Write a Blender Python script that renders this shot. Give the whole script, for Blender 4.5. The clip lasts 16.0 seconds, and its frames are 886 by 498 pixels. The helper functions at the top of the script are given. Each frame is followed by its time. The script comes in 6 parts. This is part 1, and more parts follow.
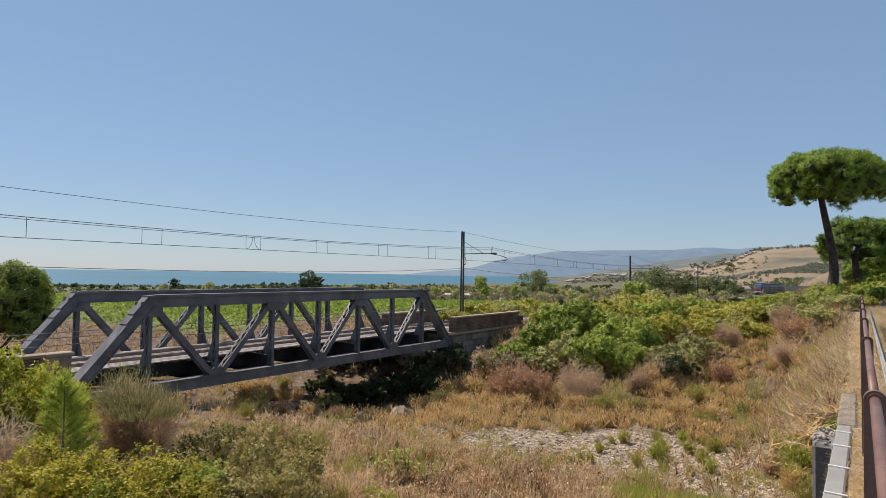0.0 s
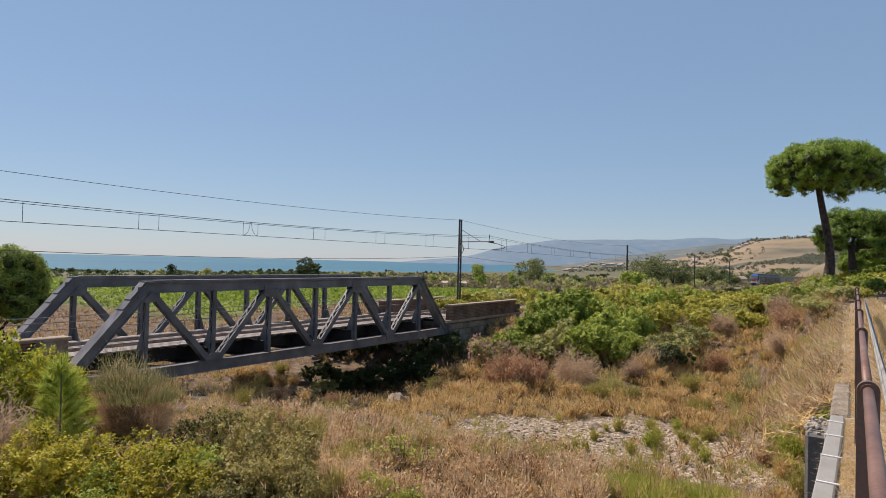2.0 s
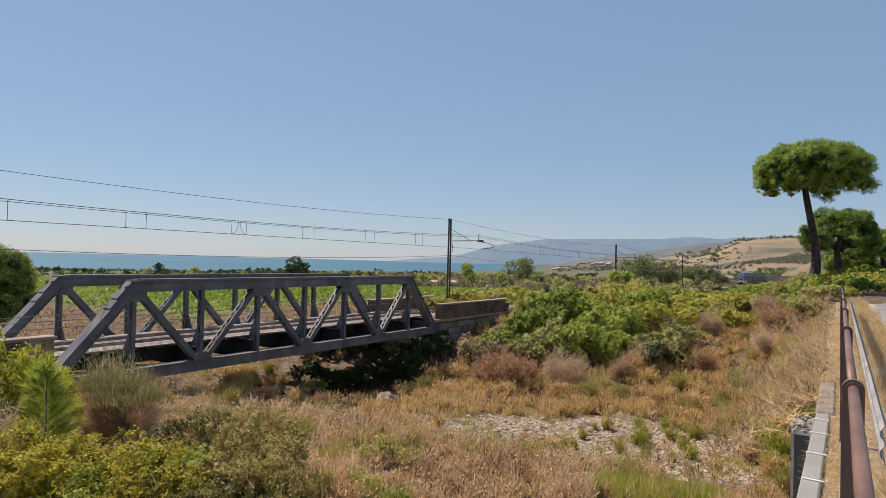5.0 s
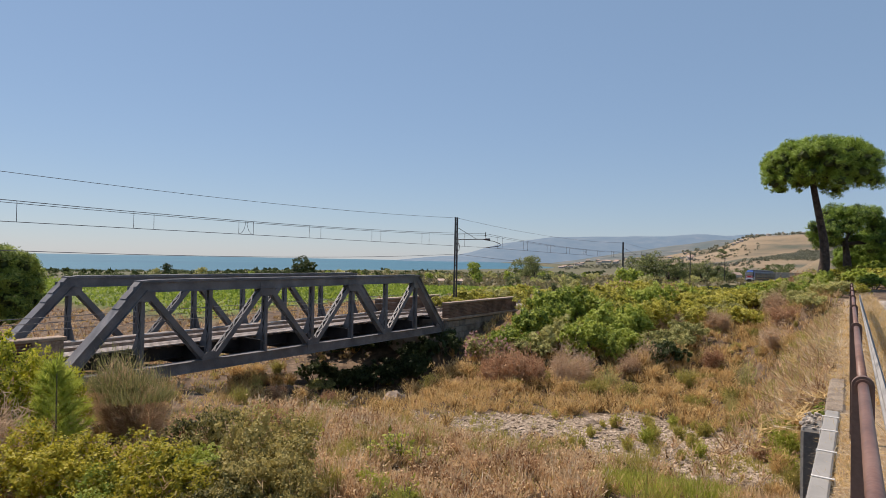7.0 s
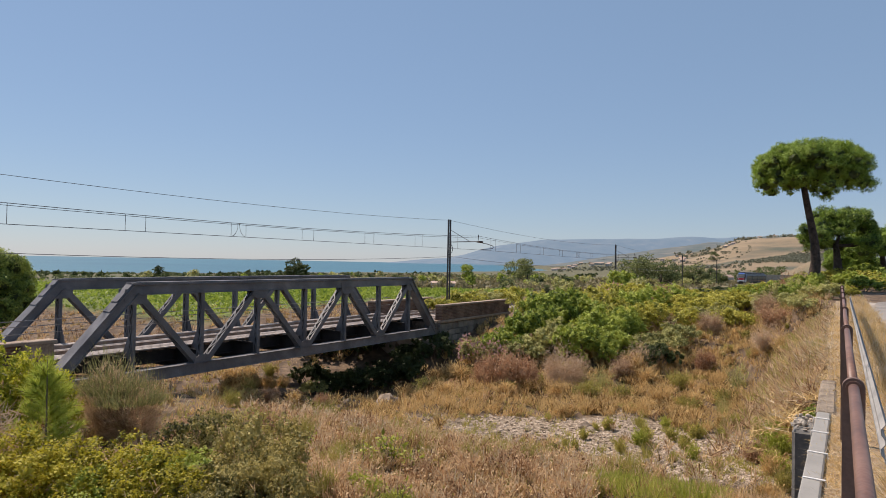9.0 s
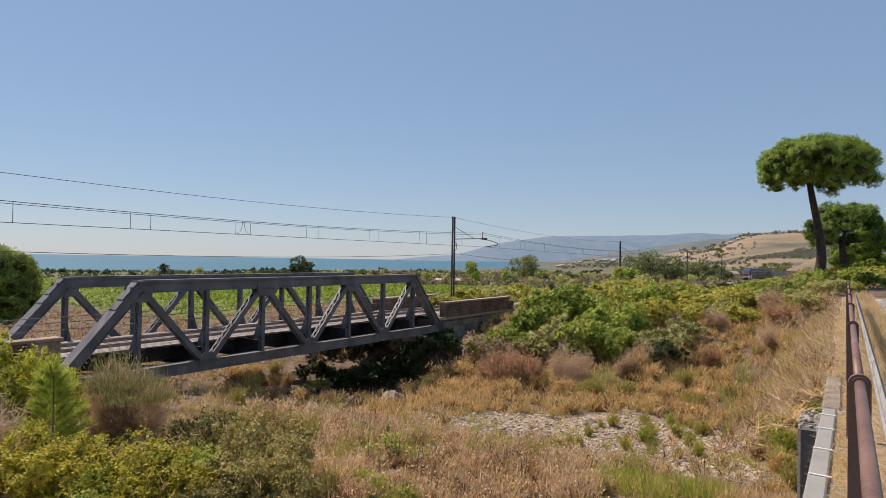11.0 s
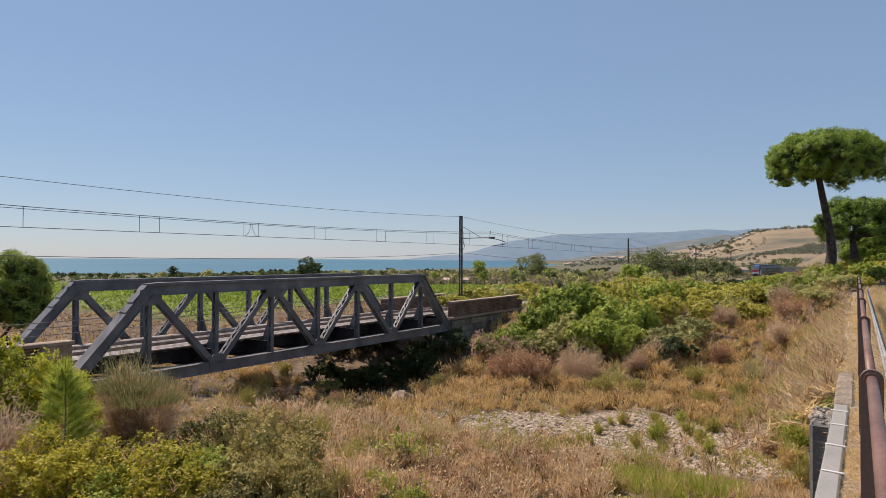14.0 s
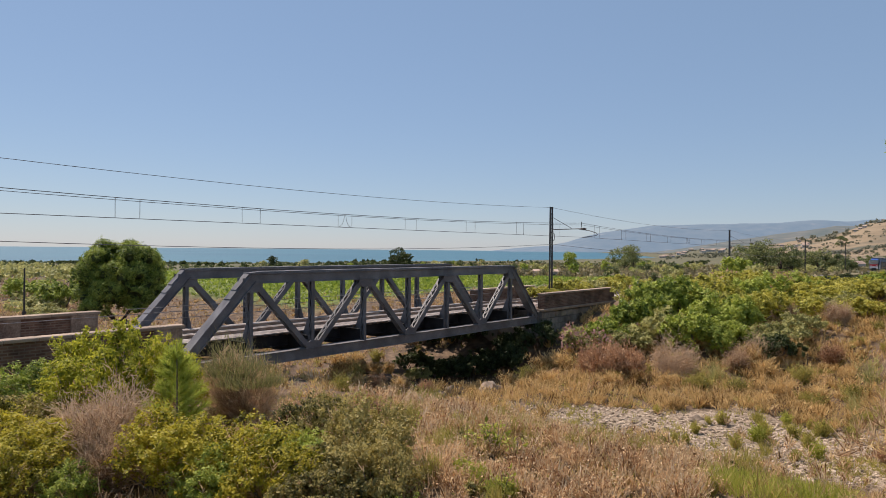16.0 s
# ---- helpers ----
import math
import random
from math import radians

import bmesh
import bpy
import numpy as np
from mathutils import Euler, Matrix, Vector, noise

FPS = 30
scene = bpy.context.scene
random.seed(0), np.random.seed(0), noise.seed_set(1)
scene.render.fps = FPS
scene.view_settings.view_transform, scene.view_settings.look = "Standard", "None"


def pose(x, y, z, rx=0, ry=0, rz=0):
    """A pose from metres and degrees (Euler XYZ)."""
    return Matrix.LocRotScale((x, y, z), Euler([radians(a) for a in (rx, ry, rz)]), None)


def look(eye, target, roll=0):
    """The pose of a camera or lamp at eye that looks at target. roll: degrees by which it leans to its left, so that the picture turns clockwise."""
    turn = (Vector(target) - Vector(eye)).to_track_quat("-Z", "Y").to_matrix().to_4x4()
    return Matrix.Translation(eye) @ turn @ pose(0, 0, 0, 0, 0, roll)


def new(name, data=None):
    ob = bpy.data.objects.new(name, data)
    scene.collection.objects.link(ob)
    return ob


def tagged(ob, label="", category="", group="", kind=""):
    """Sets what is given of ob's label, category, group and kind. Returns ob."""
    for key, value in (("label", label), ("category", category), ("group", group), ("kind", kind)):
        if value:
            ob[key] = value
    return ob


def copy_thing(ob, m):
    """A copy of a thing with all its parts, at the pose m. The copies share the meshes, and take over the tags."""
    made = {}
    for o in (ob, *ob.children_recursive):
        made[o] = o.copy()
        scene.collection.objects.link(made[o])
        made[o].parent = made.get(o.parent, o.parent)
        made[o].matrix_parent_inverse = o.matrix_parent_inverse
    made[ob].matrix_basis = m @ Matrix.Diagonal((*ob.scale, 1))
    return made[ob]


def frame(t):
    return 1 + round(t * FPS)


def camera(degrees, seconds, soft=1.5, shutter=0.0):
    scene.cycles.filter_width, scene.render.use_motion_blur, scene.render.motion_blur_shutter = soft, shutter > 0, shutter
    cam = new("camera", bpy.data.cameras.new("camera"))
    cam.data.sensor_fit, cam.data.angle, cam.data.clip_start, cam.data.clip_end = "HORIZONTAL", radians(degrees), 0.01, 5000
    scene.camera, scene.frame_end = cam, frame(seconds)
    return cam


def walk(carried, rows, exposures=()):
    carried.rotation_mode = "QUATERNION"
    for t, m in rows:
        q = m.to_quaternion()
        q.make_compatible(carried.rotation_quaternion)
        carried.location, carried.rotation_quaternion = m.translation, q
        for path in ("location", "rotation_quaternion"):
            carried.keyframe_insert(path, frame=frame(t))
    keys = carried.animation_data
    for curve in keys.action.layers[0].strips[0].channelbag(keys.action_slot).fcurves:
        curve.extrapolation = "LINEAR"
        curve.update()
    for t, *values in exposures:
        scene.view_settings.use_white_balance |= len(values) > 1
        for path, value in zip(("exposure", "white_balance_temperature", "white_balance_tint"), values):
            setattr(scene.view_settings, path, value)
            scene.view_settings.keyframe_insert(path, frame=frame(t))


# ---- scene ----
# The rails and the road run along +x, the sea lies towards +y, the stream bed is near z = 0.
AIM = 32.0                      # the view's middle, in degrees from +x towards +y
EYE = Vector((0, 0, 7.0))
cam = camera(68.57, 16.0, soft=0.45)


def view(yaw, pitch, roll):
    a, p = radians(AIM + yaw), radians(pitch)
    ahead = Vector((math.cos(a) * math.cos(p), math.sin(a) * math.cos(p), math.sin(p)))
    return look(EYE, EYE + ahead * 10, roll)


PATH = [
    (0, 0.000, 2.153, 0.900), (0.5, -0.342, 1.515, 0.921), (1, -0.595, 1.106, 1.128), (1.5, -0.337, 1.171, 1.287),
    (2, -0.248, 1.086, 1.382), (2.5, -0.413, 1.310, 1.251), (3, -0.622, 1.333, 1.440), (3.5, -0.696, 1.250, 1.468),
    (4, -1.188, 1.048, 1.442), (6.5, -1.031, 0.897, 1.367), (7, -0.603, 0.902, 1.092), (7.5, -0.638, 0.788, 1.111),
    (8, -0.367, 0.686, 1.100), (8.5, -0.644, 0.678, 1.207), (9, -1.206, 1.124, 1.087), (11.5, -0.773, 0.836, 0.879),
    (12, -0.980, 0.972, 0.525), (12.5, -0.788, 0.835, 0.509), (13, -0.571, 0.801, 0.611), (13.5, -0.359, 0.640, 0.504),
    (14, -0.169, 0.811, 0.258), (14.5, 0.397, 0.971, 0.511), (15, 0.697, 1.074, 0.509), (15.5, 2.876, 0.681, 0.627),
    (16, 7.695, -0.028, 0.550),
]
walk(cam, [(t, view(y, p, r)) for t, y, p, r in PATH], [(0, 0.0, 6420, 16), (1.5, 0.0, 6520, 18), (3, 0.0, 6580, 19), (7, 0.0, 6610, 19), (13, 0.0, 6640, 20), (16, 0.0, 6630, 20)])

# ---- light ----
SUN_TURN, SUN_UP = 80.0, 57.0   # degrees from +x towards +y, degrees above the horizon
world = bpy.data.worlds.new("sky")
scene.world = world
world.use_nodes = True
wn, wl = world.node_tree.nodes, world.node_tree.links
sky = wn.new("ShaderNodeTexSky")
sky.sky_type = "NISHITA"
sky.sun_disc = False
sky.sun_elevation = radians(SUN_UP)
sky.sun_rotation = radians(90 - SUN_TURN)
sky.altitude = 0
sky.air_density, sky.dust_density, sky.ozone_density = 1.0, 0.12, 2.5
wn["Background"].inputs[1].default_value = 0.098
tone = wn.new("ShaderNodeMixRGB")       # thin even haze over the clear sky
tone.inputs[0].default_value, tone.inputs[2].default_value = 0.55, (2.6, 4.25, 5.95, 1)
wl.new(sky.outputs[0], tone.inputs[1])
wl.new(tone.outputs[0], wn["Background"].inputs[0])
sun_data = bpy.data.lights.new("sun", "SUN")
sun_data.energy, sun_data.angle, sun_data.color = 5.8, radians(0.55), (1.0, 0.89, 0.74)
sun = new("sun", sun_data)
su = Vector((math.cos(radians(SUN_TURN)) * math.cos(radians(SUN_UP)), math.sin(radians(SUN_TURN)) * math.cos(radians(SUN_UP)), math.sin(radians(SUN_UP))))
sun.matrix_world = look(su * 100, (0, 0, 0))

# ---- materials ----
def ramp_node(n, stops):
    r = n.new("ShaderNodeValToRGB")
    el = r.color_ramp.elements
    while len(el) < len(stops):
        el.new(0.5)
    for e, (p, c) in zip(el, stops):
        e.position, e.color = p, (*c, 1)
    return r


def material(name, colours, scale=4.0, rough=0.8, metal=0.0, bump=0.3, bump_scale=None, fine=30.0, rand=0.0, dist=0.02, detail=6.0):
    """A surface that wanders between its colours at two scales, with a fine relief."""
    m = bpy.data.materials.new(name)
    m.use_nodes = True
    n, l = m.node_tree.nodes, m.node_tree.links
    b = n["Principled BSDF"]
    geo = n.new("ShaderNodeNewGeometry")
    big, small = n.new("ShaderNodeTexNoise"), n.new("ShaderNodeTexNoise")
    big.inputs["Scale"].default_value, big.inputs["Detail"].default_value = scale, detail
    small.inputs["Scale"].default_value, small.inputs["Detail"].default_value = fine, 4
    for t in (big, small):
        l.new(geo.outputs["Position"], t.inputs["Vector"])
    mix = n.new("ShaderNodeMath")
    mix.operation = "MULTIPLY_ADD"
    mix.inputs[1].default_value, mix.inputs[2].default_value = 0.5, -0.25
    l.new(small.outputs["Fac"], mix.inputs[0])
    add = n.new("ShaderNodeMath")
    l.new(big.outputs["Fac"], add.inputs[0])
    l.new(mix.outputs[0], add.inputs[1])
    last = add
    if rand:
        info = n.new("ShaderNodeObjectInfo")
        rr = n.new("ShaderNodeMath")
        rr.operation = "MULTIPLY_ADD"
        rr.inputs[1].default_value, rr.inputs[2].default_value = rand, -rand / 2
        l.new(info.outputs["Random"], rr.inputs[0])
        last = n.new("ShaderNodeMath")
        l.new(add.outputs[0], last.inputs[0])
        l.new(rr.outputs[0], last.inputs[1])
    k = len(colours)
    r = ramp_node(n, [(0.28 + 0.44 * i / max(1, k - 1), c) for i, c in enumerate(colours)])
    l.new(last.outputs[0], r.inputs[0])
    l.new(r.outputs[0], b.inputs["Base Color"])
    b.inputs["Roughness"].default_value, b.inputs["Metallic"].default_value = rough, metal
    if bump:
        bp = n.new("ShaderNodeBump")
        bp.inputs["Strength"].default_value, bp.inputs["Distance"].default_value = bump, dist
        l.new(small.outputs["Fac"], bp.inputs["Height"])
        l.new(bp.outputs[0], b.inputs["Normal"])
    return m


def leaf_material(name, colours, through_light=0.36, rough=0.6, patch=0.7, spread=0.55, clump=0.5, clump_scale=4.5):
    """Leaves: each one takes its own tone, whole plants differ a little, and light passes through."""
    m = bpy.data.materials.new(name)
    m.use_nodes = True
    n, l = m.node_tree.nodes, m.node_tree.links
    b = n["Principled BSDF"]
    geo, info, noise_n = n.new("ShaderNodeNewGeometry"), n.new("ShaderNodeObjectInfo"), n.new("ShaderNodeTexNoise")
    noise_n.inputs["Scale"].default_value = patch
    l.new(geo.outputs["Position"], noise_n.inputs["Vector"])
    sprig = n.new("ShaderNodeTexNoise")     # sprigs and clumps differ from their neighbours
    sprig.inputs["Scale"].default_value, sprig.inputs["Detail"].default_value = clump_scale, 1.0
    l.new(geo.outputs["Position"], sprig.inputs["Vector"])
    lift = n.new("ShaderNodeMath")
    lift.operation = "MULTIPLY_ADD"
    lift.inputs[1].default_value = clump
    l.new(sprig.outputs["Fac"], lift.inputs[0])
    l.new(noise_n.outputs["Fac"], lift.inputs[2])
    drop = n.new("ShaderNodeMath")
    drop.operation = "SUBTRACT"
    drop.inputs[1].default_value = clump * 0.5
    l.new(lift.outputs[0], drop.inputs[0])
    a = n.new("ShaderNodeMath")
    a.operation = "MULTIPLY_ADD"
    a.inputs[1].default_value = spread
    l.new(geo.outputs["Random Per Island"], a.inputs[0])
    l.new(drop.outputs[0], a.inputs[2])
    c = n.new("ShaderNodeMath")
    c.operation = "MULTIPLY_ADD"
    c.inputs[1].default_value = 0.3
    l.new(info.outputs["Random"], c.inputs[0])
    l.new(a.outputs[0], c.inputs[2])
    k = len(colours)
    r = ramp_node(n, [(0.3 + 0.75 * i / max(1, k - 1) if k > 1 else 0, col) for i, col in enumerate(colours)])
    for i, e in enumerate(r.color_ramp.elements):
        e.position = min(1.0, 0.42 + 0.55 * i / max(1, k - 1))
    l.new(c.outputs[0], r.inputs[0])
    l.new(r.outputs[0], b.inputs["Base Color"])
    b.inputs["Roughness"].default_value = rough
    b.inputs["Specular IOR Level"].default_value = 0.3
    tr, mx = n.new("ShaderNodeBsdfTranslucent"), n.new("ShaderNodeMixShader")
    l.new(r.outputs[0], tr.inputs[0])
    mx.inputs[0].default_value = through_light
    l.new(b.outputs[0], mx.inputs[1])
    l.new(tr.outputs[0], mx.inputs[2])
    l.new(mx.outputs[0], n["Material Output"].inputs["Surface"])
    return m


def brick_material(name, c1, c2, mortar, width=0.26, height=0.075):
    m = bpy.data.materials.new(name)
    m.use_nodes = True
    n, l = m.node_tree.nodes, m.node_tree.links
    b = n["Principled BSDF"]
    geo, sep, com, br = n.new("ShaderNodeNewGeometry"), n.new("ShaderNodeSeparateXYZ"), n.new("ShaderNodeCombineXYZ"), n.new("ShaderNodeTexBrick")
    l.new(geo.outputs["Position"], sep.inputs[0])
    s = n.new("ShaderNodeMath")
    l.new(sep.outputs["X"], s.inputs[0])
    l.new(sep.outputs["Y"], s.inputs[1])
    l.new(s.outputs[0], com.inputs[0])
    l.new(sep.outputs["Z"], com.inputs[1])
    l.new(com.outputs[0], br.inputs["Vector"])
    br.inputs["Color1"].default_value, br.inputs["Color2"].default_value, br.inputs["Mortar"].default_value = (*c1, 1), (*c2, 1), (*mortar, 1)
    br.inputs["Scale"].default_value, br.inputs["Mortar Size"].default_value = 1.0, 0.018
    br.inputs["Brick Width"].default_value, br.inputs["Row Height"].default_value = width, height
    nz = n.new("ShaderNodeTexNoise")
    nz.inputs["Scale"].default_value, nz.inputs["Detail"].default_value = 1.3, 8
    l.new(geo.outputs["Position"], nz.inputs["Vector"])
    r = ramp_node(n, [(0.35, (0.45, 0.42, 0.4)), (0.6, (1.1, 1.05, 1.0))])
    l.new(nz.outputs["Fac"], r.inputs[0])
    mx = n.new("ShaderNodeMixRGB")
    mx.blend_type, mx.inputs[0].default_value = "MULTIPLY", 0.9
    l.new(br.outputs["Color"], mx.inputs[1])
    l.new(r.outputs[0], mx.inputs[2])
    l.new(mx.outputs[0], b.inputs["Base Color"])
    b.inputs["Roughness"].default_value = 0.92
    bp = n.new("ShaderNodeBump")
    bp.inputs["Strength"].default_value, bp.inputs["Distance"].default_value = 0.6, 0.02
    inv = n.new("ShaderNodeMath")
    inv.operation = "SUBTRACT"
    inv.inputs[0].default_value = 1.0
    l.new(br.outputs["Fac"], inv.inputs[1])
    l.new(inv.outputs[0], bp.inputs["Height"])
    l.new(bp.outputs[0], b.inputs["Normal"])
    return m


STEEL = material("grey_bridge_paint", [(0.078, 0.08, 0.088), (0.122, 0.124, 0.133), (0.185, 0.187, 0.197)], 1.2, 0.55, 0.0, 0.15, fine=22)
# under-deck steel, with the deck's shade put into its dark colour
STEEL_SHADED = material("deck_shade_steel", [(0.02, 0.021, 0.024), (0.05, 0.05, 0.055)], 2.0, 0.8, 0.0, 0.2)
RAIL_STEEL = material("rusty_rail_steel", [(0.22, 0.16, 0.125), (0.42, 0.37, 0.34)], 3.0, 0.38, 0.6, 0.1)
TIMBER = material("weathered_sleeper", [(0.10, 0.075, 0.06), (0.20, 0.16, 0.135), (0.27, 0.22, 0.19)], 2.5, 0.9, 0, 0.5, fine=40, rand=0.25)
PLANK = material("bleached_plank", [(0.20, 0.175, 0.165), (0.36, 0.325, 0.30)], 2.0, 0.85, 0, 0.3, fine=30, rand=0.25)
BALLAST = material("ballast", [(0.20, 0.16, 0.14), (0.33, 0.28, 0.25), (0.42, 0.37, 0.33)], 3.0, 0.95, 0, 1.0, fine=12, dist=0.06)
BRICK = brick_material("weathered_brick", (0.105, 0.055, 0.038), (0.205, 0.115, 0.078), (0.21, 0.155, 0.115), 0.3, 0.1)
STONE = material("pale_masonry_block", [(0.12, 0.105, 0.09), (0.22, 0.195, 0.165), (0.33, 0.295, 0.25)], 1.4, 0.92, 0, 0.5, fine=25, rand=0.22)
RENDERED = material("cracked_wall_render", [(0.12, 0.078, 0.054), (0.25, 0.18, 0.13), (0.37, 0.29, 0.22)], 1.6, 0.93, 0, 0.6, fine=16, dist=0.03)
COPING = material("coping_slab", [(0.21, 0.155, 0.115), (0.38, 0.29, 0.215)], 1.6, 0.9, 0, 0.4, fine=25, rand=0.2)
CONCRETE = material("weathered_concrete", [(0.24, 0.21, 0.18), (0.38, 0.34, 0.29), (0.46, 0.42, 0.36)], 2.0, 0.95, 0, 0.5, fine=35)
# grey concrete darkened in its colour for the bracket's shaded face
SHADE_CONCRETE = material("shaded_grey_concrete", [(0.12, 0.118, 0.11), (0.20, 0.195, 0.18)], 2.0, 0.9, 0, 0.4, fine=30)
DUCT = material("grey_plastic_duct", [(0.23, 0.225, 0.205), (0.31, 0.30, 0.275)], 3.0, 0.55, 0, 0.06, fine=60)
TIE = material("white_cable_tie", [(0.72, 0.72, 0.70), (0.8, 0.8, 0.78)], 5, 0.5, 0, 0)
RUST_PIPE = material("red_brown_pipe_paint", [(0.11, 0.057, 0.042), (0.17, 0.088, 0.062), (0.23, 0.13, 0.092)], 4.0, 0.5, 0, 0.12, fine=45)
RUST_DARK = material("brown_post_paint", [(0.11, 0.07, 0.055), (0.18, 0.11, 0.085)], 4.0, 0.7, 0, 0.2, fine=45)
GALV = material("galvanised_beam", [(0.20, 0.20, 0.195), (0.34, 0.335, 0.32)], 4.0, 0.75, 0.0, 0.1, fine=40)
KERB = material("dusty_kerb_concrete", [(0.15, 0.12, 0.09), (0.25, 0.205, 0.155), (0.34, 0.285, 0.22)], 5.0, 0.95, 0, 0.9, fine=30, dist=0.04)
ASPHALT = material("worn_asphalt", [(0.16, 0.15, 0.14), (0.24, 0.225, 0.205), (0.30, 0.28, 0.25)], 0.6, 0.95, 0, 0.6, fine=60)
POLE_STEEL = material("pole_steel", [(0.035, 0.035, 0.037), (0.075, 0.072, 0.07)], 3, 0.6, 0.2, 0.1)
WIRE = material("contact_wire", [(0.10, 0.10, 0.11), (0.16, 0.16, 0.17)], 3, 0.5, 0.3, 0)
INSULATOR = material("brown_insulator", [(0.06, 0.035, 0.03), (0.1, 0.06, 0.05)], 5, 0.3, 0, 0)
BARK = material("pine_bark", [(0.022, 0.016, 0.014), (0.055, 0.039, 0.032), (0.10, 0.072, 0.058)], 3.0, 0.95, 0, 1.0, fine=14, dist=0.05)
TWIG = material("grey_twigs", [(0.12, 0.10, 0.085), (0.24, 0.205, 0.175)], 3.0, 0.9, 0, 0.2)
ROCK = material("river_stone", [(0.16, 0.12, 0.085), (0.27, 0.21, 0.155), (0.38, 0.31, 0.24)], 1.4, 0.9, 0, 0.4, fine=20, rand=0.25)
PLASTER = material("house_plaster", [(0.42, 0.39, 0.36), (0.58, 0.54, 0.49)], 0.5, 0.9, 0, 0.1, rand=0.3)
TILES = material("roof_tile", [(0.34, 0.24, 0.19), (0.44, 0.34, 0.28)], 1.0, 0.9, 0, 0.3, rand=0.3)

VERGE = material("verge_dirt", [(0.17, 0.115, 0.063), (0.27, 0.195, 0.115), (0.37, 0.285, 0.18)], 6.0, 0.95, 0, 0.8, fine=45)
LEAF_GREEN = leaf_material("leaf_green", [(0.042, 0.078, 0.015), (0.175, 0.252, 0.038), (0.39, 0.45, 0.08)], 0.38, clump=0.75, clump_scale=2.5)
LEAF_OLIVE = leaf_material("leaf_yellow_green", [(0.066, 0.078, 0.017), (0.25, 0.262, 0.045), (0.53, 0.49, 0.09)], 0.38, clump=0.75, clump_scale=2.5)
LEAF_NEAR = leaf_material("leaf_olive_green", [(0.032, 0.037, 0.006), (0.19, 0.188, 0.018), (0.50, 0.44, 0.045)], 0.44, clump=0.75)
# lighter version of LEAF_NEAR; the backlit sun is put into the colour
LEAF_SUNLIT = leaf_material("leaf_sunlit_yellow_green", [(0.09, 0.115, 0.013), (0.265, 0.295, 0.028), (0.49, 0.48, 0.05)], 0.5)
LEAF_GUM = leaf_material("eucalyptus_leaves", [(0.06, 0.085, 0.03), (0.13, 0.16, 0.055), (0.25, 0.275, 0.10)])
LEAF_EVERGREEN = leaf_material("evergreen_leaves", [(0.05, 0.075, 0.03), (0.10, 0.13, 0.05), (0.16, 0.19, 0.075)])
LEAF_MUTED = leaf_material("leaf_grey_green", [(0.12, 0.13, 0.045), (0.30, 0.31, 0.11), (0.52, 0.50, 0.20)])
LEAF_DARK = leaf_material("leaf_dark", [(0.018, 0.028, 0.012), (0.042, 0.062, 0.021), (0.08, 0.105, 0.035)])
LEAF_PINE = leaf_material("pine_needles", [(0.026, 0.058, 0.012), (0.115, 0.195, 0.028), (0.29, 0.40, 0.062)], 0.32, clump=0.7, clump_scale=1.6)
LEAF_SAPLING = leaf_material("young_needles", [(0.12, 0.18, 0.022), (0.25, 0.34, 0.045), (0.48, 0.53, 0.10)], 0.52)
LEAF_SPROUT = leaf_material("broad_fresh_leaves", [(0.18, 0.215, 0.028), (0.30, 0.34, 0.05), (0.43, 0.45, 0.09)], 0.4)
LEAF_DULL = leaf_material("leaf_dull_olive", [(0.036, 0.038, 0.013), (0.17, 0.162, 0.048), (0.42, 0.355, 0.12)], 0.40, clump=0.75)
LEAF_CONIFER = leaf_material("dense_needles", [(0.05, 0.085, 0.018), (0.165, 0.23, 0.042), (0.35, 0.42, 0.08)], 0.36, clump=0.7, clump_scale=1.6)
LEAF_FIELD = leaf_material("field_leaves", [(0.085, 0.14, 0.018), (0.18, 0.265, 0.034), (0.30, 0.375, 0.062)], 0.42)
LEAF_PINK = leaf_material("pink_flowers", [(0.38, 0.19, 0.18), (0.55, 0.34, 0.31)], 0.3)
# grey green olive leaves, paled so the colour carries the hill haze
LEAF_GROVE = leaf_material("hazed_grove_leaves", [(0.10, 0.112, 0.08), (0.155, 0.165, 0.112), (0.21, 0.215, 0.15)])
LEAF_DRYSCRUB = leaf_material("dry_scrub_leaves", [(0.11, 0.10, 0.05), (0.19, 0.17, 0.085), (0.28, 0.24, 0.13)])
STRAW = leaf_material("dry_grass_gold", [(0.085, 0.047, 0.02), (0.37, 0.24, 0.092), (0.70, 0.51, 0.24)], 0.36, 0.8, clump=0.8, clump_scale=3.0)
STRAW_RED = leaf_material("dry_grass_red", [(0.085, 0.04, 0.022), (0.40, 0.237, 0.122), (0.71, 0.525, 0.315)], 0.36, 0.8, clump=0.8, clump_scale=3.0)
STRAW_PALE = leaf_material("dry_grass_pale", [(0.338, 0.247, 0.143), (0.546, 0.429, 0.273), (0.715, 0.598, 0.429)], 0.3, 0.8)
STRAW_GREEN = leaf_material("greenish_grass", [(0.18, 0.165, 0.045), (0.32, 0.295, 0.075), (0.48, 0.43, 0.125)], 0.35, 0.8)
DRY_RUST = leaf_material("dry_rusty_twigs", [(0.15, 0.078, 0.045), (0.37, 0.205, 0.115), (0.55, 0.36, 0.22)], 0.25, 0.9)
DRY_GREY = leaf_material("dead_grey_twigs", [(0.15, 0.088, 0.048), (0.38, 0.255, 0.155), (0.62, 0.47, 0.325)], 0.3, 0.9)
DRY_BROWN = leaf_material("dry_brown_twigs", [(0.19, 0.115, 0.068), (0.44, 0.295, 0.175), (0.70, 0.52, 0.34)], 0.42, 0.9)
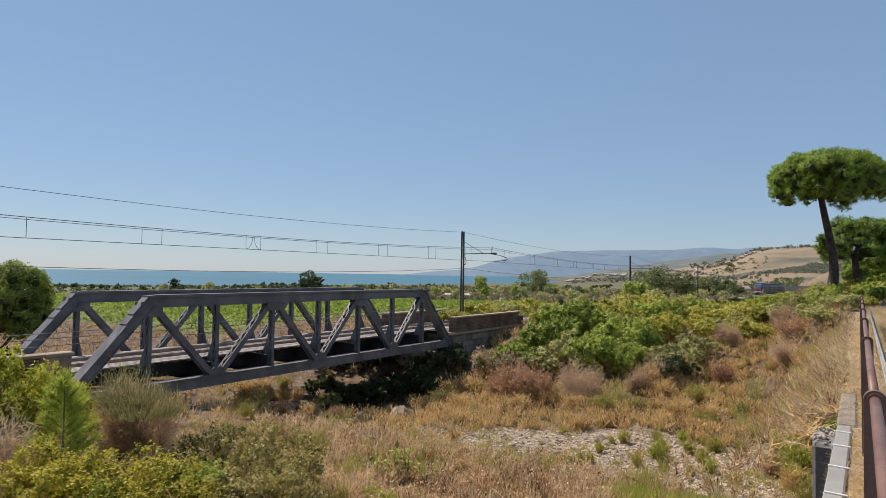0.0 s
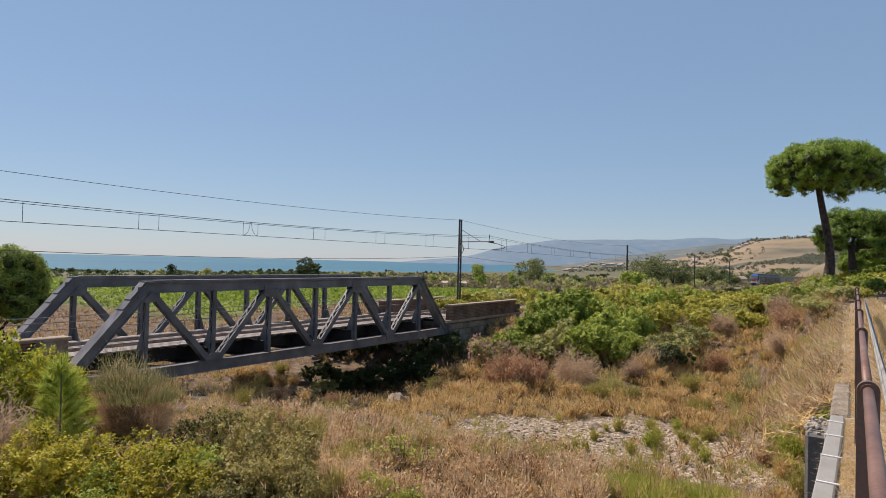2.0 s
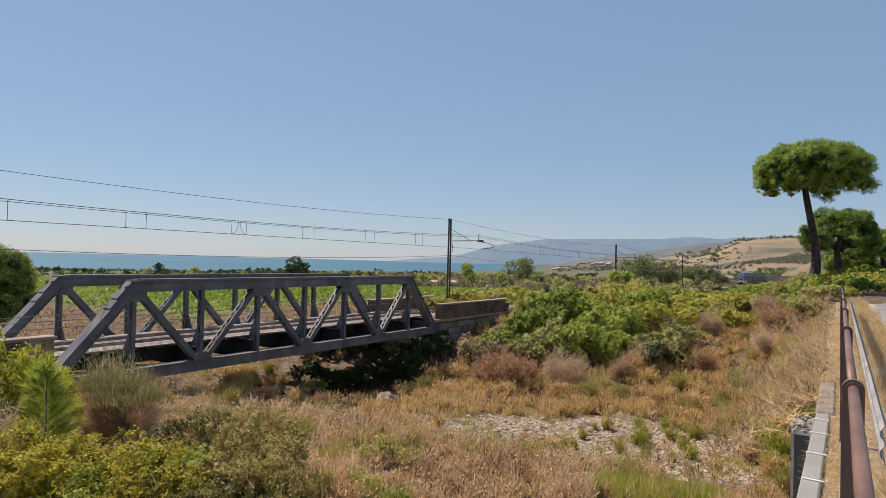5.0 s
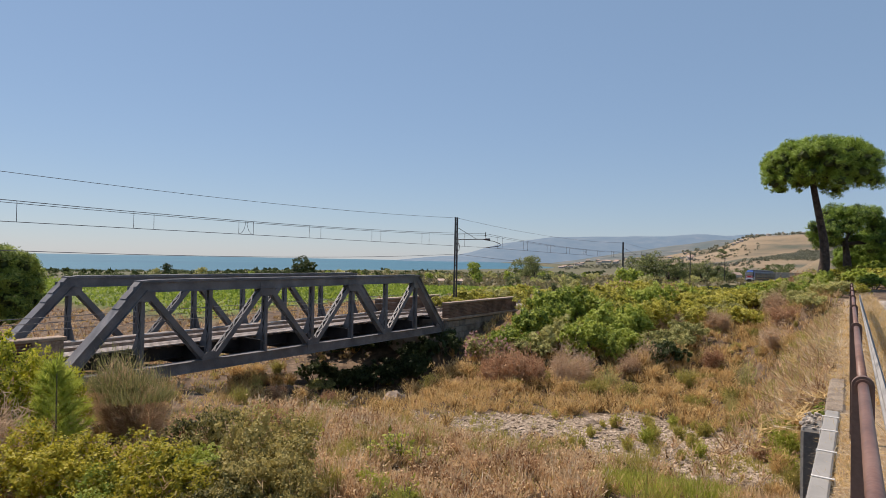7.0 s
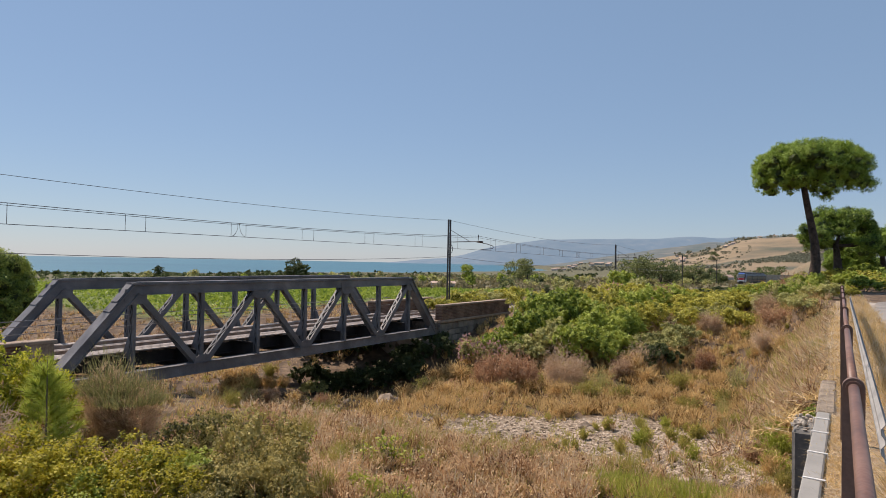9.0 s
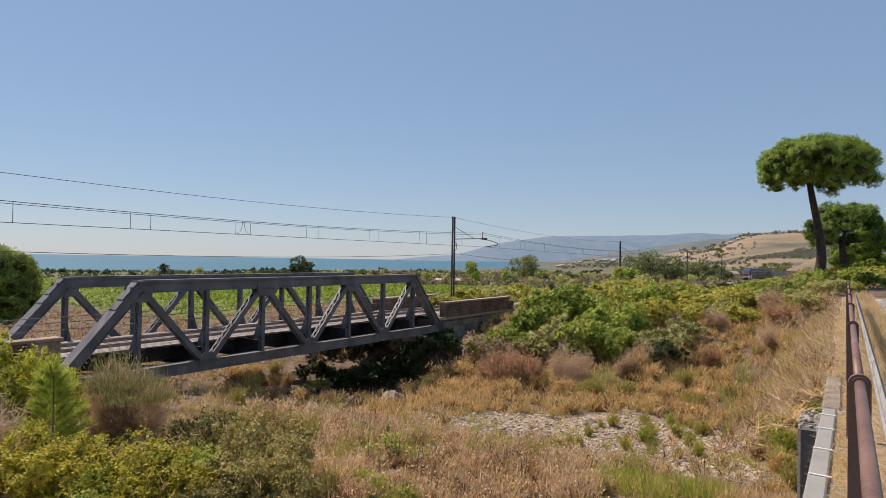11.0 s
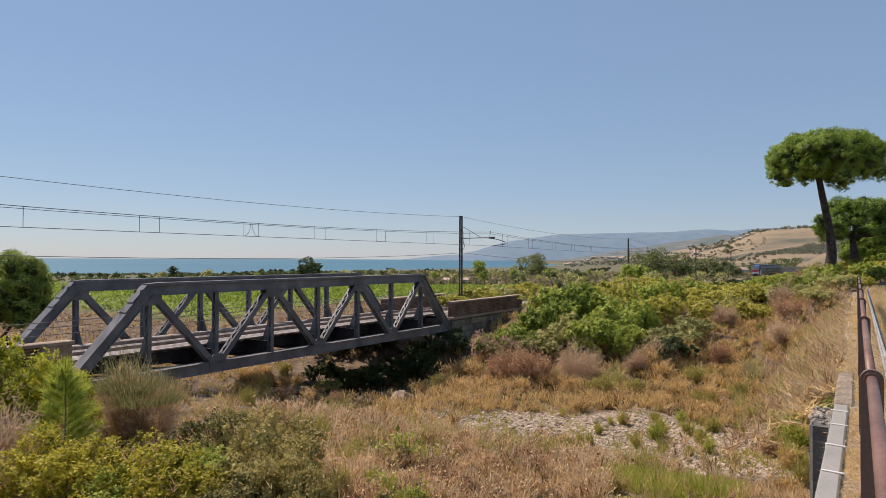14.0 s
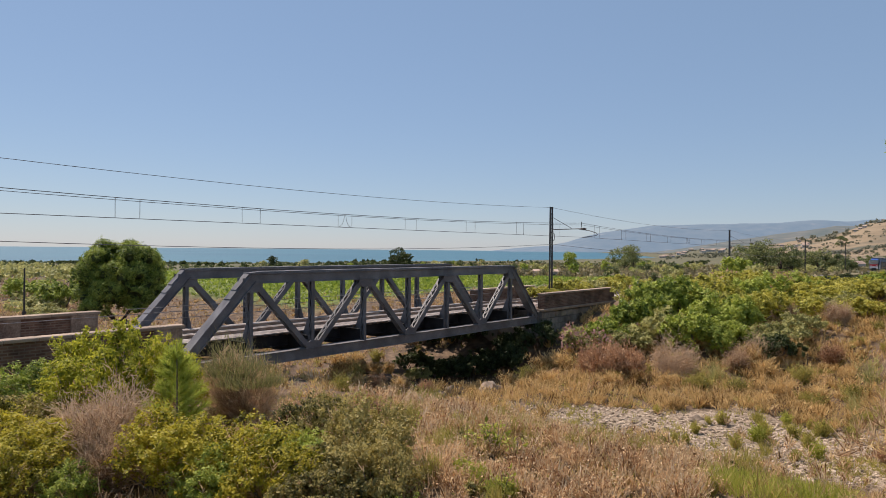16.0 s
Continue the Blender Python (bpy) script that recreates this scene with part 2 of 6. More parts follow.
SHOOT = leaf_material("grey_green_shoots", [(0.13, 0.135, 0.055), (0.26, 0.26, 0.10), (0.42, 0.40, 0.17)], 0.3, 0.7)

# ---- building helpers ----
def thing(name, label, category, at=(0, 0, 0), group="", kind=""):
    ob = tagged(new(name), label, category, group, kind)
    ob.location = at
    ob.empty_display_size = 0.3
    return ob


def hold(ob, parent):
    ob.parent = parent
    return ob


def mesh_np(name, verts, faces, mat, smooth=False):
    """A mesh from arrays; faces all of one count of corners."""
    verts, faces = np.asarray(verts, np.float32), np.asarray(faces, np.int32)
    me = bpy.data.meshes.new(name)
    k = faces.shape[1]
    me.vertices.add(len(verts))
    me.vertices.foreach_set("co", verts.ravel())
    me.loops.add(faces.size)
    me.loops.foreach_set("vertex_index", faces.ravel())
    me.polygons.add(len(faces))
    me.polygons.foreach_set("loop_start", np.arange(0, faces.size, k, dtype=np.int32))
    me.polygons.foreach_set("use_smooth", np.full(len(faces), smooth))
    me.update(calc_edges=True)
    me.validate()
    me.materials.append(mat)
    return me


def part_np(name, verts, faces, mat, parent=None, label="", smooth=False):
    ob = new(name, mesh_np(name, verts, faces, mat, smooth))
    if parent:
        ob.parent = parent
    return tagged(ob, label, kind="stuff" if name in ("brushwood", "shoot_cover", "foliage", "crown", "inner_crown", "blossom", "needle_cover") else "")


def part(name, bm, mat, parent=None, label="", smooth=False):
    me = bpy.data.meshes.new(name)
    bmesh.ops.recalc_face_normals(bm, faces=bm.faces)
    if smooth:
        for f in bm.faces:
            f.smooth = True
    bm.to_mesh(me)
    bm.free()
    me.materials.append(mat)
    ob = new(name, me)
    if parent:
        ob.parent = parent
    return tagged(ob, label)


def beam(bm, a, b, w, h, up=(0, 0, 1), bevel=0.0):
    """A bar from a to b, w wide across and h deep along up."""
    a, b = Vector(a), Vector(b)
    d = (b - a).normalized()
    side = d.cross(Vector(up)).normalized()
    top = side.cross(d)
    vs = []
    for p in (a, b):
        for s, t in ((-1, -1), (1, -1), (1, 1), (-1, 1)):
            vs.append(bm.verts.new(p + side * (s * w / 2) + top * (t * h / 2)))
    fs = [bm.faces.new([vs[i] for i in q]) for q in ((0, 1, 2, 3), (4, 7, 6, 5), (0, 4, 5, 1), (1, 5, 6, 2), (2, 6, 7, 3), (3, 7, 4, 0))]
    if bevel:
        bmesh.ops.bevel(bm, geom=list({e for f in fs for e in f.edges}), offset=bevel, segments=1, affect="EDGES")
    return bm


def box(bm, x0, x1, y0, y1, z0, z1, bevel=0.0):
    return beam(bm, ((x0 + x1) / 2, (y0 + y1) / 2, z0), ((x0 + x1) / 2, (y0 + y1) / 2, z1), x1 - x0, y1 - y0, (0, 1, 0), bevel)


def tube(bm, pts, radii, sides=8, caps=True):
    """A round bar through points."""
    pts = [Vector(p) for p in pts]
    if not hasattr(radii, "__len__"):
        radii = [radii] * len(pts)
    rings = []
    for i, p in enumerate(pts):
        d = (pts[min(i + 1, len(pts) - 1)] - pts[max(i - 1, 0)]).normalized()
        ref = Vector((0, 0, 1)) if abs(d.z) < 0.9 else Vector((1, 0, 0))
        u = d.cross(ref).normalized()
        v = d.cross(u)
        rings.append([bm.verts.new(p + (u * math.cos(6.28318 * k / sides) + v * math.sin(6.28318 * k / sides)) * radii[i]) for k in range(sides)])
    for r0, r1 in zip(rings, rings[1:]):
        for k in range(sides):
            bm.faces.new((r0[k], r0[(k + 1) % sides], r1[(k + 1) % sides], r1[k]))
    if caps:
        bm.faces.new(rings[0][::-1])
        bm.faces.new(rings[-1])
    return bm


def BM():
    return bmesh.new()


def lattice(ix, iy, seed):
    v = np.sin(ix * 127.1 + iy * 311.7 + seed * 74.7) * 43758.5453
    return v - np.floor(v)


def vnoise(x, y, size, seed=0):
    """Smooth noise from 0 to 1 with bumps of that size."""
    x, y = np.asarray(x, float) / size, np.asarray(y, float) / size
    ix, iy = np.floor(x), np.floor(y)
    fx, fy = x - ix, y - iy
    fx, fy = fx * fx * (3 - 2 * fx), fy * fy * (3 - 2 * fy)
    a, b = lattice(ix, iy, seed), lattice(ix + 1, iy, seed)
    c, d = lattice(ix, iy + 1, seed), lattice(ix + 1, iy + 1, seed)
    return (a * (1 - fx) + b * fx) * (1 - fy) + (c * (1 - fx) + d * fx) * fy


def step(a, b, v):
    t = np.clip((v - a) / (b - a), 0, 1)
    return t * t * (3 - 2 * t)


# ---- the lie of the land ----
CA, SA = math.cos(radians(AIM)), math.sin(radians(AIM))
SEA_Z = -5.0
TRACK_Y, RAIL_Z = 25.8, 3.35


def rail_z(x):
    return RAIL_Z - 0.0105 * np.clip(np.asarray(x, float) - 50, 0, 400)


def stream_x(y):
    return 26.0 + 1.2 * np.sin(np.asarray(y, float) * 0.09 + 0.6) + 0.02 * (np.asarray(y, float) - 10)


def land(x, y):
    x, y = np.asarray(x, float), np.asarray(y, float)
    ahead, right = x * CA + y * SA, x * SA - y * CA
    shore = np.interp(right, [-2000, -300, -160, -50, 96, 216, 330, 420], [265, 388, 484, 620, 880, 1150, 2600, 6000])
    t = np.clip((ahead - 95) / (shore - 95), 0, 1.6)
    z = 2.0 - 6.6 * np.clip(t, 0, 1.6) ** 0.6 - 6 * step(1.0, 1.06, t) + (vnoise(x, y, 60, 3) - 0.5) * 1.2 * step(60, 200, ahead)
    # hills inland, beyond the plain
    bear = right / np.maximum(ahead, 1)
    crest = np.interp(bear, [0.19, 0.27, 0.33, 0.363, 0.41, 0.446, 0.475, 0.52, 0.562, 0.62, 0.685, 1.5, 6], [0, 0, 4, 9, 17, 26, 40, 47, 52, 51, 47, 48, 50]) / 1150 * 1500
    crest = np.where(ahead > 50, crest, 0)
    rough = (vnoise(x, y, 320, 5) - 0.5) * 26 + (vnoise(x, y, 120, 6) - 0.5) * 9
    rise = step(420, 1500, ahead)
    z = z + rise * (crest + 12 * step(0.19, 0.25, bear)) + rough * rise * step(0.22, 0.4, bear) * (1 - 0.6 * step(1300, 1600, ahead))
    z = z + 13.5 * np.exp(-((ahead - 430) / 75) ** 2 - ((bear - 0.605) / 0.05) ** 2) * (ahead > 200)
    # raised terrace on the far bank, up to the road
    terrace = step(37, 60, x) * (1 - step(20, 30, y)) * (1 - step(150, 260, x))
    z = z + terrace * (1.0 + 0.6 * step(18, 0, y))
    # near bank under the road
    z = z + (vnoise(x, y, 5, 1) - 0.5) * 0.5 + (vnoise(x, y, 1.7, 2) - 0.5) * 0.16
    # railway embankment
    e = 1 - step(2.7, 6.2, np.abs(y - TRACK_Y))
    gap = step(12.0, 13.0, x) * (1 - step(38.0, 39.0, x))
    walled = ((x > -7) & (x < 12.6)) | ((x > 37.5) & (x < 49.4))
    e = np.where(walled & ((y < 23.1) | (y > 28.9)), 0.0, e)
    e = e * (1 - gap) * (1 - step(330, 480, x))
    z = z * (1 - e) + (rail_z(x) - 0.33) * e
    # stream bed
    off = np.abs(x - stream_x(y))
    outer = np.where(x > stream_x(y), 19.0, 11.5) + vnoise(x, y, 6, 8) * 1.5
    cut = (1 - step(5.2, outer, off)) * (1 - step(70, 130, y)) * np.where(walled & (y > 23.1) & (y < 28.9), 0.0, 1.0)
    bed = -1.5 * np.exp(-((x - 31.5) / 5.0) ** 2 - ((y - 23.0) / 3.8) ** 2) + (vnoise(x, y, 2.6, 9) - 0.5) * 0.28 + 0.35 * (vnoise(x, y, 9, 12) - 0.5)
    z = z * (1 - cut) + np.minimum(bed, z) * cut
    # road embankment; between its two banks the road is a bridge
    bank = (1 - step(0.6, 5.0, y)) * (1 - step(2.0, 7.0, x) * (1 - step(31.0, 40, x)))
    return z * (1 - bank) + (5.36 + (vnoise(x, y, 1.5, 4) - 0.5) * 0.08) * bank


def at_land(x, y, up=0.0):
    return (float(x), float(y), float(land(x, y)) + up)


def ground_mesh():
    bearings = np.concatenate([np.arange(-14, 82, 0.33), np.arange(82, 346, 4)])
    radii = np.concatenate([[0.01], 0.9 * 1.0285 ** np.arange(0, 306)])
    A, R = np.meshgrid(np.radians(bearings), radii)
    X, Y = R * np.cos(A) - 0.2, R * np.sin(A) - 0.3
    Z = land(X, Y)
    nb, nr = len(bearings), len(radii)
    idx = np.arange(nb * nr).reshape(nr, nb)
    nxt = np.roll(idx, -1, axis=1)
    faces = np.stack([idx[:-1], nxt[:-1], nxt[1:], idx[1:]], -1).reshape(-1, 4)[:, ::-1]
    return np.stack([X, Y, Z], -1).reshape(-1, 3), faces


def set_mask(me, name, values):
    me.attributes.new(name, "FLOAT", "POINT").data.foreach_set("value", np.asarray(values, np.float32).ravel())


def gravel_mask(x, y):
    off = np.abs(x - np.interp(y, [0, 1.8, 4.7, 6.4, 8, 11, 14, 18.5], [26.2, 26.2, 25.9, 25.7, 26.4, 25.5, 24.5, 23.6]))
    edge = np.interp(y, [0, 1.8, 4.7, 6.4, 8, 11, 14, 18.5], [3.2, 3.4, 4.4, 4.7, 4.1, 3.1, 1.9, 1.1]) + (vnoise(x, y, 2.4, 21) - 0.5) * 2.2
    return (1 - step(edge - 0.8, edge + 0.5, off)) * (1 - step(18, 21, y))


def ground_material():
    m = bpy.data.materials.new("ground_soil")
    m.use_nodes = True
    n, l = m.node_tree.nodes, m.node_tree.links
    b = n["Principled BSDF"]
    b.inputs["Roughness"].default_value = 0.97
    geo = n.new("ShaderNodeNewGeometry")

    def noise_of(scale, detail=8):
        t = n.new("ShaderNodeTexNoise")
        t.inputs["Scale"].default_value, t.inputs["Detail"].default_value = scale, detail
        l.new(geo.outputs["Position"], t.inputs["Vector"])
        return t

    def blend(fac, c1, c2):
        mx = n.new("ShaderNodeMixRGB")
        l.new(fac, mx.inputs[0])
        l.new(c1, mx.inputs[1])
        l.new(c2, mx.inputs[2])
        return mx.outputs[0]

    def mask(name):
        a = n.new("ShaderNodeAttribute")
        a.attribute_name = name
        return a.outputs["Fac"]

    def ramp(src, *stops):
        r = ramp_node(n, stops)
        l.new(src, r.inputs[0])
        return r.outputs[0]

    soil = ramp(noise_of(1.6).outputs["Fac"], (0.32, (0.05, 0.031, 0.018)), (0.5, (0.105, 0.069, 0.04)), (0.68, (0.20, 0.138, 0.085)))
    gravel = ramp(noise_of(7.0, 10).outputs["Fac"], (0.3, (0.10, 0.075, 0.05)), (0.5, (0.25, 0.195, 0.135)), (0.66, (0.40, 0.325, 0.24)))
    green = ramp(noise_of(0.35).outputs["Fac"], (0.32, (0.08, 0.115, 0.024)), (0.6, (0.14, 0.18, 0.04)))
    plain = ramp(noise_of(0.028).outputs["Fac"], (0.3, (0.065, 0.075, 0.036)), (0.45, (0.115, 0.105, 0.056)), (0.55, (0.085, 0.092, 0.045)), (0.7, (0.19, 0.15, 0.09)))
    hills = ramp(noise_of(0.009, 10).outputs["Fac"], (0.36, (0.075, 0.08, 0.052)), (0.44, (0.145, 0.122, 0.078)), (0.5, (0.215, 0.163, 0.098)), (0.68, (0.26, 0.20, 0.125)))
    col = blend(mask("plain"), soil, plain)
    col = blend(mask("hills"), col, hills)
    col = blend(mask("field"), col, green)
    col = blend(mask("gravel"), col, gravel)
    l.new(col, b.inputs["Base Color"])
    bp = n.new("ShaderNodeBump")
    bp.inputs["Strength"].default_value, bp.inputs["Distance"].default_value = 0.7, 0.08
    l.new(noise_of(9.0, 6).outputs["Fac"], bp.inputs["Height"])
    l.new(bp.outputs[0], b.inputs["Normal"])
    return m


gv, gf = ground_mesh()
ground = tagged(new("ground", mesh_np("ground", gv, gf, ground_material(), True)), "dry stony ground with a gravel stream bed and tan hills", "ground", kind="structure")
GX, GY = gv[:, 0], gv[:, 1]
G_AHEAD, G_RIGHT = GX * CA + GY * SA, GX * SA - GY * CA
set_mask(ground.data, "gravel", gravel_mask(GX, GY))
set_mask(ground.data, "plain", step(75, 130, G_AHEAD))
set_mask(ground.data, "hills", step(330, 420, G_AHEAD) * step(0.29, 0.38, G_RIGHT / np.maximum(G_AHEAD, 1)))
set_mask(ground.data, "field", step(45, 48, GY) * (1 - step(118, 130, GY)) * step(0, 3, GX - 0.08 * GY - 33.5) * (1 - step(100, 118, GX)))

# sea
SEA = bpy.data.materials.new("sea_water")
SEA.use_nodes = True
sn, sl = SEA.node_tree.nodes, SEA.node_tree.links
sb = sn["Principled BSDF"]
sb.inputs["Roughness"].default_value = 0.35
sb.inputs["Specular IOR Level"].default_value = 0.3
sg, st, sr = sn.new("ShaderNodeNewGeometry"), sn.new("ShaderNodeTexNoise"), ramp_node(sn, [(0.35, (0.018, 0.10, 0.145)), (0.65, (0.03, 0.135, 0.18))])
st.inputs["Scale"].default_value, st.inputs["Detail"].default_value = 0.004, 5
sl.new(sg.outputs["Position"], st.inputs["Vector"])
sl.new(st.outputs["Fac"], sr.inputs[0])
sl.new(sr.outputs[0], sb.inputs["Base Color"])
sw, sbp = sn.new("ShaderNodeTexNoise"), sn.new("ShaderNodeBump")
sw.inputs["Scale"].default_value, sw.inputs["Detail"].default_value = 0.4, 4
sl.new(sg.outputs["Position"], sw.inputs["Vector"])
sl.new(sw.outputs["Fac"], sbp.inputs["Height"])
sbp.inputs["Strength"].default_value, sbp.inputs["Distance"].default_value = 0.5, 0.6
sl.new(sbp.outputs[0], sb.inputs["Normal"])
sa = np.radians(np.arange(0, 360, 2.0))
sv = np.concatenate([[[0, 0, SEA_Z]]] + [np.stack([r * np.cos(sa), r * np.sin(sa), np.full(len(sa), SEA_Z)], -1) for r in (4940.0,)])
tagged(new("water", mesh_np("water", sv, [[0, 1 + i, 1 + (i + 1) % len(sa)] for i in range(len(sa))], SEA)), "calm turquoise blue sea under a clear sky", "sea", kind="structure")

# far mountain beyond the bay; blue emission stands in for the haze
HAZE = bpy.data.materials.new("haze_glow_ridge")
HAZE.use_nodes = True
hn, hl = HAZE.node_tree.nodes, HAZE.node_tree.links
hb = hn["Principled BSDF"]
hg, ht = hn.new("ShaderNodeNewGeometry"), hn.new("ShaderNodeTexNoise")
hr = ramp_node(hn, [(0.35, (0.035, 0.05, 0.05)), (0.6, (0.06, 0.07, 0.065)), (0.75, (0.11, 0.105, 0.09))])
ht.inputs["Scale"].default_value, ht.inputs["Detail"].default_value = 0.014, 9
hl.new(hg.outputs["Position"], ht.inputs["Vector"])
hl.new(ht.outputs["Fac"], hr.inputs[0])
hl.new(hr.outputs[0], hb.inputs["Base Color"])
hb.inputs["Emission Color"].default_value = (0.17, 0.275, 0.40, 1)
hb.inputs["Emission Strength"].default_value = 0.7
hb.inputs["Roughness"].default_value = 1.0


def mountain(far, deep, bears, heights, seed):
    bb = np.linspace(bears[0], bears[-1], 240)
    rows = np.linspace(-1, 1, 25)
    B, D = np.meshgrid(bb, rows)
    ahead = far + D * deep
    right = B * ahead
    X, Y = ahead * CA + right * SA, ahead * SA - right * CA
    top = np.interp(B, bears, heights) / 1150 * far
    Z = SEA_Z - 4 + (top + 12) * (1 - np.abs(D) ** 1.6) * (0.93 + 0.14 * vnoise(X, Y, 260, seed)) + (vnoise(X, Y, 120, seed + 1) - 0.5) * 9 * (1 - np.abs(D))
    nb, nr = len(bb), len(rows)
    i = np.arange(nb * nr).reshape(nr, nb)
    f = np.stack([i[:-1, :-1], i[:-1, 1:], i[1:, 1:], i[1:, :-1]], -1).reshape(-1, 4)
    return np.stack([X, Y, Z], -1).reshape(-1, 3), f


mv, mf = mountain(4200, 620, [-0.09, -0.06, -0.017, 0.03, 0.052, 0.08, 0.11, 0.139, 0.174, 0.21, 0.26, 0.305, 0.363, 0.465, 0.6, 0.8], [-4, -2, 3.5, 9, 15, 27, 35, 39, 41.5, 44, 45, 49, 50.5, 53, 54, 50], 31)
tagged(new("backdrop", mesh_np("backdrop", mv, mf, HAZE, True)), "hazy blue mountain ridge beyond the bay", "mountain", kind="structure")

# nearer hazy olive ridge above the town; its haze is a weaker emission
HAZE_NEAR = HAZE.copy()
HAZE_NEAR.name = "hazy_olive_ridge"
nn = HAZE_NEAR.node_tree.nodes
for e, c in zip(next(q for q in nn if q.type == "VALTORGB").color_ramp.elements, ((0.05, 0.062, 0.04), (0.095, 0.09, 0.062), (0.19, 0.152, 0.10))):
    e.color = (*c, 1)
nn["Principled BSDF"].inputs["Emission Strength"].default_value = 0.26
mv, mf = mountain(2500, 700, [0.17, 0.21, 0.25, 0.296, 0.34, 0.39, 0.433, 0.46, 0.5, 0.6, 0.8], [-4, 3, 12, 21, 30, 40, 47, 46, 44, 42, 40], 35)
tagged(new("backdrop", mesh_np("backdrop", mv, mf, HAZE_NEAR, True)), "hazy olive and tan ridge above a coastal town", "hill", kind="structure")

# ---- railway bridge ----
P, X0 = 3.2, 12.37              # panel length, first bearing
TOP, LOW = 5.94, 2.05
NEAR_Y, FAR_Y = 23.26, 28.4


def truss_node(i, top):
    return Vector((X0 + P * i, 0, TOP - 0.26 if top else LOW + 0.24))


def extruded(pts, a, b, side, up):
    """One closed profile, drawn from a to b."""
    bm = BM()
    r0, r1 = ([bm.verts.new(p + side * u + up * v) for u, v in pts] for p in (a, b))
    k = len(pts)
    for i in range(k):
        bm.faces.new((r0[i], r0[(i + 1) % k], r1[(i + 1) % k], r1[i]))
    bm.faces.new(r0[::-1])
    bm.faces.new(r1)
    return bm


def box_member(name, a, b, y, w, h, parent, plates=True):
    """A riveted box with edge angles along its sides, and stacked cover plates on top."""
    d = (b - a).normalized()
    up = Vector((-d.z, 0, d.x))
    side = Vector((0, 1, 0))
    o = Vector((0, y, 0))
    e, q = w / 2, h / 2
    pts = [(-e - 0.07, -q), (e + 0.07, -q), (e + 0.07, -q + 0.022), (e, -q + 0.03), (e, q - 0.03), (e + 0.07, q - 0.022), (e + 0.07, q), (-e - 0.07, q), (-e - 0.07, q - 0.022), (-e, q - 0.03), (-e, -q + 0.03), (-e - 0.07, -q + 0.022)]
    ob = part(name, extruded(pts, a + o, b + o, side, up), STEEL, parent)
    if plates:      # stacked plates; on the sloping posts they thicken towards the knee
        n = (b - a).length
        slope = abs(d.z) > 0.3
        for k, (cut, wide) in enumerate(((0.0, 0.16), (0.16, 0.10), (0.24, 0.03))):
            bm = BM()
            lift = up * (q + 0.018 + 0.034 * k)
            lo, hi = (a, b) if d.z >= 0 else (b, a)
            e1 = (hi - lo).normalized()
            if slope:
                pa, pb = lo + e1 * n * (0.0 if k == 0 else 0.62 + 0.1 * k), hi + e1 * 0.05
            else:
                pa, pb = a + d * n * (cut - 0.16 if k else 0) * 0.25 - d * 0.08, b - d * n * (cut - 0.16 if k else 0) * 0.25 + d * 0.08
            beam(bm, pa + o + lift, pb + o + lift, w + wide, 0.03, up)
            part("cover_plate", bm, STEEL, ob)
    return ob


def laced_member(name, a, b, y, w, h, parent, pitch=0.34):
    """Two channels held together by zigzag lacing bars."""
    d = (b - a).normalized()
    up = Vector((-d.z, 0, d.x)) if abs(d.x) > 1e-4 else Vector((-1, 0, 0))
    if up.z < 0:
        up = -up
    o = Vector((0, y, 0))
    q, c = h / 2, 0.08
    ob = None
    for s in (-1, 1):
        e = w / 2
        pts = [(s * e, -q), (s * e, q), (s * (e - c), q), (s * (e - c), q - 0.02), (s * (e - 0.022), q - 0.02), (s * (e - 0.022), -q + 0.02), (s * (e - c), -q + 0.02), (s * (e - c), -q)]
        bm = extruded(pts, a + o, b + o, Vector((0, 1, 0)), up)
        if ob is None:
            ob = part(name, bm, STEEL, parent)
        else:
            part("channel", bm, STEEL, ob)
    n = (b - a).length
    k = max(3, int((n - 1.0) / pitch))
    for e in (-1, 1):
        for j in range(k):
            p0, p1 = a + d * (0.5 + (n - 1.0) * j / k), a + d * (0.5 + (n - 1.0) * (j + 1) / k)
            s = 1 if j % 2 else -1
            lift = o + up * e * (h / 2 + 0.009)
            bm = BM()
            beam(bm, p0 + lift + Vector((0, s * (w / 2 - 0.05), 0)), p1 + lift - Vector((0, s * (w / 2 - 0.05), 0)), 0.07, 0.016, up)
            part("lacing_bar", bm, STEEL, ob)
    return ob


def gusset(x, z, y, w, h, parent, cut=0.3, hang=False):
    bm = BM()
    for s in (-1, 1):
        yy = y + s * 0.185
        pts = [(-w / 2, -h / 2), (w / 2, -h / 2), (w / 2, h / 2 * (1 - cut)), (w / 2 * (1 - cut), h / 2), (-w / 2 * (1 - cut), h / 2), (-w / 2, h / 2 * (1 - cut))]
        f = [bm.verts.new((x + px, yy, z + (-pz if hang else pz))) for px, pz in pts]
        face = bm.faces.new(f)
        r = bmesh.ops.extrude_face_region(bm, geom=[face])
        bmesh.ops.translate(bm, verts=[v for v in r["geom"] if isinstance(v, bmesh.types.BMVert)], vec=(0, s * 0.016, 0))
    part("gusset_plate", bm, STEEL, parent)


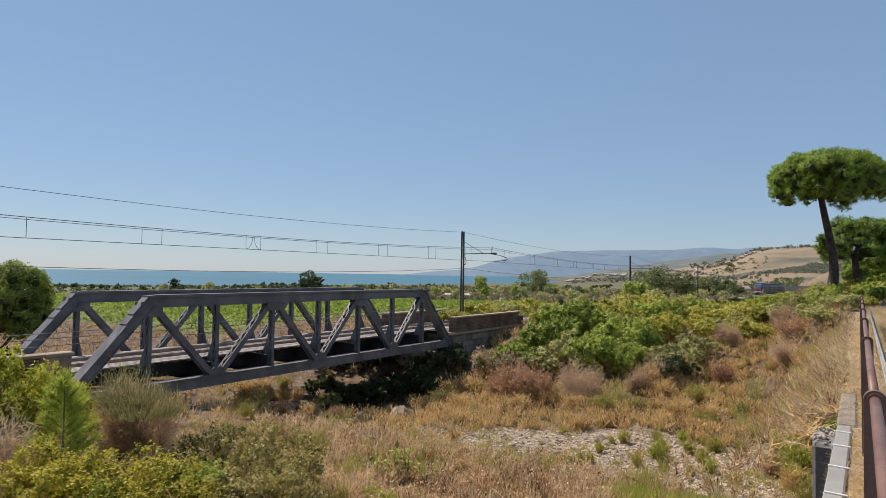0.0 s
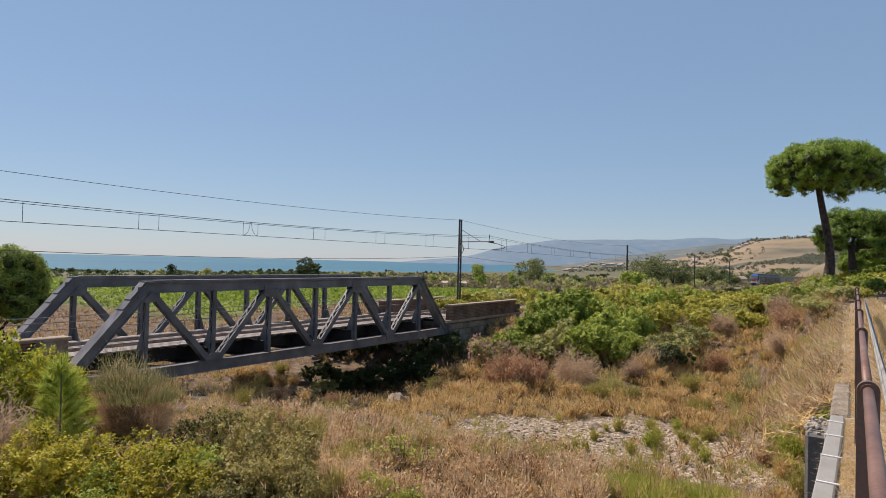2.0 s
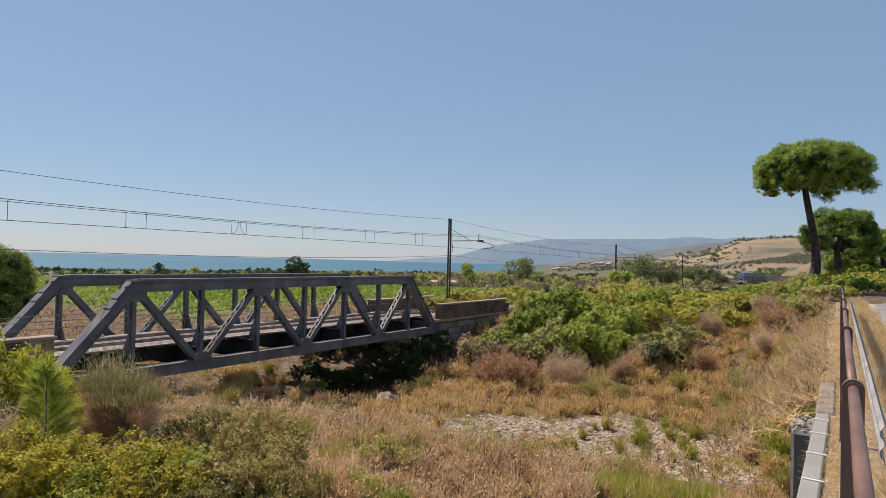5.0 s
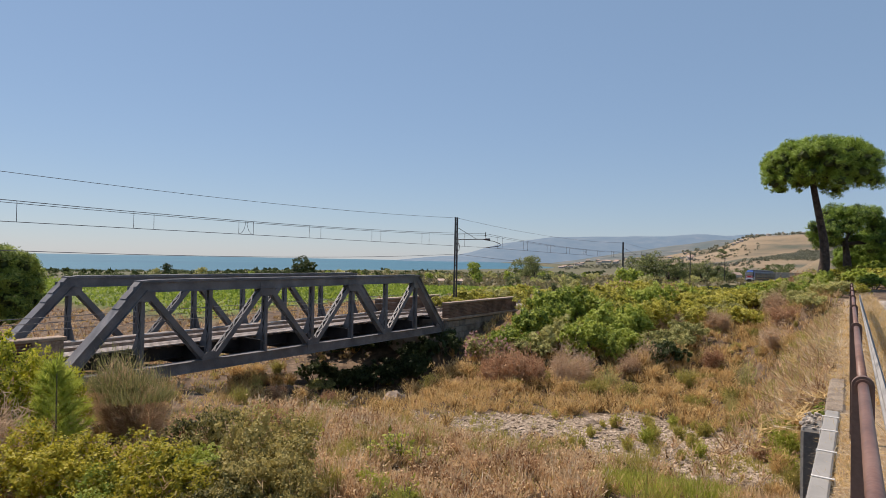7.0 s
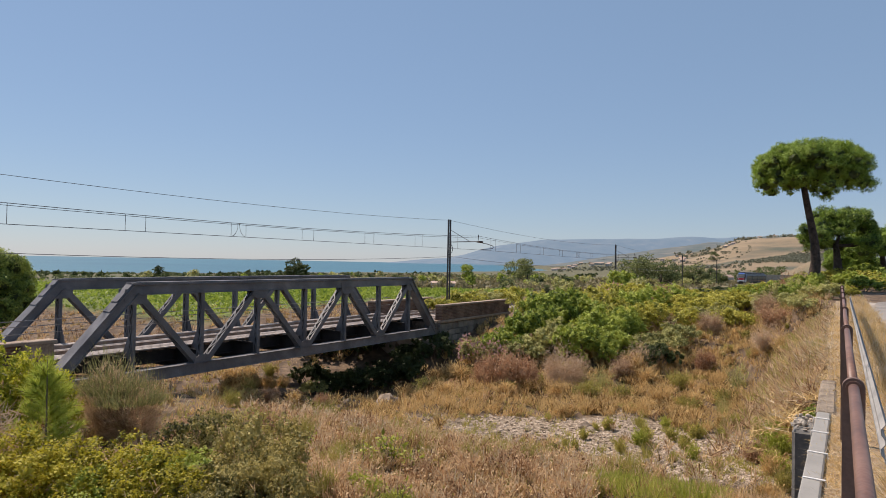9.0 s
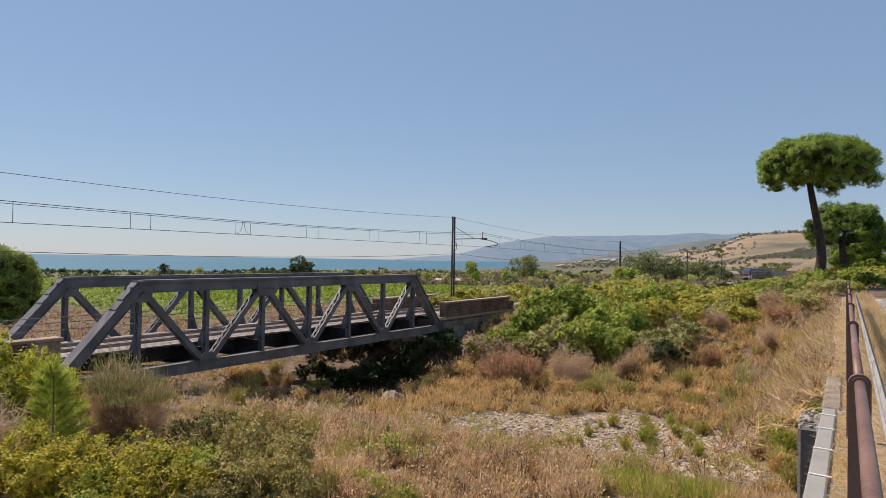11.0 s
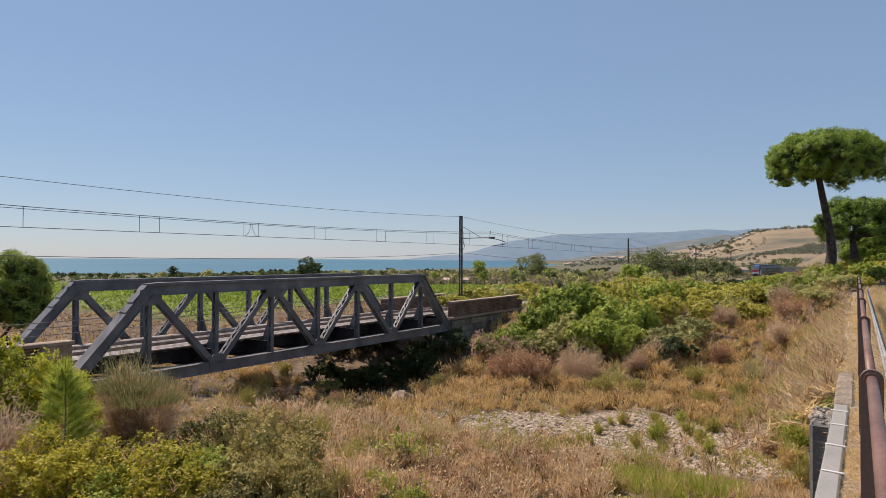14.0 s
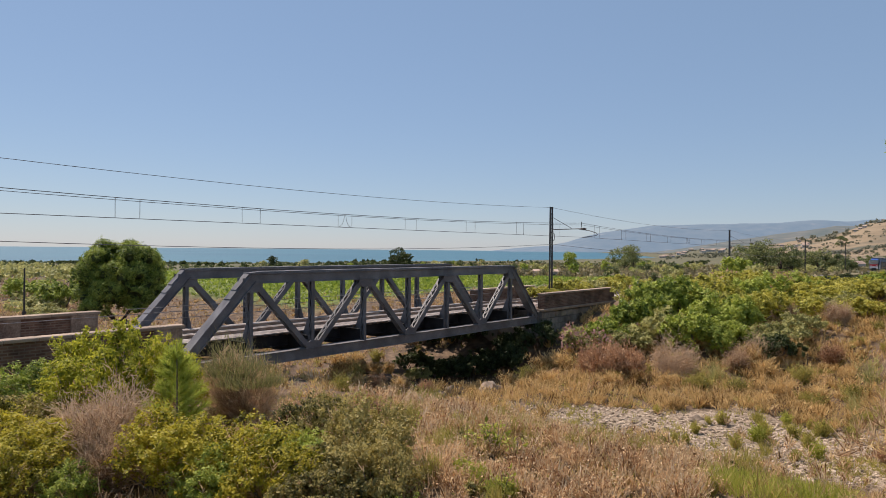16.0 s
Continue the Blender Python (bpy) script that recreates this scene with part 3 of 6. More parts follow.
bridge = thing("railway_bridge", "grey riveted steel truss railway bridge over a dry stream", "bridge", (0, 0, 0))
for y in (NEAR_Y, FAR_Y):
    box_member("top_chord", truss_node(1, 1) - Vector((0.1, 0, 0)), truss_node(7, 1) + Vector((0.1, 0, 0)), y, 0.36, 0.40, bridge)
    box_member("bottom_chord", truss_node(0, 0) - Vector((0.25, 0, 0)), truss_node(8, 0) + Vector((0.25, 0, 0)), y, 0.36, 0.46, bridge, False)
    box_member("end_post", truss_node(0, 0), truss_node(1, 1), y, 0.36, 0.36, bridge)
    box_member("end_post", truss_node(7, 1), truss_node(8, 0), y, 0.36, 0.36, bridge)
    for i in range(1, 7):
        top_first = i % 2 == 1
        laced_member("diagonal", truss_node(i, top_first), truss_node(i + 1, not top_first), y, 0.32, 0.24, bridge)
    for i in range(1, 8):
        laced_member("vertical", truss_node(i, 0), truss_node(i, 1), y, 0.28, 0.15, bridge, 0.3)
        gusset(X0 + P * i, (TOP - 0.52) if i % 2 else (LOW + 0.48), y, 0.95 if i % 2 else 0.85, 0.6 if i % 2 else 0.62, bridge, 0.5, bool(i % 2))
    for i in (0, 8):
        gusset(X0 + P * i + (0.3 if i == 0 else -0.3), LOW + 0.35, y, 1.1, 0.7, bridge)
        bm = BM()
        box(bm, X0 + P * i - 0.3, X0 + P * i + 0.3, y - 0.28, y + 0.28, LOW - 0.32, LOW - 0.01, 0.03)
        part("bearing_shoe", bm, STEEL_SHADED, bridge)
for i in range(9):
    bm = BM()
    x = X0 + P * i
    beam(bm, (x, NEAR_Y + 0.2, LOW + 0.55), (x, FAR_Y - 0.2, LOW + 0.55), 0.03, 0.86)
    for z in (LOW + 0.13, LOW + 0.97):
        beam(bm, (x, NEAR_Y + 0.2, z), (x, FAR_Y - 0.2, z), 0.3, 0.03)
    part("cross_girder", bm, STEEL_SHADED, bridge)
    for y, s in ((NEAR_Y, 1), (FAR_Y, -1)):
        bm = BM()      # knee bracket up from the girder to the post
        a = [bm.verts.new(v) for v in ((x, y + s * 0.16, LOW + 0.95), (x, y + s * 0.62, LOW + 0.95), (x, y + s * 0.16, LOW + 2.0))]
        f = bm.faces.new(a)
        r = bmesh.ops.extrude_face_region(bm, geom=[f])
        bmesh.ops.translate(bm, verts=[v for v in r["geom"] if isinstance(v, bmesh.types.BMVert)], vec=(0.03, 0, 0))
        if 0 < i < 8:
            part("knee_bracket", bm, STEEL, bridge)
        else:
            bm.free()
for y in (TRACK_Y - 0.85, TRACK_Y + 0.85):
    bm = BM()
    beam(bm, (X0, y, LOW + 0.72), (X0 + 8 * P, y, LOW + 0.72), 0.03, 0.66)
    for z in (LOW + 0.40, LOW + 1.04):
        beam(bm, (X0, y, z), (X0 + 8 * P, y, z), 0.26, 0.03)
    part("stringer", bm, STEEL_SHADED, bridge)
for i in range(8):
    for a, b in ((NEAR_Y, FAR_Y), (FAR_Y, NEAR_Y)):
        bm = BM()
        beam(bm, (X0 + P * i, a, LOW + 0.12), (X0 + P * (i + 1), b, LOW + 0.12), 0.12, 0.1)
        part("wind_brace", bm, STEEL_SHADED, bridge)
# timbers, walkway boards and hand rails on the deck
bm = BM()
beam(bm, (0, -1.28, 0), (0, 1.28, 0), 0.24, 0.2, bevel=0.012)
first = part("sleeper", bm, TIMBER, bridge)
first.location = (X0 + 0.2, TRACK_Y, RAIL_Z - 0.16 - 0.1)
for i in range(1, 44):
    o = new("sleeper", first.data)
    o.parent = bridge
    o.location = (X0 + 0.2 + 0.585 * i, TRACK_Y + random.uniform(-0.03, 0.03), RAIL_Z - 0.26)
for y in (NEAR_Y + 0.60, NEAR_Y + 0.86, NEAR_Y + 1.12, NEAR_Y + 1.38, FAR_Y - 0.60, FAR_Y - 0.86, FAR_Y - 1.12, FAR_Y - 1.38, TRACK_Y - 0.32, TRACK_Y, TRACK_Y + 0.32):
    for k in range(7):
        bm = BM()
        a = X0 + 0.1 + k * 3.63
        beam(bm, (a, y, RAIL_Z - 0.13), (a + 3.60, y + random.uniform(-0.015, 0.015), RAIL_Z - 0.13), 0.19, 0.05, bevel=0.006)
        part("walkway_plank", bm, PLANK, bridge)
for y in (NEAR_Y + 0.72, FAR_Y - 0.6):
    for k in range(18):
        bm = BM()
        x = X0 + 0.3 + 1.48 * k
        beam(bm, (x, y, RAIL_Z - 0.16), (x, y, RAIL_Z + (0.95 if y > 26 else 0.0)), 0.05, 0.05)
        part("rail_post" if y > 26 else "plank_bracket", bm, STEEL, bridge)
for z in (0.42, 0.72, 0.95):
    bm = BM()
    tube(bm, [(X0 - (4.5 if z == 0.72 else -0.2), FAR_Y - 0.6, RAIL_Z + z), (X0 + 8 * P + 1.2, FAR_Y - 0.6, RAIL_Z + z)], 0.016, 6)
    part("hand_rail", bm, PLANK, bridge, "pale weathered hand rail")

# ---- track ----
def rail_bar(y):
    bm = BM()
    pts = [(-0.075, -0.16), (0.075, -0.16), (0.075, -0.145), (0.012, -0.125), (0.012, -0.05), (0.036, -0.035), (0.036, 0), (-0.036, 0), (-0.036, -0.035), (-0.012, -0.05), (-0.012, -0.125), (-0.075, -0.145)]
    xs = [-60.0, 0.0, 50.0, 120.0, 200.0, 345.0]
    rings = [[bm.verts.new((x, y + py, float(rail_z(x)) + pz)) for py, pz in pts] for x in xs]
    for r0, r1 in zip(rings, rings[1:]):
        for k in range(len(pts)):
            bm.faces.new((r0[k], r0[(k + 1) % len(pts)], r1[(k + 1) % len(pts)], r1[k]))
    bm.faces.new(rings[0])
    bm.faces.new(rings[-1][::-1])
    return bm


track = thing("railway_track", "single railway track with rusty rails on sleepers and ballast", "railway track", kind="structure")
for y in (TRACK_Y - 0.75, TRACK_Y + 0.75):
    part("rail", rail_bar(y), RAIL_STEEL, track, "rusty steel rail with a worn top")
for x0, x1, n in ((-60, X0 - 0.6, 14), (X0 + 8 * P + 0.8, 345, 40)):
    xs = np.linspace(x0, x1, n)
    prof = [(-2.5, -0.75), (-1.75, -0.2), (-0.6, -0.19), (0.6, -0.19), (1.75, -0.2), (2.5, -0.75)]
    v = np.array([(x, TRACK_Y + py, float(rail_z(x)) + pz) for x in xs for py, pz in prof])
    k = len(prof)
    f = [(i * k + j, i * k + j + 1, (i + 1) * k + j + 1, (i + 1) * k + j) for i in range(n - 1) for j in range(k - 1)]
    part_np("ballast_bed", v, f, BALLAST, track)
bm = BM()
beam(bm, (0, -1.2, 0), (0, 1.2, 0), 0.24, 0.14, bevel=0.012)
tie = part("sleeper", bm, CONCRETE, track)
tie.location = (X0 + 8 * P + 1.1, TRACK_Y, RAIL_Z - 0.235)
for x in [X0 - 1.0 - 0.6 * i for i in range(24)] + [X0 + 8 * P + 1.7 + 0.6 * i for i in range(70)]:
    o = new("sleeper", tie.data)
    o.parent = track
    o.location = (x, TRACK_Y, float(rail_z(x)) - 0.235)

# ---- abutments ----
def block_wall(parent, x0, x1, y, z0, z1, facing, rows=0.42, length=0.85, rng=None):
    """Courses of separate masonry blocks on a face; facing: 'y' for a face along x, 'x' for one along y."""
    r = rng or random.Random(4)
    z = z0
    k = 0
    while z < z1 - 0.05:
        hgt = min(rows, z1 - z)
        a = x0 - (length / 2 if k % 2 else 0)
        while a < x1 - 0.02:
            b = a + length * r.uniform(0.85, 1.15)
            lo, hi = max(a, x0), min(b, x1)
            if hi - lo > 0.12:
                bm = BM()
                out = r.uniform(0.0, 0.03)
                if facing == "y":
                    box(bm, lo + 0.012, hi - 0.012, y - 0.10 - out, y + 0.1, z + 0.012, z + hgt - 0.012, 0.02)
                else:
                    box(bm, y - 0.10 - out, y + 0.1, lo + 0.012, hi - 0.012, z + 0.012, z + hgt - 0.012, 0.02)
                part("stone_block", bm, STONE, parent)
            a = b
        z += hgt
        k += 1


def coping(parent, x0, x1, y0, y1, z, length=0.95):
    n = max(1, round((x1 - x0) / length))
    for i in range(n):
        a, b = x0 + (x1 - x0) * i / n, x0 + (x1 - x0) * (i + 1) / n
        bm = BM()
        box(bm, a + 0.006, b - 0.006, y0 - 0.06, y1 + 0.06, z + random.uniform(-0.006, 0.006), z + 0.11, 0.015)
        part("coping_stone", bm, COPING, parent)


abut_r = thing("bridge_abutment", "stone block bridge abutment with weathered brick parapets", "abutment", (0, 0, 0), "bridge abutments")
bm = BM()
box(bm, 38.0, 49.2, 23.0, 29.2, -0.4, 2.75)
part("core", bm, STONE, abut_r)
bm = BM()
box(bm, 37.2, 38.05, 22.85, 29.3, -0.4, 1.72, 0.04)
part("bearing_shelf", bm, CONCRETE, abut_r)
block_wall(abut_r, 38.0, 49.1, 22.9, -0.2, 2.85, "y", rng=random.Random(2))
block_wall(abut_r, 23.0, 29.2, 37.95, 1.7, 2.85, "x", rng=random.Random(3))
for y0, y1, x1 in ((22.75, 23.2, 49.1), (28.55, 29.0, 46.3)):
    bm = BM()
    box(bm, 38.2, x1, y0 + 0.03, y1, 2.98, 3.93)
    part("parapet", bm, BRICK, abut_r, "weathered red brown brick parapet")
    bm = BM()
    box(bm, 38.12, 39.0, y0 - 0.04, y1 + 0.04, 2.98, 3.93, 0.02)
    part("pilaster", bm, BRICK, abut_r)
    bm = BM()
    box(bm, 38.0, x1 + 0.1, y0 - 0.1, y1 + 0.1, 2.82, 2.98, 0.02)
    part("string_course", bm, COPING, abut_r)
    coping(abut_r, 38.1, x1 + 0.05, y0, y1, 3.93)
abut_l = thing("bridge_abutment", "brown brick bridge abutment half hidden behind green bushes", "abutment", (0, 0, 0), "bridge abutments")
bm = BM()
box(bm, -6.0, 12.2, 23.0, 29.2, -0.2, 2.75)
part("core", bm, STONE, abut_l)
bm = BM()
box(bm, 12.1, 12.95, 22.85, 29.3, -0.4, 1.72, 0.04)
part("bearing_shelf", bm, CONCRETE, abut_l)
block_wall(abut_l, 2.0, 12.2, 22.9, 1.2, 2.85, "y", rng=random.Random(5))
for y0, y1, xa in ((22.75, 23.2, -6.0), (28.55, 29.0, -8.0)):
    end, up = (12.3, 3.98) if y0 < 25 else (11.7, 4.12)
    bm = BM()
    box(bm, xa, end, y0 + 0.03, y1, 2.98, up)
    part("parapet", bm, BRICK, abut_l, "weathered brown brick parapet")
    bm = BM()
    box(bm, end - 1.0, end + 0.05, y0 - 0.04, y1 + 0.04, 2.98, up, 0.02)
    part("pilaster", bm, RENDERED, abut_l, "cracked rendered pilaster")
    bm = BM()
    box(bm, 8.2, 8.9, y0 - 0.03, y1 + 0.03, 2.98, up, 0.02)
    part("pilaster", bm, RENDERED, abut_l, "cracked rendered pilaster")
    coping(abut_l, xa, end + 0.15, y0, y1, up)

# ---- overhead line ----
MAST_Y = 28.7


def mast(x, arm=True, label="dark twin channel catenary mast with a bracket arm"):
    zb, top = float(rail_z(x)) - 0.35, float(rail_z(x)) + 7.36
    m = thing("catenary_mast", label, "mast", (x, MAST_Y, zb), "catenary masts")
    h = top - zb
    for s in (-1, 1):
        bm = BM()
        beam(bm, (s * 0.2, 0, 0), (s * 0.16, 0, h), 0.06, 0.14, (0, 1, 0))
        part("channel", bm, POLE_STEEL, m)
    bm = BM()
    for k in range(7):
        z = 0.4 + k * (h - 0.6) / 7
        beam(bm, (-0.19, 0.0, z), (0.19, 0.0, z), 0.1, 0.05)
    part("batten_plates", bm, POLE_STEEL, m)
    bm = BM()
    box(bm, -0.4, 0.4, -0.4, 0.4, -0.5, 0.12, 0.03)
    part("footing", bm, CONCRETE, m)
    if arm:
        bm = BM()
        tube(bm, [(0, -0.1, h - 1.97), (0, -2.85, h - 1.93), (0, -2.9, h - 1.35)], 0.04, 6)
        tube(bm, [(0, -0.1, h - 0.9), (0, -2.0, h - 1.9)], 0.022, 6)
        tube(bm, [(0, -2.7, h - 1.97), (0, -3.6, h - 2.1), (0, -4.25, h - 2.3), (0, -4.35, h - 2.42), (0, -4.2, h - 2.52), (0, -3.0, h - 2.65)], 0.03, 6)
        part("bracket_arm", bm, POLE_STEEL, m)
        bm = BM()
        for k in range(5):
            tube(bm, [(0, -2.9 - 0.09 * k, h - 1.95), (0, -2.94 - 0.09 * k, h - 1.95)], 0.09, 10)
        part("insulator", bm, INSULATOR, m)
        bm = BM()
        ring = [(-0.22 * math.cos(a), -0.22, h - 2.6 + 0.32 * math.sin(a)) for a in np.linspace(0, 6.2832, 17)]
        tube(bm, ring, 0.03, 6, False)
        part("return_loop", bm, POLE_STEEL, m)
    return m


for x in (-2.5, 49.2, 100.7, 154.0, 206.0):
    mast(x)


def wire(name, pts_x, y_of, z_of, r, label):
    """A line slung from mast to mast."""
    w = thing(name, label, "cable", group="overhead wires")
    bm = BM()
    pts = []
    for a, b in zip(pts_x, pts_x[1:]):
        for k in range(24):
            t = k / 24
            x = a + (b - a) * t
            za, zb, sag = z_of(a)[0], z_of(b)[0], z_of(a)[1]
            pts.append((x, y_of, za + (zb - za) * t - 4 * sag * t * (1 - t)))
    tube(bm, pts, r, 5)
    part("strand", bm, WIRE, w)
    return w


SPANS = [-54.0, -2.5, 49.2, 100.7, 154.0, 206.0, 258.0]
wire("earth_wire", SPANS, MAST_Y, lambda x: (float(rail_z(x)) + 7.3, 0.55), 0.012, "thin dark earth wire slung along mast tops")
wire("return_wire", SPANS, MAST_Y - 0.2, lambda x: (float(rail_z(x)) + 4.13, 0.55), 0.014, "dark return wire slung low along the masts")
wire("messenger_wire", SPANS, TRACK_Y, lambda x: (float(rail_z(x)) + 5.9, 0.5), 0.014, "dark messenger wire above the track")
wire("messenger_wire", SPANS, TRACK_Y + 0.02, lambda x: (float(rail_z(x)) + 5.75, 0.42), 0.011, "thin second messenger wire above the track")
cw = wire("contact_wire", SPANS, TRACK_Y, lambda x: (float(rail_z(x)) + 4.72, 0.0), 0.013, "dark contact wire with droppers above the track")
for a, b in zip(SPANS, SPANS[1:]):
    for off in (2.8, 8.3, 14.2, 19.8, 25.5, 30.6, 36.4, 42.3, 47.6):
        for dx in (-0.48, 0.48):
            x = a + off + dx
            tt = (x - a) / (b - a)
            za = float(rail_z(a)) + (float(rail_z(b)) - float(rail_z(a))) * tt
            bm = BM()
            tube(bm, [(x, TRACK_Y, za + 4.72), (x, TRACK_Y, za + 5.9 - 2.0 * tt * (1 - tt))], 0.012, 4)
            part("dropper", bm, WIRE, cw)
            if off == 25.5:
                bm = BM()
                tube(bm, [(x - dx * (1 - (1 - q) ** 2) * 0.9, TRACK_Y, za + 4.72 + 0.68 * q ** 1.6) for q in (0.0, 0.2, 0.4, 0.6, 0.8, 1.0)], 0.012, 4)
                part("equalising_loop", bm, WIRE, cw)

# ---- road bridge edge where the camera stands ----
def road_y(x, off=0.0):
    return -0.05 - 0.0112 * x + off


deck = thing("road_bridge_deck", "old concrete road bridge edge strewn with dry grass", "bridge deck", kind="structure")
bm = BM()
for a, b in ((-12, 11.5), (11.5, 38)):
    beam(bm, (a, road_y(a, -4.0), 5.15), (b - 0.02, road_y(b, -4.0), 5.15), 8.0, 0.5)
part("slab", bm, CONCRETE, deck)
bm = BM()
beam(bm, (-12, road_y(-12, -0.45), 5.405), (38, road_y(38, -0.45), 5.405), 1.3, 0.03)
part("dusty_verge", bm, VERGE, deck, "strip of dry dirt and grass litter")
bm = BM()
beam(bm, (8.25, road_y(8.25, 0.17), 5.41), (10.6, road_y(10.6, 0.17), 5.41), 0.2, 0.08, bevel=0.03)
part("kerb", bm, KERB, deck, "broken dusty concrete kerb")
bm = BM()
beam(bm, (7.95, road_y(7.95, 0.37), 4.27), (8.75, road_y(8.75, 0.37), 4.27), 0.22, 2.0, bevel=0.03)
part("bracket_block", bm, SHADE_CONCRETE, deck, "grey concrete bracket with a crumbling top")
crumb = random.Random(12)
for i in range(26):     # the crumbling cap
    bm = BM()
    bmesh.ops.create_icosphere(bm, subdivisions=1, radius=crumb.uniform(0.014, 0.034))
    for q in bm.verts:
        q.co *= crumb.uniform(0.7, 1.25)
    x = 7.99 + 0.72 * i / 26
    lump = part("concrete_crumb", bm, CONCRETE, deck)
    lump.location = (x, road_y(x, 0.37 + crumb.uniform(-0.10, 0.10)), 5.265 + crumb.uniform(0, 0.05))
road = thing("road", "worn pale asphalt road with dusty verges", "road", kind="structure")
xs = [-14, 0, 10, 20, 30, 38, 44, 50, 56, 62, 68, 74, 80]
v, f = [], []
for x in xs:        # straight over the bridge, then bending inland
    bend = 0.016 * max(0.0, x - 32) ** 2
    v += [(x, -0.50 - 0.0245 * x - bend, 5.43), (x - 0.02 * bend * 6, -7.2 - 0.0245 * x - bend, 5.43)]
part_np("carriageway", v, [(2 * i + 1, 2 * i + 3, 2 * i + 2, 2 * i) for i in range(len(xs) - 1)], ASPHALT, road)

rail = thing("guard_rail", "red brown pipe railing with a galvanised guard beam", "railing", (0, 0, 0))
POSTS = [0.2, 3.6, 7.0, 10.4, 13.8, 17.2, 20.6, 24.0]
for x in POSTS:     # flat posts with a round head that the pipe runs through
    bm = BM()
    y, w = road_y(x, -0.008), 0.046
    ring = [(w, 5.35), (w, 6.45)] + [(w * math.cos(a), 6.45 + w * math.sin(a)) for a in np.linspace(0.26, 2.88, 11)] + [(-w, 6.45), (-w, 5.35)]
    sides = [[bm.verts.new((x + dx, y + py, pz)) for py, pz in ring] for dx in (-0.022, 0.022)]
    for k in range(len(ring)):
        bm.faces.new((sides[0][k], sides[0][(k + 1) % len(ring)], sides[1][(k + 1) % len(ring)], sides[1][k]))
    bm.faces.new(sides[0][::-1])
    bm.faces.new(sides[1])
    p = part("post", bm, RUST_DARK, rail)
    bm = BM()
    tube(bm, [(x - 0.034, y, 6.45), (x + 0.034, y, 6.45)], 0.034, 20)
    part("collar", bm, RUST_PIPE, p)
for a, b in zip(POSTS, POSTS[1:]):
    bm = BM()
    tube(bm, [(a, road_y(a, -0.008), 6.45), ((a + b) / 2, road_y((a + b) / 2, -0.008), 6.443), (b, road_y(b, -0.008), 6.45)], 0.0225, 16)
    part("pipe", bm, RUST_PIPE, rail, smooth=True)
bm = BM()
prof = [(0.0, 0.0), (0.0, 0.03), (-0.07, 0.07), (-0.07, 0.11), (0.0, 0.15), (0.0, 0.18), (-0.07, 0.22), (-0.07, 0.26), (0.0, 0.30), (0.0, 0.33)]
rings = []
for x in (4.35, 8.0, 12.0, 18.0, 24.4):
    y = -0.0112 * x - 0.205 - 0.0033 * x
    rings.append([bm.verts.new((x, y - py * 0.3, 5.93 + pz * 0.72)) for py, pz in prof] + [bm.verts.new((x, y - 0.005 - py * 0.3, 5.93 + pz * 0.72)) for py, pz in prof[::-1]])
for r0, r1 in zip(rings, rings[1:]):
    for k in range(len(r0)):
        bm.faces.new((r0[k], r0[(k + 1) % len(r0)], r1[(k + 1) % len(r0)], r1[k]))
bm.faces.new(rings[0])
bm.faces.new(rings[-1][::-1])
part("guard_beam", bm, GALV, rail, "galvanised steel guard beam")
duct = thing("cable_duct", "grey plastic cable duct tied with white straps", "cable duct")
bm = BM()
beam(bm, (3.6, road_y(3.6, 0.235), 5.415), (8.15, road_y(8.15, 0.19), 5.415), 0.13, 0.09, bevel=0.012)
part("trunking", bm, DUCT, duct)
for x in (4.7, 5.5, 6.3, 7.1, 7.75):
    bm = BM()
    y = road_y(x, 0.20)
    tube(bm, [(x, y - 0.075, 5.41), (x, y - 0.072, 5.467), (x + 0.02, y + 0.072, 5.467), (x + 0.02, y + 0.075, 5.33)], 0.007, 6)
    part("strap", bm, TIE, duct, "white strap")

# ---- plants ----
RNG = np.random.default_rng(7)


def spot(ahead, bear):
    """A place on the plan, so far ahead along the line of AIM and bear times that to its right."""
    right = ahead * bear
    return ahead * CA + right * SA, ahead * SA - right * CA


def unit(v):
    return v / np.maximum(np.linalg.norm(v, axis=-1, keepdims=True), 1e-9)


def leaf_quads(pts, axis, size, aspect, rng, face=None, slim=False):
    """A pointed leaf at each point, along its axis; face: the ways that their upper sides turn to; slim: three corners, for far leaves."""
    n = len(pts)
    ref = unit(rng.normal(size=(n, 3))) if face is None else unit(face)
    axis = axis if face is None else unit(np.cross(ref, unit(rng.normal(size=(n, 3)))) + ref * 0.25)
    side = unit(np.cross(axis, ref))
    l = (size * rng.uniform(0.65, 1.3, n))[:, None]
    w = l * aspect
    if slim:
        return np.stack([pts - side * w * 0.55, pts + side * w * 0.55, pts + axis * l], 1).reshape(-1, 3), np.arange(3 * n).reshape(n, 3)
    v = np.stack([pts, pts + axis * l * 0.45 + side * w * 0.5, pts + axis * l, pts + axis * l * 0.45 - side * w * 0.5], 1).reshape(-1, 3)
    f = np.arange(4 * n).reshape(n, 4)
    return v, f


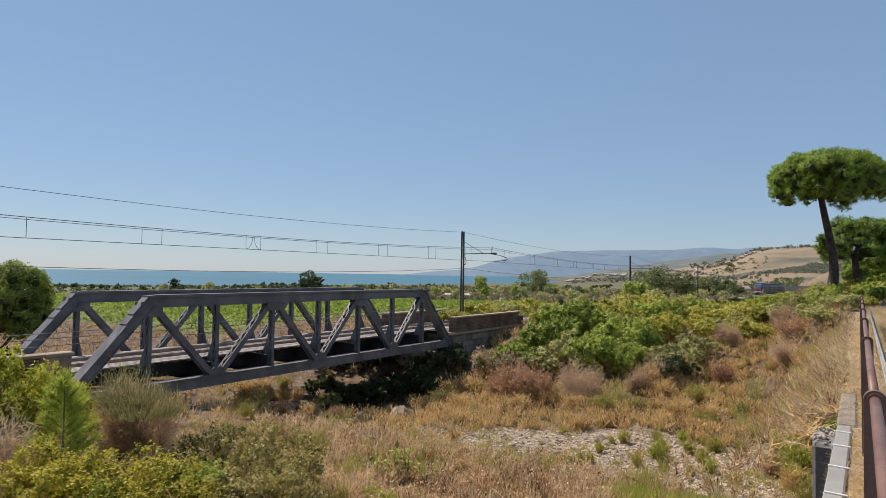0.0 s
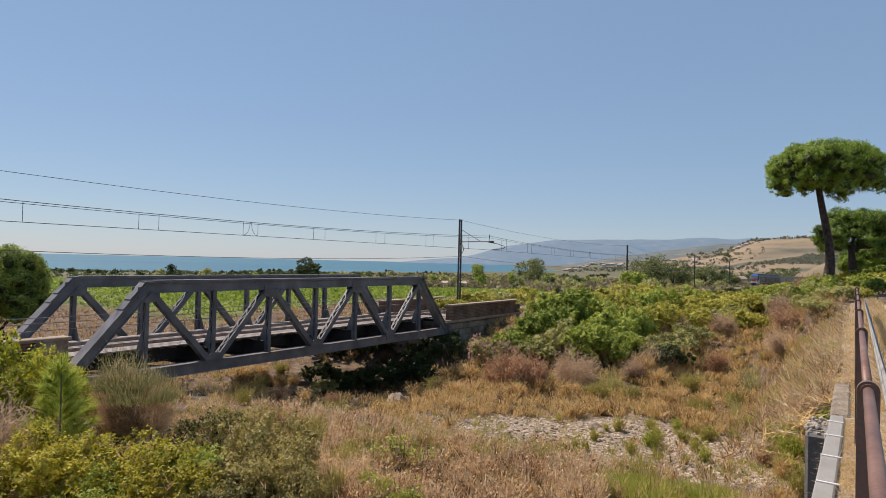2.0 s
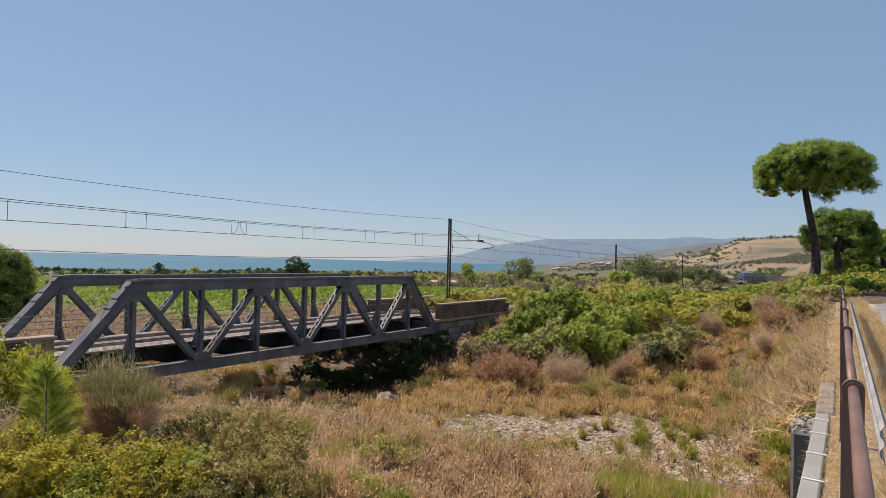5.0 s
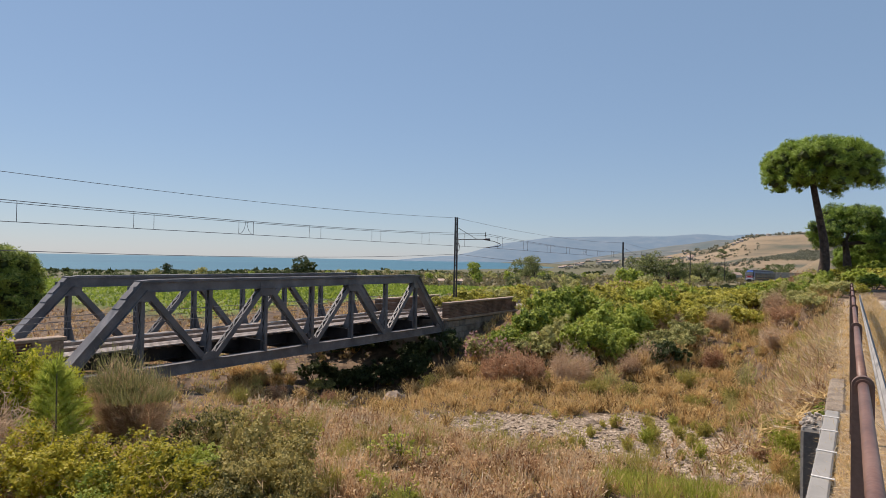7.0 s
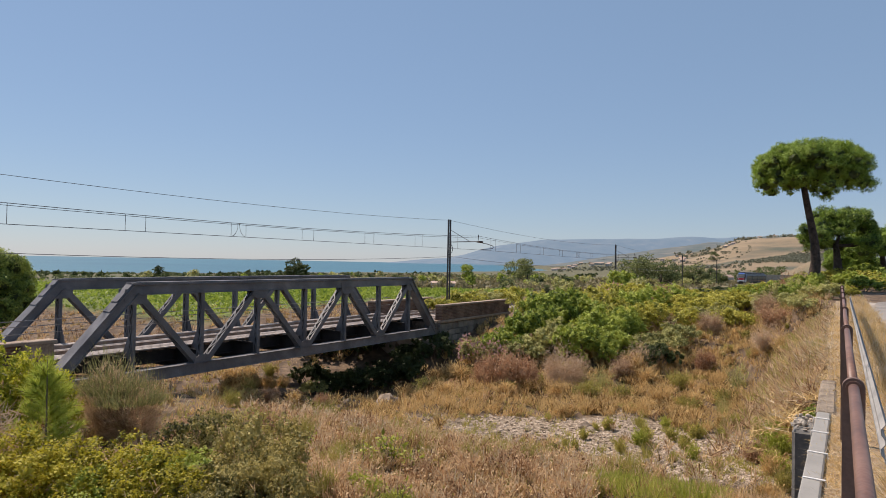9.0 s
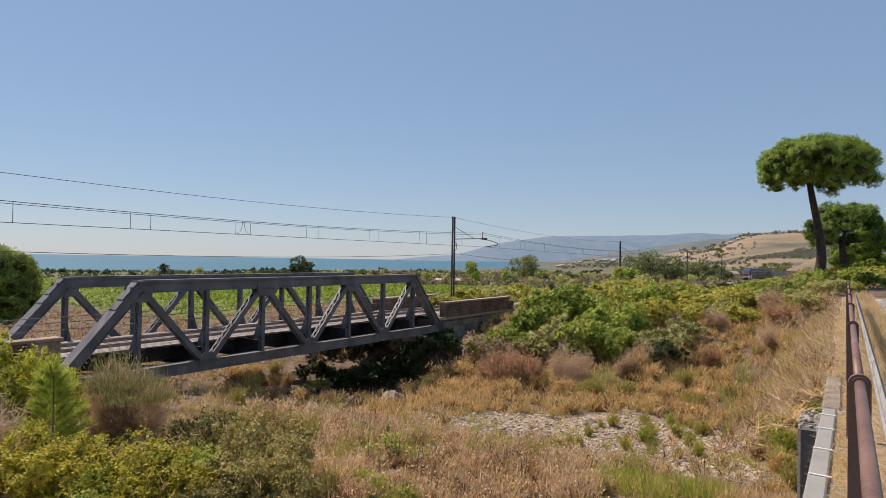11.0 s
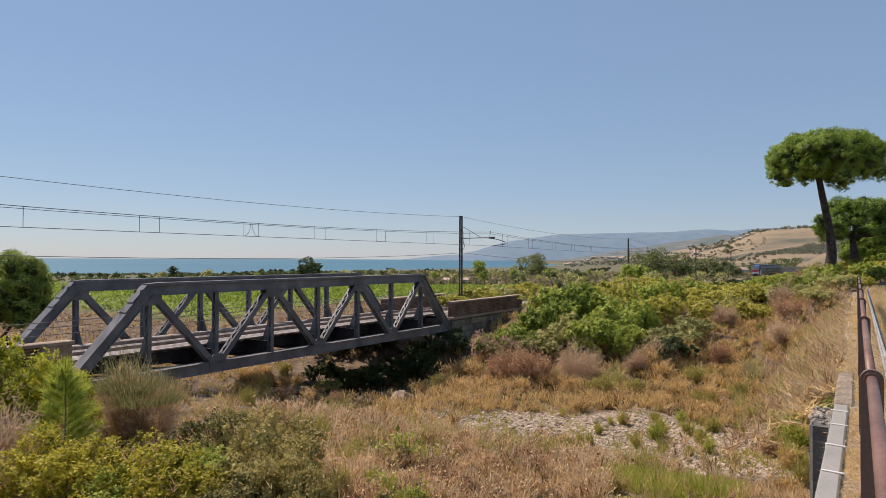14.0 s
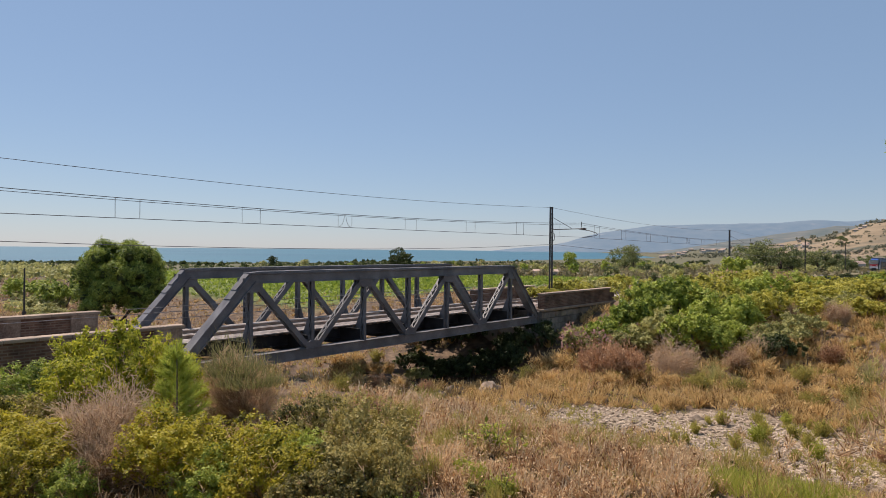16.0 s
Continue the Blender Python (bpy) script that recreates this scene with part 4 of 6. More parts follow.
def crown_points(centres, radii, n, rng, shell=0.55, flat=1.0):
    """Points in blobs, thicker towards their skins, and the way out from each blob's middle."""
    k = len(centres)
    wts = radii ** 2 / (radii ** 2).sum()
    which = rng.choice(k, n, p=wts)
    d = unit(rng.normal(size=(n, 3)))
    d[:, 2] = np.where(rng.random(n) < 0.6, np.abs(d[:, 2]), d[:, 2])
    r = radii[which] * (shell + (1 - shell) * rng.random(n) ** 0.6) * rng.uniform(0.85, 1.1, n)
    p = centres[which] + d * r[:, None] * np.array([1, 1, flat])
    return p, d


def tufted(centres, radii, n, per, tuft, rng, shell=0.6, flat=1.0, hull=False):
    """Leaf points in little sprigs over the skins of blobs, and the ways that the leaves turn to."""
    p, d = crown_points(centres, radii, max(1, n // per) * (4 if hull else 1), rng, shell, flat)
    if hull:    # only what lies on the outside of the whole crown
        k = np.array([1, 1, 1 / flat])
        gap = np.linalg.norm((p[:, None] - centres[None]) * k, axis=2) / radii[None]
        keep = (gap > 0.74).all(axis=1)
        p, d = p[keep][:max(1, n // per)], d[keep][:max(1, n // per)]
    q = np.repeat(np.arange(len(p)), per)
    o = unit(rng.normal(size=(len(q), 3))) * rng.random((len(q), 1)) ** 0.5
    return p[q] + o * tuft * rng.uniform(0.6, 1.3, len(p))[q][:, None], d[q] * 0.6 + o * 0.7 + rng.normal(size=o.shape) * 0.3 + np.array([0, 0, 0.35])


def strands(base, tip_dir, length, width, droop, rng, head=0.0):
    """Slim bent blades: base points, directions, lengths and widths as arrays."""
    n = len(base)
    side = unit(np.cross(tip_dir, unit(rng.normal(size=(n, 3)))))
    L, W = length[:, None], width[:, None]
    mid = base + tip_dir * L * 0.55
    tip = base + tip_dir * L * 0.92 + np.array([0, 0, -1]) * (droop[:, None] * L) + rng.normal(size=(n, 3)) * L * 0.06
    k = 1.0 + head
    hd = mid + (tip - mid) * 0.35
    W = W * 1.3
    if not head:
        return np.stack([base - side * W * 0.55, base + side * W * 0.55, tip], 1).reshape(-1, 3), np.arange(3 * n).reshape(n, 3)
    v = np.stack([base, hd + side * W * k / 2, tip, hd - side * W * k / 2], 1).reshape(-1, 3)
    f = np.arange(4 * n).reshape(n, 4)
    return v, f


PROTO = {}


def bush_proto(name, key, mat, label, R, H, clumps, leaves, size, aspect, seed, category="bush", stem_mat=None, flowers=None, slim=False):
    rng = np.random.default_rng(seed)
    t = thing(name, label, category)
    a = rng.uniform(0, 6.283, clumps)
    q = np.sqrt(rng.random(clumps))
    c = np.stack([np.cos(a) * q * R * 0.72, np.sin(a) * q * R * 0.72, H * (0.30 + 0.48 * rng.random(clumps) * (1 - 0.55 * q ** 2))], -1)
    rad = R * rng.uniform(0.16, 0.32, clumps)
    rad = np.minimum(rad, H - c[:, 2] + 0.05 * H)
    p, face = tufted(c, rad, leaves, 30 if not slim else 24, 0.062 * R + 0.02, rng, 0.55)
    low = p[:, 2] < 0.02
    p[low, 2] = rng.random(low.sum()) * 0.2 * H
    v, f = leaf_quads(p, None, size, aspect, rng, face, slim)
    part_np("foliage", v, f, mat, t)
    if not slim:
        w = 420 if leaves > 2000 else 60
        q = rng.integers(0, clumps, w)
        way = unit(c[q] * [1, 1, 0.6] + rng.normal(size=(w, 3)) * 0.3 * R + [0, 0, 0.15 * H])
        v, f = strands(c[q] * rng.uniform(0.5, 1.0, (w, 1)), way, rad[q] * rng.uniform(0.9, 1.7, w), np.full(w, 0.012), np.full(w, 0.1), rng)
        part_np("brushwood", v, f, DRY_BROWN, t, "dry brown twig tips")
    bm = BM()
    for k in range(min(clumps, 7)):
        m = c[k] * np.array([0.55, 0.55, 0.6]) + rng.normal(size=3) * 0.04 * R
        tube(bm, [(c[k][0] * 0.12, c[k][1] * 0.12, -0.1), tuple(m), tuple(c[k])], [0.022 * R, 0.014 * R, 0.006 * R], 5)
    part("stem_base", bm, stem_mat or TWIG, t)
    if flowers:
        fp, fd = crown_points(c, rad * 1.04, flowers, rng, 0.95)
        v, f = leaf_quads(fp, unit(fd + rng.normal(size=fd.shape) * 0.4), size * 1.1, 0.8, rng)
        part_np("blossom", v, f, LEAF_PINK, t, "pale pink blossoms")
    return t


def twig_proto(name, key, mat, label, R, H, n, width, seed, droop=0.15, up=0.55, leaves=0, leaf_mat=None, size=0.05, category="bush", reach=0.34, shoots=0, stalks=0):
    """A brushy plant: long stems from the base, and short twigs all over the dome that they make."""
    rng = np.random.default_rng(seed)
    t = thing(name, label, category)

    sa_ = rng.uniform(0, 6.283, max(1, stalks))
    sl_ = np.sqrt(rng.random(max(1, stalks))) * (1.45 - up)
    sd_ = unit(np.stack([np.cos(sa_) * sl_, np.sin(sa_) * sl_, np.ones(len(sa_))], -1))
    sh_ = (H * 0.5 + (H - 0.5 * H) * sd_[:, 2] ** 2.2) * rng.uniform(0.68, 1.12, len(sa_))

    def ways(k):
        if stalks:      # the twigs gather round a few main stalks of uneven height
            q = rng.integers(0, stalks, k)
            return unit(sd_[q] + rng.normal(size=(k, 3)) * 0.13), sh_[q] * rng.uniform(0.8, 1.06, k)
        a = rng.uniform(0, 6.283, k)
        lean = rng.random(k) ** 0.75 * (1.3 - up)
        d = unit(np.stack([np.cos(a) * lean, np.sin(a) * lean, np.full(k, 1.0)], -1))
        lump = 0.78 + 0.3 * np.sin(3 * a + seed) * lean + 0.12 * rng.normal(size=k)
        top = np.where(d[:, 2] > 0.9, H, H * 0.45 + R * 0.62) * np.clip(lump, 0.5, 1.15)
        return d, top
    m = n // 12
    d, top = ways(m)
    v, f = strands(rng.normal(size=(m, 3)) * [0.1 * R, 0.1 * R, 0], d, top * 0.85, np.full(m, width * 1.2), np.full(m, droop * 0.6), rng)
    d, top = ways(n - m)
    k = n - m
    start = 0.15 + 0.8 * rng.random(k) ** 0.7
    base = d * (start * top)[:, None] + rng.normal(size=(k, 3)) * 0.07 * R
    base[:, 2] = np.abs(base[:, 2])
    dd = unit(d * 0.9 + rng.normal(size=(k, 3)) * 0.5 + [0, 0, 0.25])
    ln = reach * H * rng.uniform(0.35, 1.0, k) * (1.1 - 0.6 * start)
    v2, f2 = strands(base, dd, ln, np.full(k, width), np.full(k, droop), rng)
    part_np("brushwood", np.concatenate([v, v2]), np.concatenate([f, f2 + len(v)]), mat, t)
    if shoots:      # wispy green tops over the dry skirts
        d, top = ways(shoots)
        high = 0.66 + 0.34 * rng.random(shoots) ** 0.8
        b2 = d * (high * top)[:, None] + rng.normal(size=(shoots, 3)) * 0.08 * R
        b2[:, 2] = np.maximum(b2[:, 2], 0.5 * H)
        v, f = strands(b2, unit(d * 0.8 + rng.normal(size=(shoots, 3)) * 0.38 + [0, 0, 0.45]), H * rng.uniform(0.08, 0.24, shoots), np.full(shoots, width * 1.1), np.full(shoots, 0.05), rng)
        part_np("shoot_cover", v, f, SHOOT, t, "wispy grey green shoots")
    if leaves:
        q = rng.integers(0, k, leaves)
        p = base[q] + dd[q] * (ln[q] * rng.uniform(0.1, 1.0, leaves))[:, None]
        v, f = leaf_quads(p, unit(rng.normal(size=(leaves, 3)) + [0, 0, 0.6]), size, 0.45, rng)
        part_np("foliage", v, f, leaf_mat, t)
    return t


KINDS = {
    # near, with small distinct leaves
    "near_olive": [("bush", LEAF_NEAR, "dense yellow green leafy bush on the stream bank", 1.45, 2.1, 44, 12000, 0.068, 0.6)],
    "near_bright": [("bush", LEAF_SUNLIT, "tall sunlit yellow green bush beside the abutment", 1.45, 2.1, 46, 8600, 0.078, 0.6)],
    "near_green": [("bush", LEAF_GREEN, "dense green leafy bush among dry grass", 1.35, 1.8, 40, 11500, 0.07, 0.6)],
    "near_muted": [("bush", LEAF_DULL, "dull olive shrub with tiny leaves on dry bank", 1.3, 1.5, 42, 12000, 0.064, 0.6)],
    "low_dull": [("bush", LEAF_DULL, "low dull olive weed patch in dry grass", 0.7, 0.5, 14, 700, 0.09, 0.55)],
    # on the far bank
    "green": [("bush", LEAF_GREEN, "rounded bright green shrub on the far bank", 2.0, 2.4, 40, 7000, 0.135, 0.66)],
    "olive": [("bush", LEAF_OLIVE, "broad yellow green shrub on the scrub terrace", 2.0, 1.9, 40, 7000, 0.13, 0.66)],
    "muted": [("bush", LEAF_MUTED, "grey green feathery shrub among other scrub", 1.7, 1.9, 34, 5600, 0.14, 0.5)],
    "far_green": [("bush", LEAF_GREEN, "green shrub in scrub along the railway", 2.0, 2.2, 26, 2800, 0.22, 0.62)],
    "far_olive": [("bush", LEAF_OLIVE, "yellow green shrub in scrub along the railway", 2.0, 1.9, 26, 2800, 0.21, 0.62)],
    "far_muted": [("bush", LEAF_MUTED, "grey green shrub in scrub along the railway", 1.7, 1.9, 24, 2600, 0.2, 0.52)],
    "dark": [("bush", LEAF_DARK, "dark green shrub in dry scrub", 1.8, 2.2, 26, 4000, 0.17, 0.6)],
    "oleander": [("oleander", LEAF_MUTED, "flowering oleander shrub with pale pink blossoms", 1.5, 2.2, 20, 2600, 0.17, 0.34)],
}
for key, rows in KINDS.items():
    name, mat, label, R, H, cl, lv, sz, asp = rows[0]
    PROTO[key] = [None] * 3


def plant(key, x, y, scale=1.0, tall=None, sink=0.08, label=None):
    """Set one plant on the ground; the first of each variant is built, the others share its meshes."""
    v = int(RNG.integers(0, len(PROTO[key])))
    s = Vector((scale, scale, tall or scale)) * 1.0
    m = pose(*at_land(x, y, -sink * scale), 0, 0, float(RNG.uniform(0, 360)))
    if PROTO[key][v] is None:
        if key in KINDS:
            name, mat, lab, R, H, cl, lv, sz, asp = KINDS[key][0]
            ob = bush_proto(name, key, mat, lab, R, H, cl, lv, sz, asp, 100 + 17 * v + len(key), category="oleander" if key == "oleander" else "bush", flowers=260 if key == "oleander" else None, slim=not key.startswith(("near", "low")))
        else:
            ob = TWIGS[key](200 + 13 * v)
        PROTO[key][v] = ob
        ob.matrix_basis = m @ Matrix.Diagonal((*s, 1))
    else:
        first = PROTO[key][v]
        q = Vector((s.x / first.scale.x, s.y / first.scale.y, s.z / first.scale.z))
        ob = copy_thing(first, m @ Matrix.Diagonal((*q, 1)))
    if label:
        tagged(ob, label)
    return ob


TWIGS = {
    "brush": lambda s: twig_proto("bush", "brush", DRY_BROWN, "tall half dry brushy shrub with green tips", 1.2, 2.35, 6000, 0.0125, s, 0.25, 0.35, 900, LEAF_MUTED, 0.05, reach=0.32, shoots=2000, stalks=30),
    "rusty": lambda s: twig_proto("bush", "rusty", DRY_RUST, "dried rust brown shrub on the gravel bank", 1.6, 1.7, 2600, 0.031, s, 0.2, 0.3, 1800, DRY_RUST, 0.12, stalks=24),
    "dead": lambda s: twig_proto("bush", "dead", DRY_GREY, "dead pale twiggy shrub", 1.4, 1.5, 5200, 0.0135, s, 0.4, 0.3, reach=0.42, stalks=22),
    "broom": lambda s: twig_proto("broom", "broom", LEAF_MUTED, "wispy grey green broom plant", 1.2, 1.6, 520, 0.017, s, 0.03, 0.6, category="broom"),
    "clump": lambda s: twig_proto("grass_clump", "clump", STRAW, "tall golden dry grass clump", 1.1, 1.2, 850, 0.028, s, 0.12, 0.5, category="grass", reach=0.5),
    "green_clump": lambda s: twig_proto("grass_clump", "green_clump", STRAW_GREEN, "olive green grass clump turning yellow", 1.0, 1.1, 900, 0.024, s, 0.10, 0.5, 500, LEAF_DULL, 0.09, category="grass", reach=0.5),
    "fennel": lambda s: twig_proto("weed", "fennel", STRAW_GREEN, "wispy grey green weed in tall dry grass", 0.7, 1.05, 560, 0.014, s, 0.06, 0.6, category="weed", reach=0.5),
    "weed": lambda s: twig_proto("weed", "weed", STRAW_GREEN, "small yellow green weed on gravel", 0.4, 0.6, 340, 0.022, s, 0.03, 0.65, 90, LEAF_OLIVE, 0.07, category="weed", reach=0.6),
    "fresh": lambda s: twig_proto("weed", "fresh", LEAF_SPROUT, "fresh bright green weed clump", 0.5, 0.75, 380, 0.022, s, 0.05, 0.55, 420, LEAF_SPROUT, 0.10, category="weed", reach=0.5),
}
for key in TWIGS:
    PROTO[key] = [None] * 2

def shaded(x, y):
    return (x > 26.5) & (x < 37.2) & (y > 20.3) & (y < 28.5)


# near bank, in front of the bridge
for ahead, bear, key, sc, tall in (
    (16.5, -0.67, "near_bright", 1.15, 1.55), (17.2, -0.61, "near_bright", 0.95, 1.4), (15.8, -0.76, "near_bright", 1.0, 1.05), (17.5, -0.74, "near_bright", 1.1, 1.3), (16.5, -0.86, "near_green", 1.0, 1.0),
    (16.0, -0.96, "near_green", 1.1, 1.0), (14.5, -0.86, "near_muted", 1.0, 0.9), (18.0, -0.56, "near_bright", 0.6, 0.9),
    (12.2, -0.60, "near_olive", 1.0, 0.95), (12.4, -0.50, "near_olive", 1.0, 0.9), (12.0, -0.42, "near_olive", 0.95, 0.85), (12.8, -0.37, "near_green", 0.85, 0.8), (11.6, -0.52, "near_green", 0.8, 0.8),
    (12.6, -0.30, "near_muted", 1.05, 0.95), (12.2, -0.24, "near_muted", 0.9, 1.15), (13.6, -0.26, "near_muted", 1.05, 1.4), (11.5, -0.33, "near_muted", 0.9, 0.85), (14.2, -0.33, "near_muted", 1.0, 1.3),
    (12.2, -0.86, "near_olive", 0.9, 0.8), (13.0, -0.94, "near_olive", 0.9, 0.9), (12.6, -0.80, "near_muted", 0.9, 0.9), (11.2, -0.20, "near_green", 0.45, 0.5),
    (11.6, -0.84, "near_olive", 0.85, 0.75), (12.8, -0.90, "near_muted", 0.9, 0.8), (11.0, -0.77, "near_green", 0.55, 0.6), (10.6, -0.90, "near_olive", 0.7, 0.7)):
    x, y = spot(ahead, bear)
    plant(key, x, y, sc, tall)
for ahead, bear, key, sc in ((18.5, -0.475, "brush", 0.78), (18.0, -0.445, "brush", 0.7), (19.3, -0.49, "brush", 0.62), (12.6, -0.70, "dead", 1.0), (13.3, -0.68, "dead", 0.95), (13.4, -0.74, "dead", 0.85), (11.6, -0.71, "dead", 0.75),
                             (17.0, -0.36, "rusty", 0.7), (16.0, -0.30, "broom", 0.8), (19.0, -0.25, "rusty", 0.6)):
    x, y = spot(ahead, bear)
    plant(key, x, y, sc, sc * {"dead": 1.75, "brush": 1.5}.get(key, 1.0))

# far bank, from the abutment to the road
for ahead, bear, key, sc, tall in (
    (42.0, 0.075, "oleander", 1.0, 1.1), (41.0, 0.095, "oleander", 0.9, 1.0), (42.5, 0.12, "green", 1.0, 1.05), (41.5, 0.15, "muted", 1.1, 1.0), (44.0, 0.165, "green", 1.25, 1.35), (47.0, 0.19, "green", 1.4, 1.5), (46.0, 0.225, "green", 1.3, 1.4), (49.0, 0.16, "olive", 1.3, 1.35),
    (42.0, 0.20, "muted", 1.2, 1.3), (40.5, 0.245, "green", 1.3, 1.35), (42.0, 0.285, "green", 1.3, 1.35), (39.5, 0.275, "green", 1.0, 1.1), (44.5, 0.315, "olive", 1.4, 1.3), (46.5, 0.265, "olive", 1.4, 1.4), (50.5, 0.215, "olive", 1.4, 1.4),
    (37.6, 0.357, "dark", 0.85, 0.85), (39.5, 0.37, "muted", 1.0, 1.0), (39.0, 0.335, "muted", 0.9, 1.0), (41.5, 0.39, "muted", 0.9, 0.9), (45.5, 0.37, "olive", 1.4, 1.2), (50.0, 0.33, "green", 1.4, 1.4), (54.0, 0.29, "olive", 1.5, 1.4), (55.0, 0.23, "olive", 1.4, 1.3)):
    x, y = spot(ahead, bear)
    plant(key, x, y, sc, tall)
for ahead, bear, key, sc, tall in (
    (50.0, 0.41, "olive", 1.5, 1.1), (47.0, 0.44, "muted", 1.2, 0.9), (44.0, 0.47, "olive", 1.0, 0.85), (56.0, 0.37, "green", 1.4, 1.2), (58.0, 0.44, "olive", 1.6, 1.1), (54.0, 0.49, "olive", 1.4, 1.0), (62.0, 0.31, "olive", 1.5, 1.3),
    (64.0, 0.5, "green", 1.5, 1.1), (66.0, 0.55, "olive", 1.5, 1.2), (50.0, 0.53, "muted", 1.1, 1.0), (54.0, 0.565, "green", 1.2, 1.0), (60.0, 0.60, "olive", 1.2, 0.9), (44.0, 0.565, "muted", 0.9, 1.0), (40.0, 0.575, "green", 0.6, 0.6), (47.0, 0.59, "green", 0.8, 0.8), (36.0, 0.57, "muted", 0.6, 0.6), (38.0, 0.59, "green", 0.5, 0.5)):
    x, y = spot(ahead, bear)
    plant(key, x, y, sc, tall)
for ahead, bear, key, sc in ((36.5, 0.115, "rusty", 1.2), (36.0, 0.145, "rusty", 1.1), (38.0, 0.095, "rusty", 0.9), (36.3, 0.212, "dead", 1.45), (36.5, 0.30, "dead", 0.95), (37.4, 0.335, "dead", 1.1), (37.0, 0.32, "clump", 1.3), (38.0, 0.37, "clump", 1.2),
                             (35.0, 0.27, "broom", 1.0), (33.0, 0.48, "broom", 1.1), (30.0, 0.46, "broom", 0.7), (37.0, 0.43, "rusty", 0.7), (43.0, 0.44, "dead", 1.0), (49.0, 0.56, "rusty", 1.1), (46.0, 0.53, "dead", 1.2), (52.0, 0.58, "dead", 1.2), (44.0, 0.365, "dead", 0.9), (54.0, 0.355, "rusty", 1.2)):
    x, y = spot(ahead, bear)
    plant(key, x, y, sc, sc * (1.3 if key in ("rusty", "dead") else 1.0))
# scrub that thins out along the railway
made = 0
while made < 64:
    ahead, bear = float(RNG.uniform(52, 135)), float(RNG.uniform(0.13, 0.62))
    x, y = spot(ahead, bear)
    if y > (20.5 if x < 70 else 16.0) or y < 4 + 0.02 * x or (y < 9 and x > 60 and RNG.random() < 0.4):
        continue
    key = ("far_olive", "far_olive", "far_olive", "far_green", "far_muted", "far_muted", "dark", "rusty")[int(RNG.integers(0, 8))]
    sc = float(RNG.uniform(0.8, 1.35))
    plant(key, x, y, sc, sc * float(RNG.uniform(0.7, 1.0)) * (0.65 if ahead > 75 else 1.0))
    made += 1
# small mixed clumps in the grass of the bank
made = 0
while made < 75:
    ahead, bear = float(RNG.uniform(25, 46)), float(RNG.uniform(-0.02, 0.58))
    x, y = spot(ahead, bear)
    if gravel_mask(x, y) > 0.3 or shaded(x, y) or y > 21 or y < 1.5:
        continue
    plant(("low_dull", "clump", "weed", "green_clump", "broom", "green_clump")[int(RNG.integers(0, 6))], x, y, float(RNG.uniform(0.5, 0.95)), float(RNG.uniform(0.4, 0.7)))
    made += 1
for k in range(62):
    ahead, bear = float(RNG.uniform(11.5, 24)), float(RNG.uniform(-0.34, 0.30))
    x, y = spot(ahead, bear)
    if gravel_mask(x, y) < 0.4:
        plant(("low_dull", "fennel", "weed", "fennel", "low_dull", "fennel")[int(RNG.integers(0, 6))], x, y, float(RNG.uniform(0.5, 1.0)), float(RNG.uniform(0.6, 1.0)))
for x, y, key, sc, tall in ((27.0, 0.75, "muted", 0.45, 0.5), (29.5, 0.4, "muted", 0.55, 0.6), (31.5, 0.3, "green", 0.5, 0.55), (33.5, 0.2, "muted", 0.6, 0.65), (35.5, 0.7, "muted", 0.65, 0.6), (37.0, -0.3, "green", 0.5, 0.5), (38.5, 1.2, "muted", 0.6, 0.5), (41.0, 0.3, "muted", 0.7, 0.6), (44.0, -0.6, "olive", 0.6, 0.45),
                            (58.0, -2.2, "far_green", 0.8, 0.6), (61.0, -3.4, "far_olive", 0.9, 0.7), (64.0, -1.6, "far_green", 1.0, 0.8), (66.0, -4.6, "far_green", 1.0, 0.8), (70.0, -2.8, "far_olive", 1.1, 0.9), (74.0, -5.2, "far_green", 1.2, 1.0), (78.0, -1.0, "far_olive", 1.2, 1.0), (84.0, -3.6, "far_green", 1.4, 1.2), (90.0, -6.0, "far_green", 1.5, 1.3), (95.0, -2.0, "far_olive", 1.5, 1.2)):
    plant(key, x, y, sc, tall)
for x, y, key, sc in ((24.5, 1.6, "clump", 0.8), (26.0, 2.2, "rusty", 0.6), (27.5, 1.4, "clump", 0.9), (29.0, 2.4, "green_clump", 0.9), (30.5, 1.5, "clump", 1.0), (32.0, 2.2, "dead", 0.8), (33.0, 1.3, "rusty", 0.7), (34.5, 2.0, "dead", 1.0), (36.0, 1.9, "clump", 1.1), (37.5, 2.6, "dead", 1.1), (39.5, 2.4, "rusty", 0.9), (23.0, 1.2, "green_clump", 0.7), (21.5, 1.5, "clump", 0.7)):
    plant(key, x, y, sc)
plant("oleander", *spot(62.0, 0.285), 1.3)
plant("oleander", *spot(60.0, 0.27), 1.1)
